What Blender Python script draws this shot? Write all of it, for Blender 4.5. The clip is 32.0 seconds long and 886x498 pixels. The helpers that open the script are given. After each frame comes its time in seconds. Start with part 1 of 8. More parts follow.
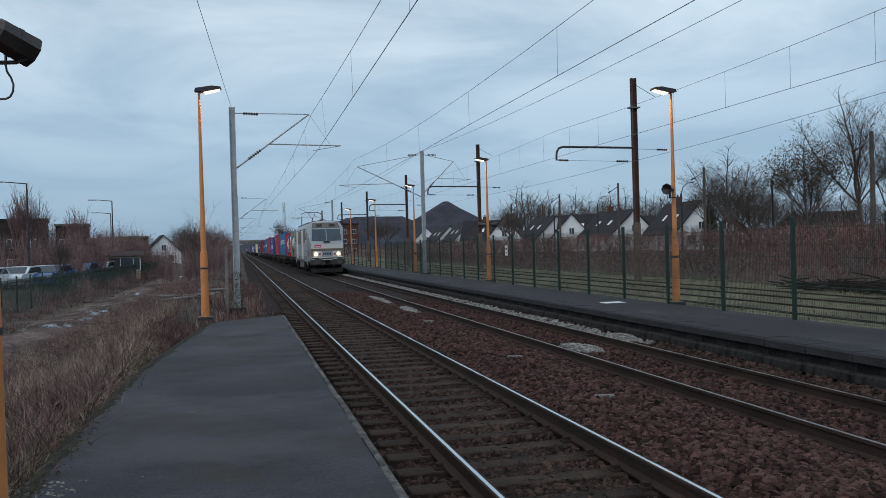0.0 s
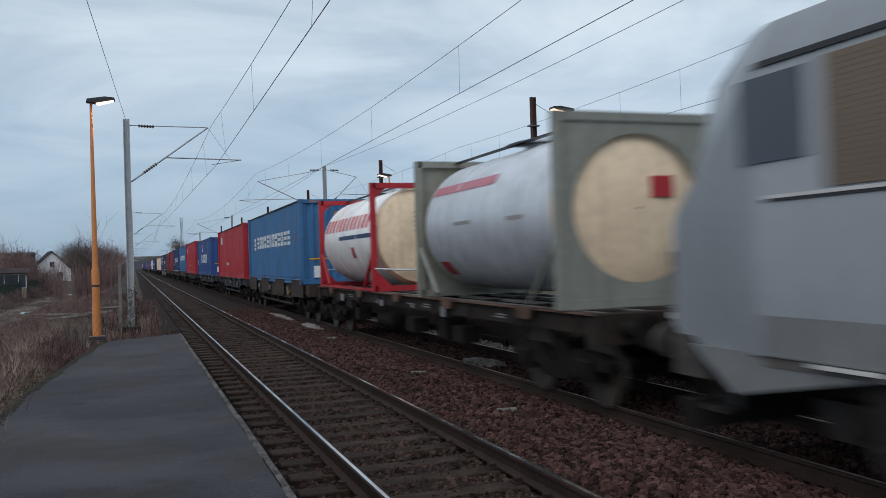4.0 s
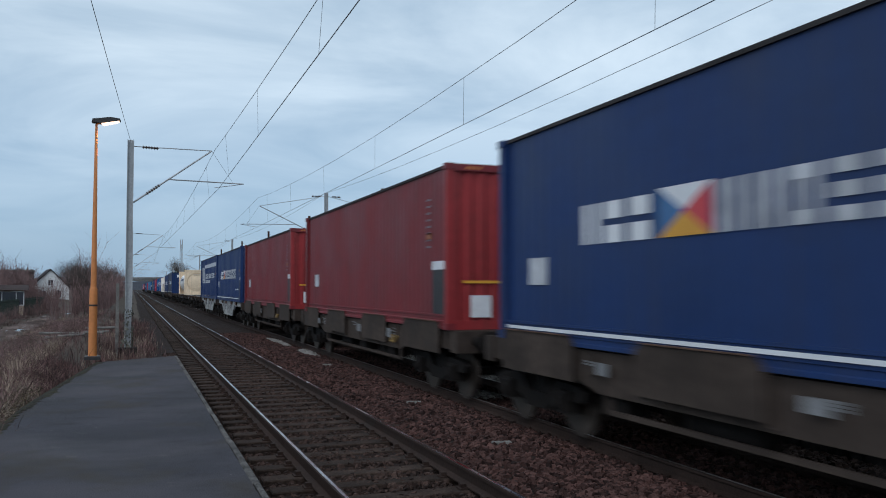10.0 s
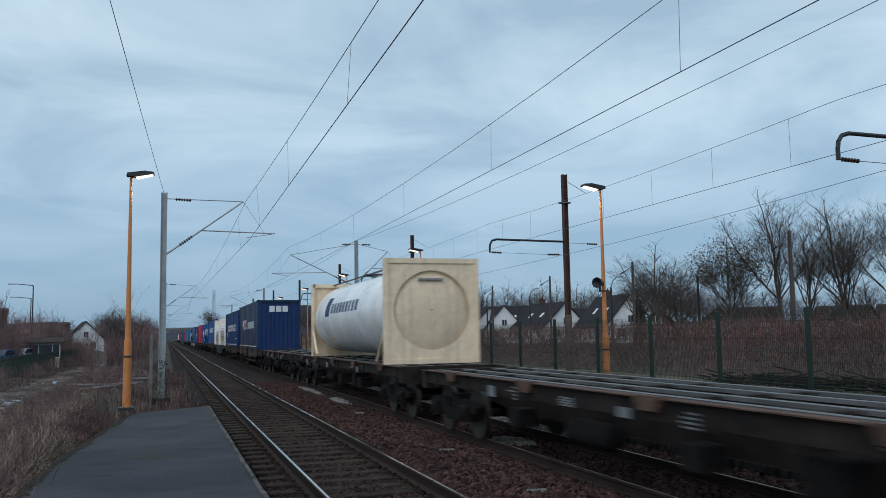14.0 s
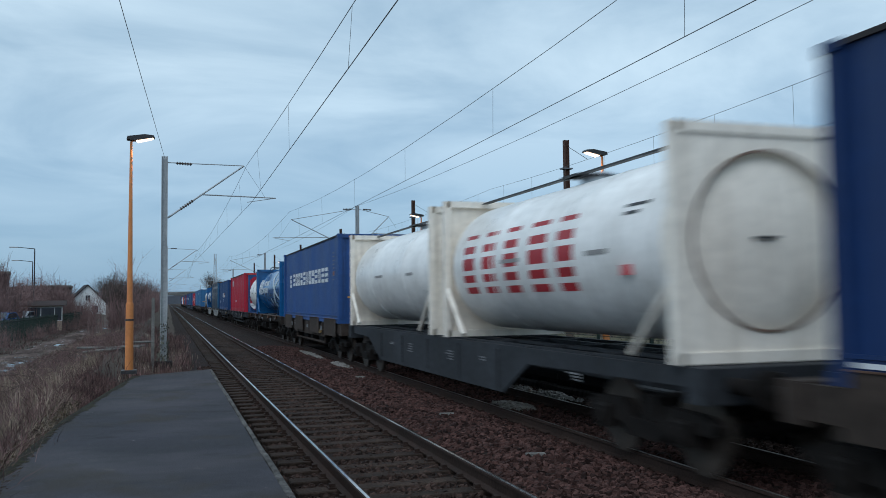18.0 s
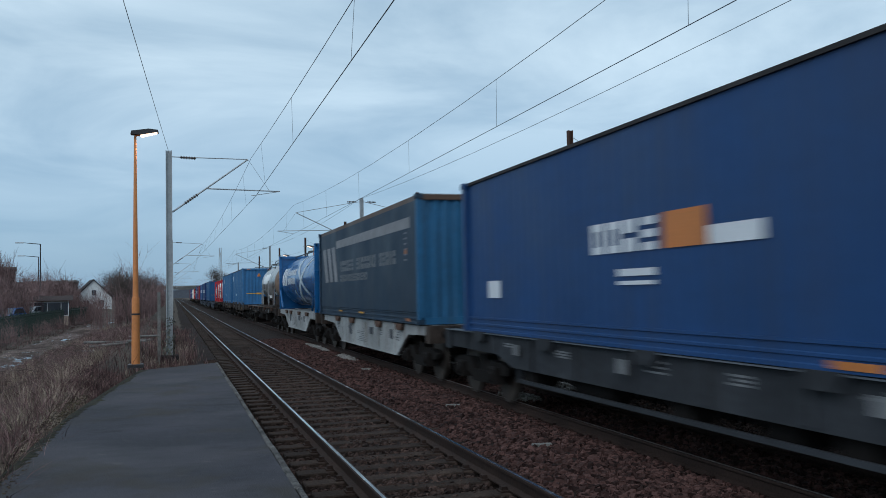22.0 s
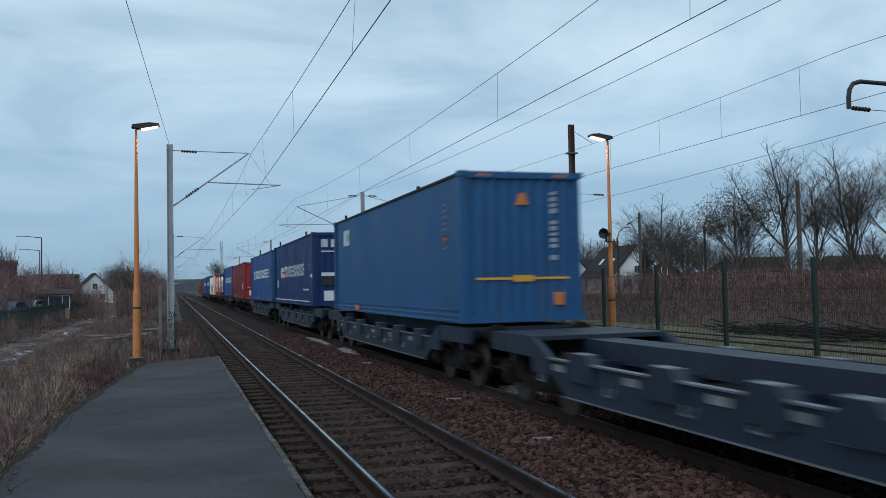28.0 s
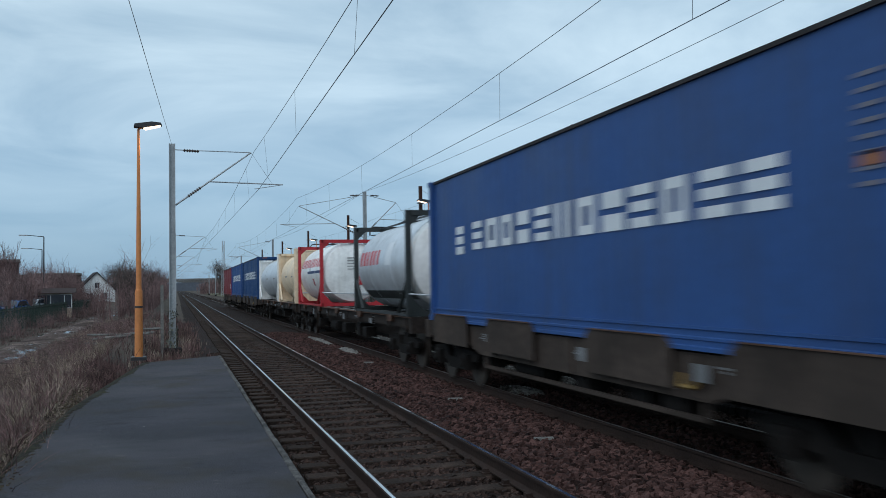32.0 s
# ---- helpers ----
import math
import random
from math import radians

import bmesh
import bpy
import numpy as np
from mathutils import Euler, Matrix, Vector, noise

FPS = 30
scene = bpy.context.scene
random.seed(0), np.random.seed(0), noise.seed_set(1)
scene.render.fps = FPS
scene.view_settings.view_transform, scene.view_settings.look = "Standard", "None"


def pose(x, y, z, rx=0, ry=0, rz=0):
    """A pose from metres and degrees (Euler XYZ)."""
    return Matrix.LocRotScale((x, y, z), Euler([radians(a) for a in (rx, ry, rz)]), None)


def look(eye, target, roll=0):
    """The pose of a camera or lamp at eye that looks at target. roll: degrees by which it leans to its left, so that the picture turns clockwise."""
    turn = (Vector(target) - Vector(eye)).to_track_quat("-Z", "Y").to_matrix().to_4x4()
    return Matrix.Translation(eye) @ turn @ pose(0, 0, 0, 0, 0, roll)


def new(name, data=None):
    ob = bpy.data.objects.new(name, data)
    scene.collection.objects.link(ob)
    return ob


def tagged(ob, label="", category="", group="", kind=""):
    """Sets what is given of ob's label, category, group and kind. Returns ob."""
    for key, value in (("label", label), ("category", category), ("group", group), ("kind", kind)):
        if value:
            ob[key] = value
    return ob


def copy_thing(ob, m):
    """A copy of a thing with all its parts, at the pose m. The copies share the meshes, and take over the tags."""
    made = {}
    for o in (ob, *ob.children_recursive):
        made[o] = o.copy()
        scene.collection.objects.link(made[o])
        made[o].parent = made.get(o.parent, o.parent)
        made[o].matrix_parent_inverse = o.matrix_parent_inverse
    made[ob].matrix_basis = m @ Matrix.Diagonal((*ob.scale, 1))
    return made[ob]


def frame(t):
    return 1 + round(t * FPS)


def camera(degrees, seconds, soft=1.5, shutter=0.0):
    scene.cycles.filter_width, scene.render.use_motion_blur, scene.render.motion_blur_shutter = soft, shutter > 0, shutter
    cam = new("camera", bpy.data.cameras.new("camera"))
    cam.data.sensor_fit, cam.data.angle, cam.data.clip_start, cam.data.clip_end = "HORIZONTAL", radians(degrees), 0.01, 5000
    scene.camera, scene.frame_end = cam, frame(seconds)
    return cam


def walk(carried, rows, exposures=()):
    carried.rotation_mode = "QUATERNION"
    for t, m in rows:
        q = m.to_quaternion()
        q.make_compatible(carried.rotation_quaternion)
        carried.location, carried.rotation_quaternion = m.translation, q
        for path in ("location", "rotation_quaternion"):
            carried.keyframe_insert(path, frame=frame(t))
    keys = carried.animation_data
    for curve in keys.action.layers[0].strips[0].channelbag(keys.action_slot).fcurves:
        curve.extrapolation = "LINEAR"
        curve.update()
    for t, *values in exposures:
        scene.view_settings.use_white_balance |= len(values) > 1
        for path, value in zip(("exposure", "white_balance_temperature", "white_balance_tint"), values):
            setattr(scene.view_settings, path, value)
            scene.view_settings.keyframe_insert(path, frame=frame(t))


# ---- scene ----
cam = camera(54.89, 32.0, soft=0.7, shutter=0.45)
EYE = (0.0, 0.0, 1.91)
TURNS = [
    (0.0, -13.41, -0.27, 1.64),
    (0.5, -13.68, -0.68, 1.93),
    (1.0, -14.23, -0.72, 1.95),
    (1.5, -15.17, -0.77, 2.00),
    (2.0, -16.43, -0.83, 2.19),
    (2.5, -17.56, -0.79, 2.15),
    (3.0, -18.78, -0.52, 1.95),
    (3.5, -19.60, 0.04, 1.93),
    (4.0, -19.91, 0.59, 1.79),
    (4.5, -19.93, 0.63, 1.92),
    (6.5, -19.94, 0.92, 1.52),
    (7.0, -19.95, 1.00, 1.36),
    (7.5, -19.97, 1.52, 1.30),
    (8.0, -19.97, 1.77, 1.30),
    (8.5, -19.96, 1.83, 0.79),
    (9.0, -20.34, 1.83, -0.05),
    (9.5, -20.31, 1.85, 0.08),
    (10.0, -19.98, 2.60, 0.05),
    (10.5, -19.07, 3.59, 0.02),
    (11.0, -18.91, 3.99, -0.18),
    (11.5, -18.42, 4.64, -0.13),
    (12.0, -18.17, 5.66, -0.26),
    (12.5, -18.01, 5.70, 0.22),
    (13.0, -17.96, 5.71, 0.70),
    (13.5, -17.94, 5.69, 0.86),
    (14.0, -17.90, 5.69, 0.96),
    (14.5, -17.88, 5.70, 0.90),
    (16.5, -17.87, 3.39, 0.74),
    (17.0, -17.87, 3.38, 0.78),
    (17.5, -17.87, 3.38, 0.62),
    (18.0, -17.86, 3.37, 0.66),
    (18.5, -17.86, 3.38, 0.63),
    (19.0, -17.84, 3.35, 0.89),
    (19.5, -17.79, 3.09, 1.10),
    (20.0, -17.72, 2.88, 1.14),
    (20.5, -17.55, 2.81, 1.15),
    (21.0, -17.52, 2.82, 1.14),
    (21.5, -17.51, 2.82, 1.14),
    (22.0, -17.52, 2.82, 1.16),
    (22.5, -17.52, 2.82, 1.17),
    (23.0, -17.50, 2.83, 1.11),
    (23.5, -17.47, 2.83, 1.13),
    (24.0, -17.47, 2.83, 1.13),
    (24.5, -17.48, 2.83, 1.14),
    (26.5, -17.43, 2.38, 1.18),
    (27.0, -17.41, 2.38, 1.24),
    (27.5, -17.43, 2.39, 1.20),
    (28.0, -17.46, 2.42, 1.09),
    (28.5, -17.45, 2.40, 1.18),
    (29.0, -17.44, 2.40, 1.17),
    (29.5, -17.43, 2.40, 1.16),
    (30.0, -17.39, 2.40, 1.15),
    (30.5, -17.40, 2.40, 1.07),
    (31.0, -17.37, 2.40, 1.00),
    (31.5, -17.35, 2.40, 0.99),
    (32.0, -17.34, 2.41, 0.96),
]
PATH = [(t, pose(*EYE, 90 + p, r, y)) for t, y, p, r in TURNS]
walk(cam, PATH, exposures=[(0.0, 0.0, 6500, 14), (2.0, 0.0, 6550, 15), (3.5, 0.02, 6850, 18), (7.0, 0.11, 6700, 19), (9.0, 0.13, 6600, 18), (11.5, -0.05, 6250, 12), (14.5, -0.08, 6200, 11), (16.5, 0.0, 6100, 10), (23.0, 0.0, 6200, 11), (32.0, 0.0, 6200, 10)])

# ---------------------------------------------------------------- sky and sun
world = bpy.data.worlds.new("dusk_sky")
scene.world = world
world.use_nodes = True
wn, wl = world.node_tree.nodes, world.node_tree.links
wn.clear()
w_out = wn.new("ShaderNodeOutputWorld")
w_bg = wn.new("ShaderNodeBackground")
w_sky = wn.new("ShaderNodeTexSky")
w_sky.sky_type, w_sky.sun_disc = "NISHITA", False
w_sky.sun_elevation, w_sky.sun_rotation = radians(47), radians(222)
w_tc = wn.new("ShaderNodeTexCoord")
w_sep = wn.new("ShaderNodeSeparateXYZ")
wl.new(w_tc.outputs["Generated"], w_sep.inputs[0])
# cloud deck: direction divided by its height gives streaks that crowd towards the horizon
w_add = wn.new("ShaderNodeMath"); w_add.operation = "ADD"; w_add.inputs[1].default_value = 0.16
wl.new(w_sep.outputs[2], w_add.inputs[0])
w_dx = wn.new("ShaderNodeMath"); w_dx.operation = "DIVIDE"
w_dy = wn.new("ShaderNodeMath"); w_dy.operation = "DIVIDE"
wl.new(w_sep.outputs[0], w_dx.inputs[0]); wl.new(w_add.outputs[0], w_dx.inputs[1])
wl.new(w_sep.outputs[1], w_dy.inputs[0]); wl.new(w_add.outputs[0], w_dy.inputs[1])
w_cmb = wn.new("ShaderNodeCombineXYZ")
wl.new(w_dx.outputs[0], w_cmb.inputs[0]); wl.new(w_dy.outputs[0], w_cmb.inputs[1])
w_n1 = wn.new("ShaderNodeTexNoise"); w_n1.inputs["Scale"].default_value = 1.1; w_n1.inputs["Detail"].default_value = 7; w_n1.inputs["Distortion"].default_value = 0.6
w_n1.inputs["Roughness"].default_value = 0.55
wl.new(w_cmb.outputs[0], w_n1.inputs["Vector"])
w_ramp = wn.new("ShaderNodeValToRGB")
w_ramp.color_ramp.elements[0].position, w_ramp.color_ramp.elements[0].color = 0.37, (0.352, 0.484, 0.575, 1)
w_ramp.color_ramp.elements[1].position, w_ramp.color_ramp.elements[1].color = 0.61, (0.585, 0.722, 0.785, 1)
wl.new(w_n1.outputs[0], w_ramp.inputs[0])
# clearer, bluer air low over the horizon
w_low = wn.new("ShaderNodeMapRange")
w_low.inputs["From Min"].default_value, w_low.inputs["From Max"].default_value = 0.02, 0.26
wl.new(w_sep.outputs[2], w_low.inputs["Value"])
w_mix = wn.new("ShaderNodeMix"); w_mix.data_type = "RGBA"
w_mix.inputs[6].default_value = (0.205, 0.350, 0.49, 1)
wl.new(w_low.outputs[0], w_mix.inputs[0]); wl.new(w_ramp.outputs[0], w_mix.inputs[7])
w_scl = wn.new("ShaderNodeMix"); w_scl.data_type = "RGBA"; w_scl.blend_type = "ADD"; w_scl.inputs[0].default_value = 0.02
wl.new(w_mix.outputs[2], w_scl.inputs[6]); wl.new(w_sky.outputs[0], w_scl.inputs[7])
wl.new(w_scl.outputs[2], w_bg.inputs["Color"])
w_bg.inputs["Strength"].default_value = 1.0
wl.new(w_bg.outputs[0], w_out.inputs[0])

sun = new("sun", bpy.data.lights.new("sun", "SUN"))
sun.data.energy, sun.data.angle, sun.data.color = 1.1, radians(50), (0.95, 0.97, 1.0)
sun.matrix_world = look((-34, -38, 54), (0, 0, 0))


# ---------------------------------------------------------------- materials
def mat(name, col, rough=0.7, metal=0.0, var=0.22, scale=2.0, fine=40.0, bump=0.15, streak=0.0, dirt=(0.06, 0.05, 0.045),
        island=0.0, rand=0.0, glow=0.0, spec=0.5, dist=0.02):
    m = bpy.data.materials.new(name)
    m.use_nodes = True
    nt = m.node_tree
    b = nt.nodes["Principled BSDF"]
    tc = nt.nodes.new("ShaderNodeTexCoord")
    b.inputs["Metallic"].default_value = metal
    b.inputs["Specular IOR Level"].default_value = spec if rough < 0.7 else 0.12

    def noise_at(scl, detail, vec=None):
        n = nt.nodes.new("ShaderNodeTexNoise")
        n.inputs["Scale"].default_value, n.inputs["Detail"].default_value = scl, detail
        nt.links.new(vec if vec else tc.outputs["Object"], n.inputs["Vector"])
        return n.outputs[0]

    def spread(sock, lo, hi, a=0.3, z=0.7):
        r = nt.nodes.new("ShaderNodeMapRange")
        r.inputs["From Min"].default_value, r.inputs["From Max"].default_value = a, z
        r.inputs["To Min"].default_value, r.inputs["To Max"].default_value = lo, hi
        nt.links.new(sock, r.inputs["Value"])
        return r.outputs[0]

    def times(a, c):
        r = nt.nodes.new("ShaderNodeMath")
        r.operation = "MULTIPLY"
        nt.links.new(a, r.inputs[0])
        nt.links.new(c, r.inputs[1])
        return r.outputs[0]

    big = noise_at(scale, 5)
    small = noise_at(fine, 3)
    k = times(spread(big, 1 - var, 1 + var), spread(small, 1 - var * 0.7, 1 + var * 0.7))
    if island:
        g = nt.nodes.new("ShaderNodeNewGeometry")
        k = times(k, spread(g.outputs["Random Per Island"], 1 - island, 1 + island, 0, 1))
    if rand:
        o = nt.nodes.new("ShaderNodeObjectInfo")
        k = times(k, spread(o.outputs["Random"], 1 - rand, 1 + rand, 0, 1))
    sc = nt.nodes.new("ShaderNodeVectorMath")
    sc.operation = "SCALE"
    sc.inputs[0].default_value = col
    nt.links.new(k, sc.inputs["Scale"])
    colour = sc.outputs[0]
    if streak:
        mp = nt.nodes.new("ShaderNodeMapping")
        mp.inputs["Scale"].default_value = (3, 3, 0.22)
        nt.links.new(tc.outputs["Object"], mp.inputs["Vector"])
        s = noise_at(1.6, 6, mp.outputs[0])
        mx = nt.nodes.new("ShaderNodeMix")
        mx.data_type = "RGBA"
        nt.links.new(spread(s, 0, streak, 0.48, 0.78), mx.inputs[0])
        nt.links.new(colour, mx.inputs[6])
        mx.inputs[7].default_value = (*dirt, 1)
        colour = mx.outputs[2]
    nt.links.new(colour, b.inputs["Base Color"])
    nt.links.new(spread(big, max(0.03, rough - 0.12), min(1, rough + 0.12)), b.inputs["Roughness"])
    if bump:
        bp = nt.nodes.new("ShaderNodeBump")
        bp.inputs["Strength"].default_value, bp.inputs["Distance"].default_value = bump, dist
        nt.links.new(small, bp.inputs["Height"])
        nt.links.new(bp.outputs[0], b.inputs["Normal"])
    if glow:
        b.inputs["Emission Color"].default_value = (*col, 1)
        b.inputs["Emission Strength"].default_value = glow
    return m


M_ASPHALT = mat("platform asphalt", (0.041, 0.040, 0.047), 0.8, var=0.4, scale=0.9, fine=70, bump=0.6)
M_ASPHALT_FAR = mat("worn far platform asphalt", (0.036, 0.034, 0.036), 0.85, var=0.3, scale=0.6, fine=40, bump=0.3)
M_COPING = mat("lichened concrete edging", (0.15, 0.145, 0.135), 0.9, var=0.35, scale=3, fine=30, bump=0.4)
M_EDGING = mat("grimy concrete edging", (0.085, 0.080, 0.076), 0.9, var=0.7, scale=5, fine=30, bump=0.4)
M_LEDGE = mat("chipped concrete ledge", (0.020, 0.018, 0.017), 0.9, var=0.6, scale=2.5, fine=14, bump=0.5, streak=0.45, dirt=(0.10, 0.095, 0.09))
M_SLEEVE = mat("stained mast sleeve", (0.115, 0.085, 0.068), 0.9, var=0.3, scale=1.5, fine=12, bump=0.2, streak=0.4, dirt=(0.06, 0.04, 0.03))
M_FACE = mat("dark platform face", (0.016, 0.014, 0.014), 0.9, var=0.5, scale=1.5, fine=12, bump=0.4, streak=0.4, dirt=(0.06, 0.055, 0.05))
M_GROUND = mat("winter earth", (0.075, 0.06, 0.048), 0.95, var=0.4, scale=0.25, fine=6, bump=0.5, dist=0.08)
M_PATH = mat("damp gravel path", (0.112, 0.087, 0.080), 0.75, var=0.6, scale=0.4, fine=9, bump=0.4)


def patches(m, size, lo, hi, colour, share, rough=None, bump_off=False):
    """Stains or puddles with a shape of their own over a finished material; size: repeats per metre along x, y, z."""
    nt = m.node_tree
    b = nt.nodes["Principled BSDF"]
    tc = nt.nodes.new("ShaderNodeTexCoord")
    mp = nt.nodes.new("ShaderNodeMapping")
    mp.inputs["Scale"].default_value = size
    nt.links.new(tc.outputs["Object"], mp.inputs["Vector"])
    n = nt.nodes.new("ShaderNodeTexNoise")
    n.inputs["Scale"].default_value, n.inputs["Detail"].default_value, n.inputs["Roughness"].default_value = 1.0, 4, 0.6
    nt.links.new(mp.outputs[0], n.inputs["Vector"])
    r = nt.nodes.new("ShaderNodeMapRange")
    r.inputs["From Min"].default_value, r.inputs["From Max"].default_value = lo, hi
    r.inputs["To Max"].default_value = share
    nt.links.new(n.outputs[0], r.inputs["Value"])
    mx = nt.nodes.new("ShaderNodeMix")
    mx.data_type = "RGBA"
    nt.links.new(r.outputs[0], mx.inputs[0])
    nt.links.new(b.inputs["Base Color"].links[0].from_socket, mx.inputs[6])
    mx.inputs[7].default_value = (*colour, 1)
    nt.links.new(mx.outputs[2], b.inputs["Base Color"])
    if rough is not None:
        mr = nt.nodes.new("ShaderNodeMix")
        nt.links.new(r.outputs[0], mr.inputs[0])
        nt.links.new(b.inputs["Roughness"].links[0].from_socket, mr.inputs[2])
        mr.inputs[3].default_value = rough
        nt.links.new(mr.outputs[0], b.inputs["Roughness"])
        sp = nt.nodes.new("ShaderNodeMath")
        sp.operation = "MULTIPLY"
        sp.inputs[1].default_value = 0.5
        nt.links.new(r.outputs[0], sp.inputs[0])
        nt.links.new(sp.outputs[0], b.inputs["Specular IOR Level"])
    if bump_off:
        bp = b.inputs["Normal"].links[0].from_node
        inv = nt.nodes.new("ShaderNodeMath")
        inv.operation = "SUBTRACT"
        inv.inputs[0].default_value = 1.0
        nt.links.new(r.outputs[0], inv.inputs[1])
        ml = nt.nodes.new("ShaderNodeMath")
        ml.operation = "MULTIPLY"
        ml.inputs[1].default_value = bp.inputs["Strength"].default_value
        nt.links.new(inv.outputs[0], ml.inputs[0])
        nt.links.new(ml.outputs[0], bp.inputs["Strength"])
    return m


patches(M_PATH, (1.1, 0.20, 1), 0.57, 0.61, (0.02, 0.017, 0.015), 1.0, 0.04, True)
patches(M_PATH, (1.6, 0.4, 1), 0.50, 0.62, (0.058, 0.046, 0.038), 0.6)
patches(M_ASPHALT, (1.1, 1.9, 1), 0.55, 0.72, (0.020, 0.020, 0.018), 0.7)
patches(M_ASPHALT, (0.45, 0.7, 1), 0.46, 0.66, (0.072, 0.067, 0.074), 0.7)
patches(M_ASPHALT, (0.9, 0.8, 1), 0.55, 0.68, (0.046, 0.039, 0.031), 0.65)
patches(M_ASPHALT, (5.0, 9.0, 1), 0.66, 0.72, (0.10, 0.095, 0.09), 0.5)
patches(M_ASPHALT_FAR, (0.8, 0.25, 1), 0.54, 0.70, (0.075, 0.07, 0.07), 0.7)

M_GRASSGROUND = mat("mossy siding ground", (0.105, 0.096, 0.062), 0.95, var=0.45, scale=0.5, fine=8, bump=0.5)
M_BALLAST = mat("ballast bed", (0.022, 0.0145, 0.012), 0.95, var=0.4, scale=0.8, fine=22, bump=0.9, dist=0.05)
M_STONE = mat("brown ballast stone", (0.054, 0.0285, 0.0245), 0.9, var=0.25, scale=1.2, fine=30, bump=0.2, island=0.75)
M_STONE_GREY = mat("grey ballast stone", (0.042, 0.0265, 0.0215), 0.9, var=0.25, scale=1.2, fine=30, bump=0.2, island=0.7)
M_STONE_PALE = mat("fresh pale stone", (0.205, 0.195, 0.18), 0.9, var=0.2, scale=2, fine=30, bump=0.2, island=0.35)
M_STONE_CHIP = mat("mossy pale stone chip", (0.17, 0.16, 0.145), 0.9, var=0.4, scale=8, fine=40, bump=0.3, island=0.5)
M_SLEEPER = mat("tarred oak sleeper", (0.034, 0.0235, 0.0185), 0.9, var=0.5, scale=4, fine=35, bump=0.5, rand=0.3)
M_RUST = mat("rusted rail side", (0.034, 0.022, 0.018), 0.8, var=0.3, scale=2, fine=30, bump=0.3)
M_RAILTOP = mat("polished rail head", (0.62, 0.63, 0.65), 0.20, metal=1.0, var=0.08, scale=1, fine=20, bump=0.02)
M_RAILDULL = mat("dull rail head", (0.30, 0.27, 0.25), 0.42, metal=1.0, var=0.15, scale=1, fine=20, bump=0.03)
M_YELLOW = mat("yellow lamp post paint", (0.56, 0.205, 0.06), 0.5, var=0.12, scale=1.5, fine=14, bump=0.05, streak=0.25, dirt=(0.25, 0.11, 0.04))
M_GALV = mat("galvanised mast steel", (0.36, 0.38, 0.39), 0.55, metal=0.3, var=0.18, scale=2, fine=18, bump=0.08)
M_BROWNMAST = mat("rusty brown mast", (0.075, 0.042, 0.032), 0.7, var=0.3, scale=0.8, fine=14, bump=0.15)
M_DARK = mat("dark fitting", (0.02, 0.02, 0.022), 0.5, var=0.2)
M_WIRE = mat("catenary copper wire", (0.13, 0.14, 0.15), 0.5, metal=0.4, var=0.1)
M_INSUL = mat("brown insulator", (0.035, 0.02, 0.016), 0.3, var=0.1)
M_FENCE = mat("green fence paint", (0.007, 0.022, 0.015), 0.5, var=0.2, scale=2, fine=20, bump=0.05)
M_LENS = mat("lit lamp lens", (1.0, 0.70, 0.48), 0.3, var=0.02, glow=2.6, bump=0)
M_WEED = mat("dry weed stalk", (0.108, 0.066, 0.062), 0.95, var=0.6, scale=0.7, fine=4, bump=0, island=0.7)
M_STRAW = mat("pale dry grass", (0.25, 0.20, 0.155), 0.95, var=0.45, scale=0.6, fine=4, bump=0, island=0.45)
M_MOSS = mat("green grass tuft", (0.048, 0.045, 0.024), 0.95, var=0.3, scale=0.6, fine=4, bump=0, island=0.4)
M_TWIG = mat("brown hedge twig", (0.180, 0.118, 0.112), 0.95, var=0.3, scale=0.15, fine=2, bump=0, island=0.4)
M_HEDGE = mat("dark red-brown hedge twig", (0.158, 0.090, 0.080), 0.95, var=0.35, scale=0.15, fine=2, bump=0, island=0.45)
M_BARK = mat("grey brown bark", (0.082, 0.068, 0.060), 0.95, var=0.3, scale=1, fine=10, bump=0.4)
M_LEAF = mat("withered leaf clump", (0.055, 0.042, 0.026), 0.9, var=0.3, scale=0.5, fine=3, bump=0, island=0.4)
M_EVERGREEN = mat("dark conifer foliage", (0.025, 0.032, 0.020), 0.95, var=0.3, scale=1, fine=3, bump=0, island=0.4)
M_WHITEWALL = mat("white render", (0.66, 0.66, 0.65), 0.9, var=0.08, scale=0.4, fine=8, bump=0.1, streak=0.2, dirt=(0.35, 0.33, 0.3))
M_BRICK = mat("weathered red brick", (0.085, 0.046, 0.038), 0.9, var=0.25, scale=0.8, fine=9, bump=0.2)
# Darker copy of the brick; paints the far blocks as unlit silhouettes.
M_BRICKDARK = mat("shade-darkened brick", (0.040, 0.030, 0.028), 0.9, var=0.35, scale=0.6, fine=7, bump=0.2)
M_ROOF = mat("dark slate roof", (0.030, 0.027, 0.029), 0.8, var=0.25, scale=0.8, fine=6, bump=0.3)
M_ROOFRED = mat("old tiled roof", (0.046, 0.033, 0.031), 0.85, var=0.3, scale=0.8, fine=6, bump=0.3)
M_GLASS = mat("dark window glass", (0.03, 0.035, 0.045), 0.08, var=0.1, bump=0, spec=0.8)
M_FRAMEWHITE = mat("white window frame", (0.6, 0.6, 0.6), 0.6, var=0.1)
# Dark shale; the blue in it is distance haze mixed into the colour.
M_HEAP = mat("heap shale with haze tint", (0.040, 0.041, 0.052), 0.95, var=0.3, scale=0.01, fine=0.08, bump=0.2)
# Pale blue base colour stands in for distance haze over the woods.
M_FARWOOD = mat("far wood with painted haze", (0.10, 0.11, 0.13), 0.95, var=0.2, scale=0.02, fine=0.3, bump=0)


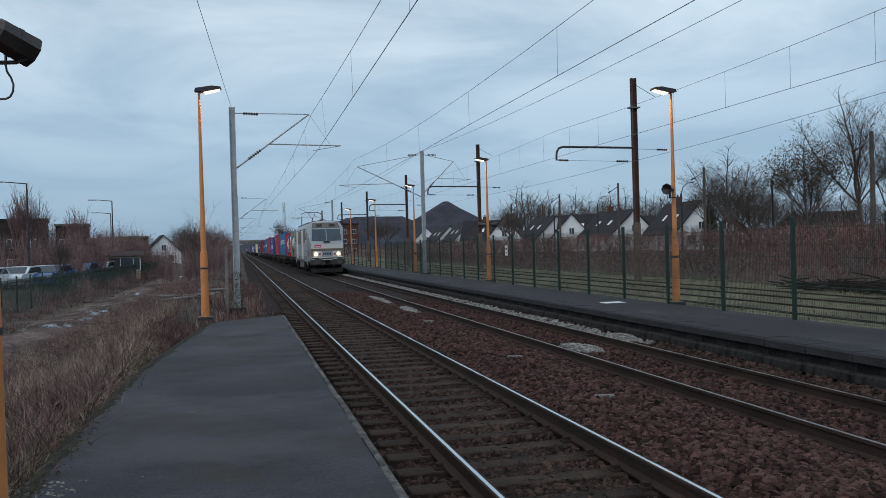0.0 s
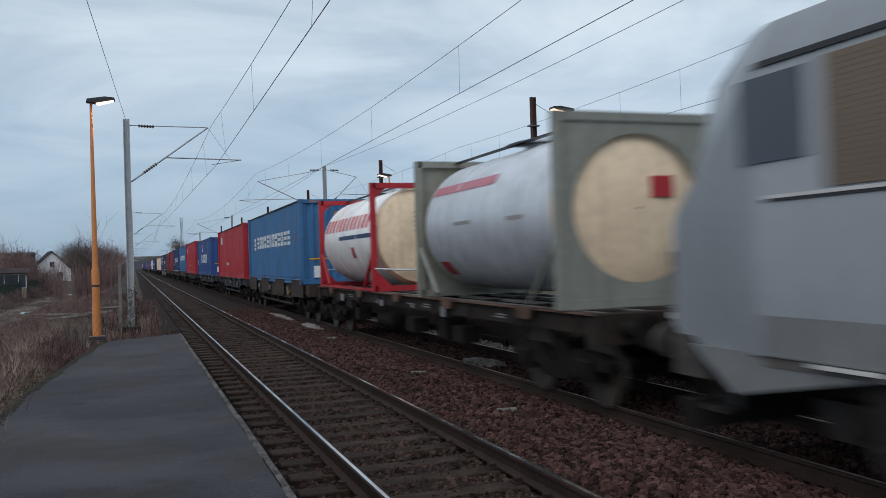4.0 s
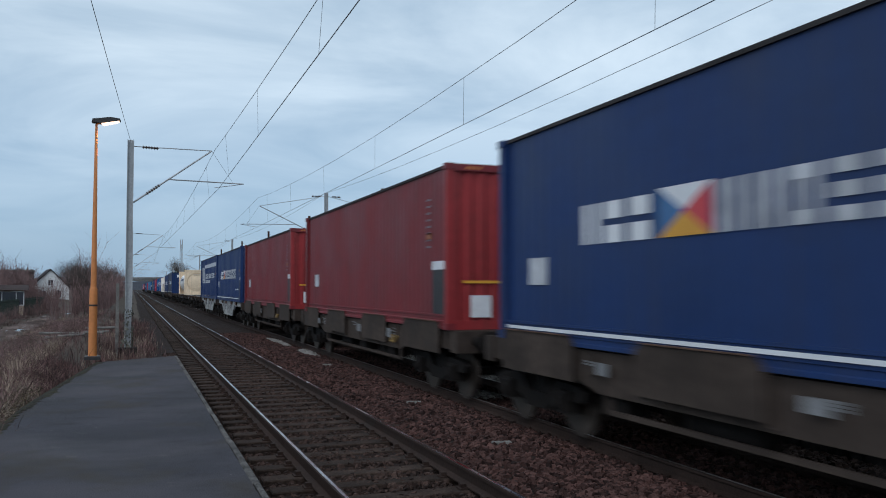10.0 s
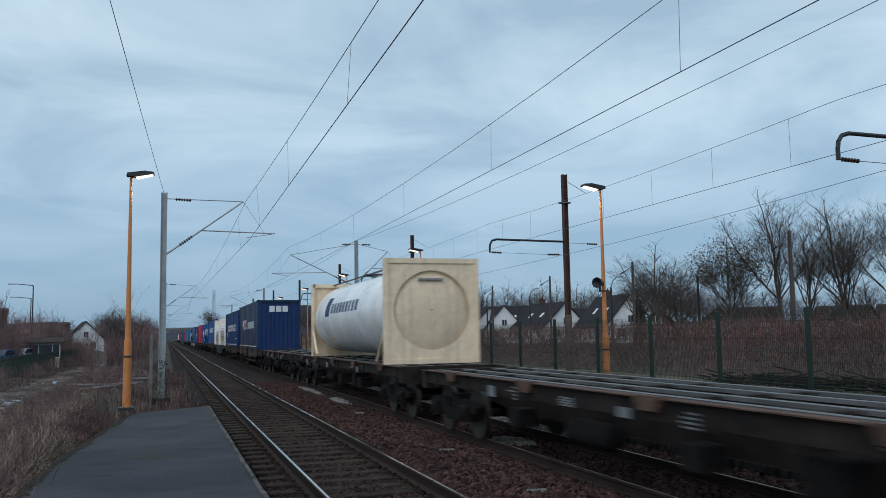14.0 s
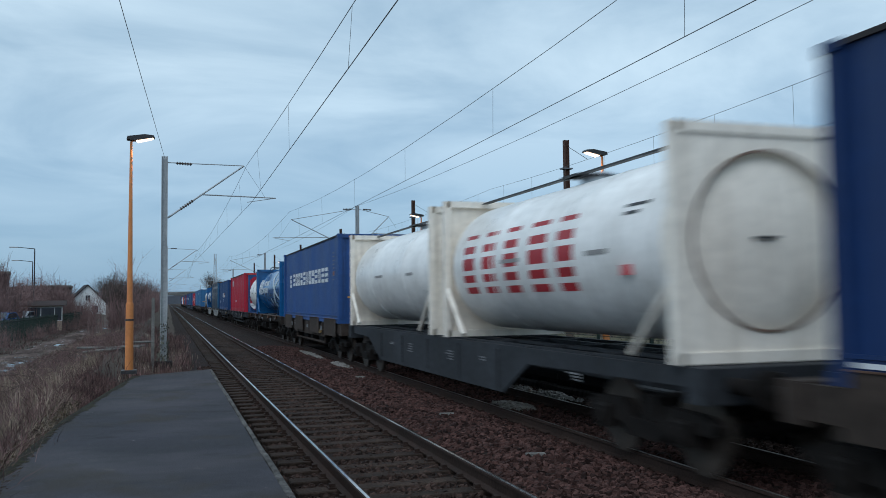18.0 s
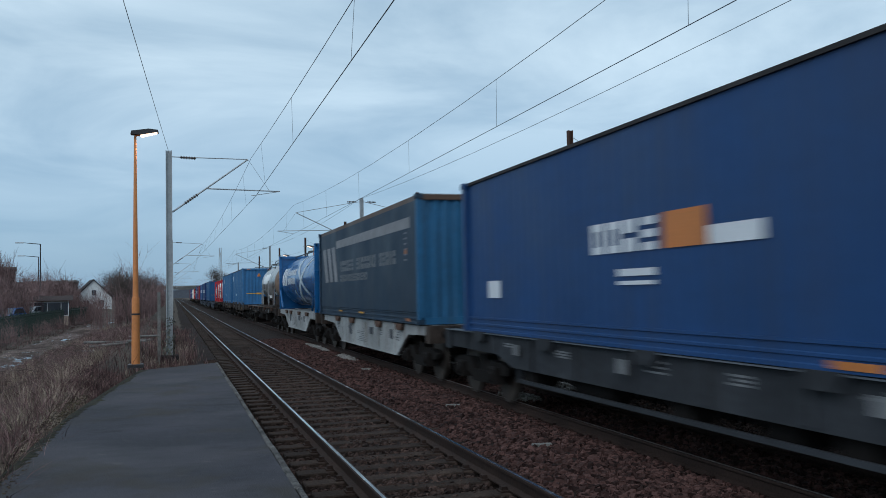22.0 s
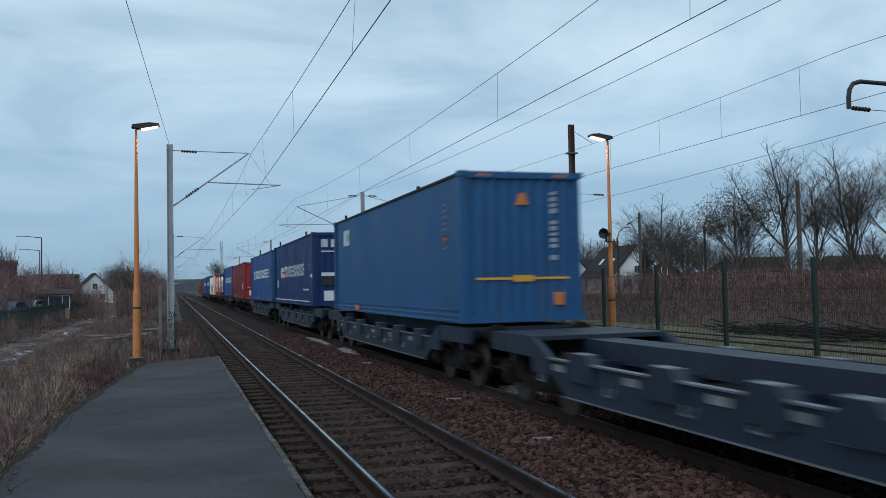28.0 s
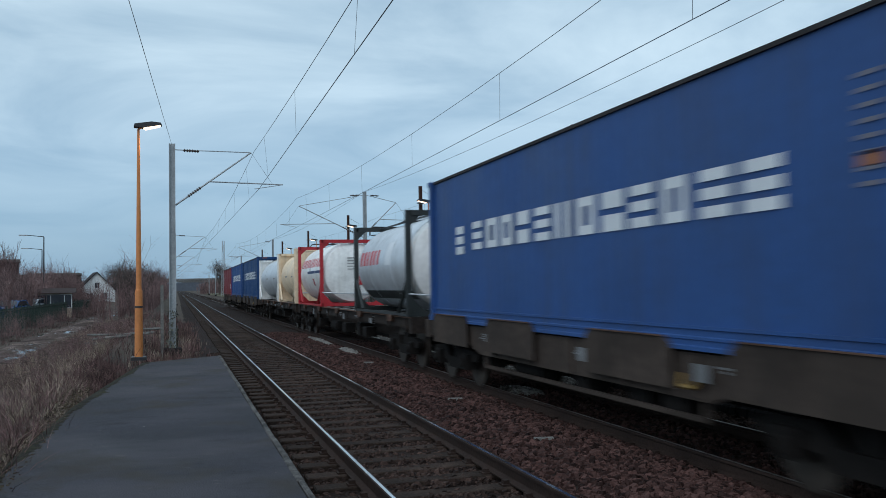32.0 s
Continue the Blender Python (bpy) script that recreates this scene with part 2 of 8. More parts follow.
# ---------------------------------------------------------------- mesh helpers
class Mesh:
    def __init__(self):
        self.v, self.f, self.cuts = [], [], []

    def add(self, pts, faces):
        n = len(self.v)
        self.cuts.append((n, len(self.f)))
        self.v.extend([tuple(p) for p in pts])
        self.f.extend([tuple(i + n for i in q) for q in faces])
        return self

    def box(self, x0, x1, y0, y1, z0, z1, c=0.0):
        if c <= 0:
            p = [(x, y, z) for z in (z0, z1) for x, y in ((x0, y0), (x1, y0), (x1, y1), (x0, y1))]
            return self.add(p, [(3, 2, 1, 0), (4, 5, 6, 7), (0, 1, 5, 4), (1, 2, 6, 5), (2, 3, 7, 6), (3, 0, 4, 7)])
        # worn top edges: a chamfered lid
        p = [(x0, y0, z0), (x1, y0, z0), (x1, y1, z0), (x0, y1, z0), (x0, y0, z1 - c), (x1, y0, z1 - c), (x1, y1, z1 - c), (x0, y1, z1 - c),
             (x0 + c, y0 + c, z1), (x1 - c, y0 + c, z1), (x1 - c, y1 - c, z1), (x0 + c, y1 - c, z1)]
        return self.add(p, [(3, 2, 1, 0), (0, 1, 5, 4), (1, 2, 6, 5), (2, 3, 7, 6), (3, 0, 4, 7), (4, 5, 9, 8), (5, 6, 10, 9), (6, 7, 11, 10), (7, 4, 8, 11), (8, 9, 10, 11)])

    def tube(self, a, b, r0, r1=None, n=8, caps=True):
        a, b = Vector(a), Vector(b)
        r1 = r0 if r1 is None else r1
        d = (b - a).normalized()
        u = d.orthogonal().normalized()
        w = d.cross(u)
        ring = [u * math.cos(2 * math.pi * i / n) + w * math.sin(2 * math.pi * i / n) for i in range(n)]
        p = [a + q * r0 for q in ring] + [b + q * r1 for q in ring]
        fs = [(i, (i + 1) % n, n + (i + 1) % n, n + i) for i in range(n)]
        if caps:
            fs += [tuple(range(n - 1, -1, -1)), tuple(range(n, 2 * n))]
        return self.add(p, fs)

    def chain(self, pts, rad, n=6):
        """One bent rod through the points; rad is a number or one radius a point."""
        pts = [Vector(p) for p in pts]
        rad = rad if isinstance(rad, (list, tuple)) else [rad] * len(pts)
        v, fs = [], []
        d = (pts[-1] - pts[0]).normalized()
        u = d.orthogonal().normalized()
        for i, p in enumerate(pts):
            a, c = pts[max(0, i - 1)], pts[min(len(pts) - 1, i + 1)]
            if (c - a).length > 1e-6:
                d = (c - a).normalized()
            u = (u - d * u.dot(d)).normalized()
            w = d.cross(u)
            v += [p + (u * math.cos(2 * math.pi * k / n) + w * math.sin(2 * math.pi * k / n)) * rad[i] for k in range(n)]
        for i in range(len(pts) - 1):
            fs += [(i * n + k, i * n + (k + 1) % n, (i + 1) * n + (k + 1) % n, (i + 1) * n + k) for k in range(n)]
        fs += [tuple(range(n - 1, -1, -1)), tuple(range((len(pts) - 1) * n, len(pts) * n))]
        return self.add(v, fs)

    def lathe(self, axis_y, prof, n=32, cx=0.0, cz=0.0, a0=0.0, a1=2 * math.pi):
        """Round body about a line along y: prof holds (y, radius)."""
        full = abs(a1 - a0 - 2 * math.pi) < 1e-6
        k = n if full else n + 1
        p = []
        for y, r in prof:
            for i in range(k):
                a = a0 + (a1 - a0) * i / n
                p.append((cx + r * math.sin(a), axis_y + y, cz + r * math.cos(a)))
        fs = []
        for j in range(len(prof) - 1):
            for i in range(n):
                i2 = (i + 1) % k
                fs.append((j * k + i, j * k + i2, (j + 1) * k + i2, (j + 1) * k + i))
        return self.add(p, fs)

    def prism(self, poly, lo, hi, axis="y"):
        """A flat outline pushed along an axis. poly in the two other axes: xz for y, yz for x, xy for z."""
        n = len(poly)
        def at(q, h):
            return (q[0], h, q[1]) if axis == "y" else ((h, q[0], q[1]) if axis == "x" else (q[0], q[1], h))
        p = [at(q, lo) for q in poly] + [at(q, hi) for q in poly]
        fs = [(i, (i + 1) % n, n + (i + 1) % n, n + i) for i in range(n)] + [tuple(range(n - 1, -1, -1)), tuple(range(n, 2 * n))]
        return self.add(p, fs)

    def data(self, name, material, smooth=True):
        me = bpy.data.meshes.new(name)
        me.from_pydata(self.v, [], self.f)
        me.materials.append(material)
        b = bmesh.new()
        b.from_mesh(me)
        if len(b.faces) < 60000:
            bmesh.ops.recalc_face_normals(b, faces=b.faces)
        b.to_mesh(me)
        b.free()
        if smooth:
            me.shade_smooth()
            me.set_sharp_from_angle(angle=radians(32))
        return me


def part(name, mesh, material, parent, label="", at=None):
    me = mesh.data(name, material) if isinstance(mesh, Mesh) else mesh
    ob = new(name, me)
    ob.parent = parent
    if at is not None:
        ob.matrix_basis = at
    if label:
        ob["label"] = label
    return ob


def split_parts(name, mesh, material, parent, label=""):
    """Every block of the mesh becomes a part of its own."""
    cuts = mesh.cuts + [(len(mesh.v), len(mesh.f))]
    for (v0, f0), (v1, f1) in zip(cuts, cuts[1:]):
        one = Mesh()
        one.add(mesh.v[v0:v1], [tuple(i - v0 for i in q) for q in mesh.f[f0:f1]])
        part(name, one, material, parent, label)


def thing(name, label, category, m=None, group="", kind="", mesh=None, material=None):
    ob = new(name, mesh.data(name, material) if mesh else None)
    if m is not None:
        ob.matrix_basis = m
    return tagged(ob, label, category, group, kind)


def cloud(name, verts, faces, material):
    me = bpy.data.meshes.new(name)
    me.from_pydata(verts.tolist() if hasattr(verts, "tolist") else verts, [], faces.tolist() if hasattr(faces, "tolist") else faces)
    me.materials.append(material)
    return me


rng = np.random.default_rng(7)

# ---------------------------------------------------------------- ground, ballast, tracks
NEAR_X, FAR_X, FAR_Z = 2.615, 6.63, -0.10


def ground_z(x, y):
    """Height of the land across the line."""
    return float(np.interp(x, [-400, -60, -11.5, -10, -8.6, -5.4, -3.2, -2.4, -1.6, 0.2, 10.0, 11.0, 24, 34, 400], [-0.6, -0.3, -0.12, -0.4, -0.62, -0.55, -0.26, 0.02, 0.31, -0.35, -0.35, -0.12, -0.1, 0.25, 0.3]))


def land():
    xs = [-3000, -800, -400, -200, -100, -60, -40, -25, -18, -12, -10, -8.6, -7, -5.4, -4.3, -3.2, -2.4, -1.6, -0.7, 0.2, 2, 4, 6, 8, 10, 11, 13, 16, 20, 24, 29, 34, 45, 70, 120, 250, 600, 1500, 3000]
    ys = [-300, -100, -40, -20, -10] + list(range(-5, 60, 2)) + list(range(60, 140, 8)) + [150, 180, 220, 300, 450, 700, 1100, 1800, 3500]
    v, f = [], []
    for y in ys:
        for x in xs:
            z = ground_z(x, y)
            if abs(x) < 60 and -10 < y < 130 and not 0 < x < 10.5:
                z += 0.09 * noise.noise((x * 0.6, y * 0.6, 0)) + 0.05 * noise.noise((x * 2, y * 2, 3))
            v.append((x, y, z))
    n = len(xs)
    for j in range(len(ys) - 1):
        for i in range(n - 1):
            f.append((j * n + i, j * n + i + 1, (j + 1) * n + i + 1, (j + 1) * n + i))
    m = Mesh().add(v, f)
    ob = thing("ground", "brown winter earth and weeds beside the railway", "ground", kind="structure", mesh=m, material=M_GROUND)
    return ob


land()


def strip(name, label, category, xs, zs, y0, y1, step, material, wob=0.02, freq=1.0):
    ys = np.arange(y0, y1 + step, step)
    v, f = [], []
    n = len(xs)
    for y in ys:
        for x, z in zip(xs, zs):
            w = wob * noise.noise((x * freq, y * freq, 5.0))
            v.append((x + w, y, z + w))
    for j in range(len(ys) - 1):
        for i in range(n - 1):
            f.append((j * n + i, j * n + i + 1, (j + 1) * n + i + 1, (j + 1) * n + i))
    return thing(name, label, category, kind="structure", mesh=Mesh().add(v, f), material=material)


BX = [0.45, 0.8, 1.2, 1.45, 1.7, 2.0, 2.6, 3.2, 3.5, 3.85, 4.2, 4.6, 5.0, 5.4, 5.75, 6.1, 6.6, 7.1, 7.5, 7.8, 8.1, 8.35]
BZ = [-0.36, -0.32, -0.28, -0.25, -0.235, -0.225, -0.212, -0.225, -0.235, -0.20, -0.165, -0.16, -0.185, -0.235, -0.285, -0.29, -0.285, -0.29, -0.285, -0.20, -0.17, -0.24]
strip("ballast_bed", "brown stone ballast bed under both running tracks", "ballast", BX, BZ, -12, 130, 0.5, M_BALLAST, 0.05, 1.7)
strip("ballast_far", "brown ballast of the far running tracks", "ballast", BX, [z - 0.01 for z in BZ], 130, 900, 10, M_BALLAST, 0.0)
strip("siding_ground", "mossy grass and gravel ground between disused sidings", "ground", [10.55, 12, 14, 16, 18, 20, 22.5], [-0.06, -0.04, -0.03, -0.04, -0.03, -0.03, -0.02], -12, 400, 4, M_GRASSGROUND, 0.03)
strip("path", "damp gravel path with pale puddled ruts", "path", [-7.6, -7.25, -7.0, -6.6, -6.2, -5.95, -5.5], [-0.62, -0.53, -0.51, -0.47, -0.51, -0.53, -0.60], -12, 130, 0.4, M_PATH, 0.09, 0.7)


def stones(n, x0, x1, y0, y1, size, material, name, label, power=1.0, level=None):
    """Loose stones, each an uneven eight-cornered lump."""
    x = rng.uniform(x0, x1, n)
    y = y0 + (y1 - y0) * rng.uniform(0, 1, n) ** power
    zb = np.interp(x, BX, BZ) if level is None else np.full(n, level)
    s = size * rng.uniform(0.6, 1.35, n)
    base = np.array([(-1, -1, -.6), (1, -1, -.6), (1, 1, -.6), (-1, 1, -.6), (-.6, -.6, .7), (.7, -.5, .6), (.5, .7, .8), (-.6, .5, .6)])
    v = base[None] * (1 + rng.uniform(-.35, .35, (n, 8, 3)))
    a = rng.uniform(0, 2 * np.pi, n)
    c, sn = np.cos(a)[:, None], np.sin(a)[:, None]
    vx, vy = v[..., 0] * c - v[..., 1] * sn, v[..., 0] * sn + v[..., 1] * c
    tilt = rng.uniform(-.6, .6, n)[:, None]
    vz = v[..., 2] + vx * tilt
    out = np.stack([vx * s[:, None] * 0.5 + x[:, None], vy * s[:, None] * 0.5 + y[:, None], vz * s[:, None] * 0.42 + zb[:, None] + s[:, None] * 0.18], -1).reshape(-1, 3)
    q = np.array([(3, 2, 1, 0), (4, 5, 6, 7), (0, 1, 5, 4), (1, 2, 6, 5), (2, 3, 7, 6), (3, 0, 4, 7)])
    f = (q[None] + 8 * np.arange(n)[:, None, None]).reshape(-1, 4)
    ob = new(name, cloud(name, out, f, material))
    return tagged(ob, label, "ballast", kind="stuff")


stones(20000, 3.55, 5.75, 3.5, 40, 0.075, M_STONE, "ballast_stones", "brown ballast stones heaped between the running tracks", 1.7)
stones(8500, 1.95, 3.3, 3.0, 34, 0.055, M_STONE_GREY, "ballast_stones", "grimy ballast stones between the rails of the near track", 1.7)
stones(6000, 0.95, 1.75, 3.0, 30, 0.055, M_STONE_GREY, "ballast_stones", "grimy ballast stones beside the platform edge", 1.7)
stones(2200, 3.55, 5.75, -9, 3.5, 0.075, M_STONE, "ballast_stones", "brown ballast stones beside the platform", 1.0)
stones(2200, 0.95, 3.3, -9, 3.0, 0.055, M_STONE_GREY, "ballast_stones", "grimy ballast stones in the near track", 1.0)
stones(8000, 5.9, 7.35, 5, 34, 0.065, M_STONE, "ballast_stones", "brown ballast stones between the rails of the far track", 1.6)
stones(5000, 7.5, 8.25, 6, 36, 0.07, M_STONE_GREY, "ballast_stones", "grey ballast stones below the far platform", 1.6)
stones(900, 7.52, 8.0, 15.5, 66, 0.07, M_STONE_PALE, "gravel_bank", "strip of pale fresh gravel banked against the far platform", 1.3, -0.16)


def heap(x, y, rx, ry, h, n):
    a, r = rng.uniform(0, 2 * np.pi, n), np.sqrt(rng.uniform(0, 1, n))
    px, py = x + rx * r * np.cos(a), y + ry * r * np.sin(a)
    b = Mesh()
    for i in range(n):
        s = rng.uniform(0.03, 0.06)
        z = float(np.interp(px[i], BX, BZ)) + h * (1 - r[i] ** 2) * rng.uniform(0.6, 1)
        p = [(px[i] + s * rng.uniform(.6, 1.2) * sx, py[i] + s * rng.uniform(.6, 1.2) * sy, z + s * rng.uniform(.4, 1) * sz) for sz in (-1, 1) for sx, sy in ((-1, -1), (1, -1), (1, 1), (-1, 1))]
        b.add(p, [(3, 2, 1, 0), (4, 5, 6, 7), (0, 1, 5, 4), (1, 2, 6, 5), (2, 3, 7, 6), (3, 0, 4, 7)])
    thing("gravel_heap", "small heap of pale fresh gravel beside the far track", "gravel", kind="stuff", mesh=b, material=M_STONE_PALE)


heap(5.35, 27.5, 0.22, 1.3, 0.10, 260)
heap(5.35, 33.5, 0.2, 3.0, 0.08, 300)
heap(6.7, 16.2, 0.3, 0.8, 0.06, 170)
heap(7.75, 16.6, 0.22, 0.7, 0.12, 170)
for yy in np.arange(19, 64, 3.0):
    heap(7.72, yy, 0.22, 1.7, 0.07, 45)


def rail_profile(x, z):
    return [(x + a, z + b) for a, b in ((-0.036, 0), (0.036, 0), (0.036, -0.03), (0.012, -0.045), (0.010, -0.13), (0.07, -0.155), (0.07, -0.17), (-0.07, -0.17), (-0.07, -0.155), (-0.010, -0.13), (-0.012, -0.045), (-0.036, -0.03))]


def chair_plates(b, xr, z, ys):
    for y in ys:
        b.box(xr - 0.15, xr + 0.15, y - 0.07, y + 0.07, z - 0.20, z - 0.168)
        for sx in (-0.1, 0.1):
            b.box(xr + sx - 0.03, xr + sx + 0.03, y - 0.04, y + 0.04, z - 0.17, z - 0.13)


def track(name, label, xc, z, y1, top, near_parts, worn):
    t = thing(name, label, "railway track", kind="structure")
    for side in (-0.7525, 0.7525):
        r = part("rail", Mesh().prism(rail_profile(xc + side, z), -15, y1), M_RUST, t)
        part("running_surface", Mesh().box(xc + side - worn, xc + side + worn * 0.75, -15, y1, z + 0.001, z + 0.004), top, r, "bright worn top of the rail")
    one = Mesh().box(-1.25, 1.25, -0.125, 0.125, -0.15, 0.0, 0.012).data("sleeper", M_SLEEPER)
    ys = [-6 + 0.6 * k for k in range(near_parts)]
    for y in ys:
        o = part("sleeper", one, None, t)
        o.matrix_basis = pose(xc + rng.uniform(-.02, .02), y + rng.uniform(-.02, .02), z - 0.185 + rng.uniform(-.006, .004), 0, 0, rng.uniform(-.6, .6))
    far = Mesh()
    y = ys[-1] + 0.6
    while y < min(y1, 330):
        far.box(xc - 1.25, xc + 1.25, y - 0.125, y + 0.125, z - 0.33, z - 0.185)
        y += 0.6
    tagged(part("far_sleepers", far, M_SLEEPER, t), kind="stuff")
    cp = Mesh()
    for side in (-0.7525, 0.7525):
        chair_plates(cp, xc + side, z, ys[:90])
    tagged(part("rail_fastenings", cp, M_RUST, t), kind="stuff")
    return t


track("track_1", "near running track with polished rails on tarred sleepers", NEAR_X, 0.0, 900, M_RAILTOP, 200, 0.019)
track("track_2", "far running track with worn rails on tarred sleepers", FAR_X, FAR_Z, 900, M_RAILDULL, 200, 0.017)


def siding(xc):
    t = thing("siding_track", "overgrown disused siding with rusty rails", "railway track", kind="structure")
    for side in (-0.7525, 0.7525):
        part("rail", Mesh().box(xc + side - 0.035, xc + side + 0.035, -12, 300, -0.09, 0.012), M_RUST, t)


siding(13.95)
siding(17.2 + 0.0)

# ---------------------------------------------------------------- platforms
PL = 0.35
near_outline = [(0.92, -14), (0.92, 20.62), (-0.62, 19.5), (-1.05, 15.0), (-1.27, 12.5), (-1.40, 9.3), (-1.42, 6.4), (-1.55, 2), (-1.6, -14)]
plat = thing("platform_1", "dark grey asphalt platform with a ragged mossy edge", "platform", kind="structure")
part("asphalt_top", Mesh().prism(near_outline, PL - 0.06, PL, "z"), M_ASPHALT, plat)
inner = [(x * 0.97 + 0.0, y - 0.05 if y > 0 else y) for x, y in near_outline]
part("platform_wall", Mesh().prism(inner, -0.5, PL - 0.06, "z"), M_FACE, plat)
edge = Mesh()
y = -14.0
while y < 20.6:
    y2 = min(y + 1.0, 20.66)
    edge.box(0.925 + rng.uniform(-.012, .012), 0.985 + rng.uniform(-.006, .004), y + 0.006, y2 - 0.006, 0.05, PL + 0.008 + rng.uniform(-.004, .004), 0.012)
    y = y2
split_parts("edging_stone", edge, M_EDGING, plat)

plat2 = thing("platform_2", "grey asphalt far platform with a dark concrete face", "platform", kind="structure")
F_TOP = 0.27
part("asphalt_top", Mesh().box(8.62, 10.55, -14, 160, F_TOP - 0.08, F_TOP), M_ASPHALT_FAR, plat2)
cop = Mesh().box(8.16, 8.62, -1, 0, -0.14, 0.0, 0.03).data("coping_slab", M_ASPHALT_FAR)
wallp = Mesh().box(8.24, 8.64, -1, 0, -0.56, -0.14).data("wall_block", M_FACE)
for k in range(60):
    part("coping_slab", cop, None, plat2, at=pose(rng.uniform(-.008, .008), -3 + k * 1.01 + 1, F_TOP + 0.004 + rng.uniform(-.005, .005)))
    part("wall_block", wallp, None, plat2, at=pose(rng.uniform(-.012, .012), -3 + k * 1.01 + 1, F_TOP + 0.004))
part("far_coping", Mesh().box(8.16, 8.62, 57.6, 160, F_TOP - 0.14, F_TOP + 0.003), M_ASPHALT_FAR, plat2)
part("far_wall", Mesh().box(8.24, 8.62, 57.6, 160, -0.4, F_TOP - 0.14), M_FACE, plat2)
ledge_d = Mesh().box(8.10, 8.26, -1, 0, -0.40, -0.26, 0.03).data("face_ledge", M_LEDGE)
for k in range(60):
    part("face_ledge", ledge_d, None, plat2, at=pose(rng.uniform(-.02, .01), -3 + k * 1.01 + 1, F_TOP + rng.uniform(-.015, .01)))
thing("concrete_cover", "pale concrete inspection cover set in the far platform", "cover", mesh=Mesh().box(9.2, 9.75, 20.55, 20.95, F_TOP + 0.001, F_TOP + 0.012, 0.004), material=M_FRAMEWHITE)

# ---------------------------------------------------------------- fence on the far platform
FX = 10.42
post_m = Mesh().box(-0.035, 0.035, -0.03, 0.03, -0.3, 2.0, 0.008).data("fence_post", M_FENCE)
clip_m = Mesh()
for k in range(6):
    clip_m.box(-0.042, -0.036, -0.035, 0.035, 0.12 + k * 0.36, 0.16 + k * 0.36)
clip_d = clip_m.data("post_clip", M_FENCE)
pan = Mesh()
for k in range(10):
    z = 0.06 + k * 0.2
    pan.box(-0.0025, 0.0025, 0.04, 2.46, z - 0.0022, z + 0.0022)
for k in range(4):
    z = 0.12 + k * 0.55
    pan.box(-0.014, 0.003, 0.04, 2.46, z - 0.0035, z + 0.0035)
for k in range(48):
    y = 0.06 + k * 0.05
    pan.box(-0.002, 0.002, y - 0.002, y + 0.002, 0.03, 1.93)
pan_d = pan.data("mesh_panel", M_FENCE)
fence = thing("mesh_fence", "tall green welded mesh fence along the back of the far platform", "fence", kind="structure")
for k in range(-5, 45):
    y = 14.5 + 2.5 * k
    p = part("fence_post", post_m, None, fence, at=pose(FX, y, F_TOP))
    part("post_clip", clip_d, None, p)
    if y < 60:
        part("mesh_panel", pan_d, None, fence, at=pose(FX, y, F_TOP))
sign = thing("fence_sign", "small white notice fixed to the green fence", "sign", pose(FX - 0.05, 32.6, F_TOP + 1.35))
part("plate", Mesh().box(-0.006, 0.0, -0.16, 0.16, -0.2, 0.2), M_FRAMEWHITE, sign)
part("printed_bar", Mesh().box(-0.009, -0.0065, -0.1, 0.1, 0.02, 0.1).box(-0.009, -0.0065, -0.1, 0.04, -0.12, -0.06), M_DARK, sign)


# ---------------------------------------------------------------- lamp posts
def lamp_post(x, y, z, turn, h=5.3, lit=True):
    t = thing("lamp_post", "tapered yellow platform lamp post with a lit lantern", "street lamp", pose(x, y, z, 0, 0, turn), group="platform lamps")
    part("lower_shaft", Mesh().tube((0, 0, 0.02), (0, 0, 1.55), 0.095, 0.085, 14), M_YELLOW, t)
    part("collar", Mesh().tube((0, 0, 1.15), (0, 0, 1.19), 0.094, 0.094, 14), M_DARK, t)
    part("upper_shaft", Mesh().tube((0, 0, 1.55), (0, 0, h), 0.066, 0.028, 12).tube((0, 0, 1.5), (0, 0, 1.58), 0.087, 0.066, 12), M_YELLOW, t)
    part("base_plate", Mesh().box(-0.17, 0.17, -0.17, 0.17, -0.05, 0.03, 0.01), M_DARK, t)
    part("arm", Mesh().tube((0, 0, h), (0.12, 0, h + 0.06), 0.022, 0.022, 8), M_YELLOW, t)
    head = Mesh().prism([(-0.10, 0.02), (-0.08, 0.09), (0.30, 0.15), (0.50, 0.13), (0.52, 0.08), (0.10, -0.0)], -0.12, 0.12, "y")
    hd = part("lantern_housing", head, M_DARK, t, at=pose(0, 0, h + 0.02))
    part("lens", Mesh().prism([(0.11, -0.005), (0.49, 0.075), (0.47, 0.055), (0.15, -0.03)], -0.10, 0.10, "y"), M_LENS, hd, "glowing pinkish lamp lens")
    return t


LAMPS = [(-0.83, 20.9, PL, 0), (10.75, 19.7, F_TOP, 180), (10.75, 36.4, F_TOP, 180), (10.6, 52.0, F_TOP, 180), (10.6, 67.5, F_TOP, 180), (10.6, 83.0, F_TOP, 180), (-1.33, 4.95, PL, 0)]
for lx, ly, lz, lt in LAMPS:
    lamp_post(lx, ly, lz, lt)
for lx, ly, lz, lt in LAMPS[:3]:
    s = 1 if lt == 0 else -1
    li = new("lantern_light", bpy.data.lights.new("lantern_light", "SPOT"))
    li.data.energy, li.data.color, li.data.shadow_soft_size = 45, (1.0, 0.62, 0.33), 0.12
    li.data.spot_size, li.data.spot_blend = radians(150), 0.8
    li.matrix_world = look((lx + s * 0.3, ly, lz + 5.26), (lx + s * 0.3, ly, lz))


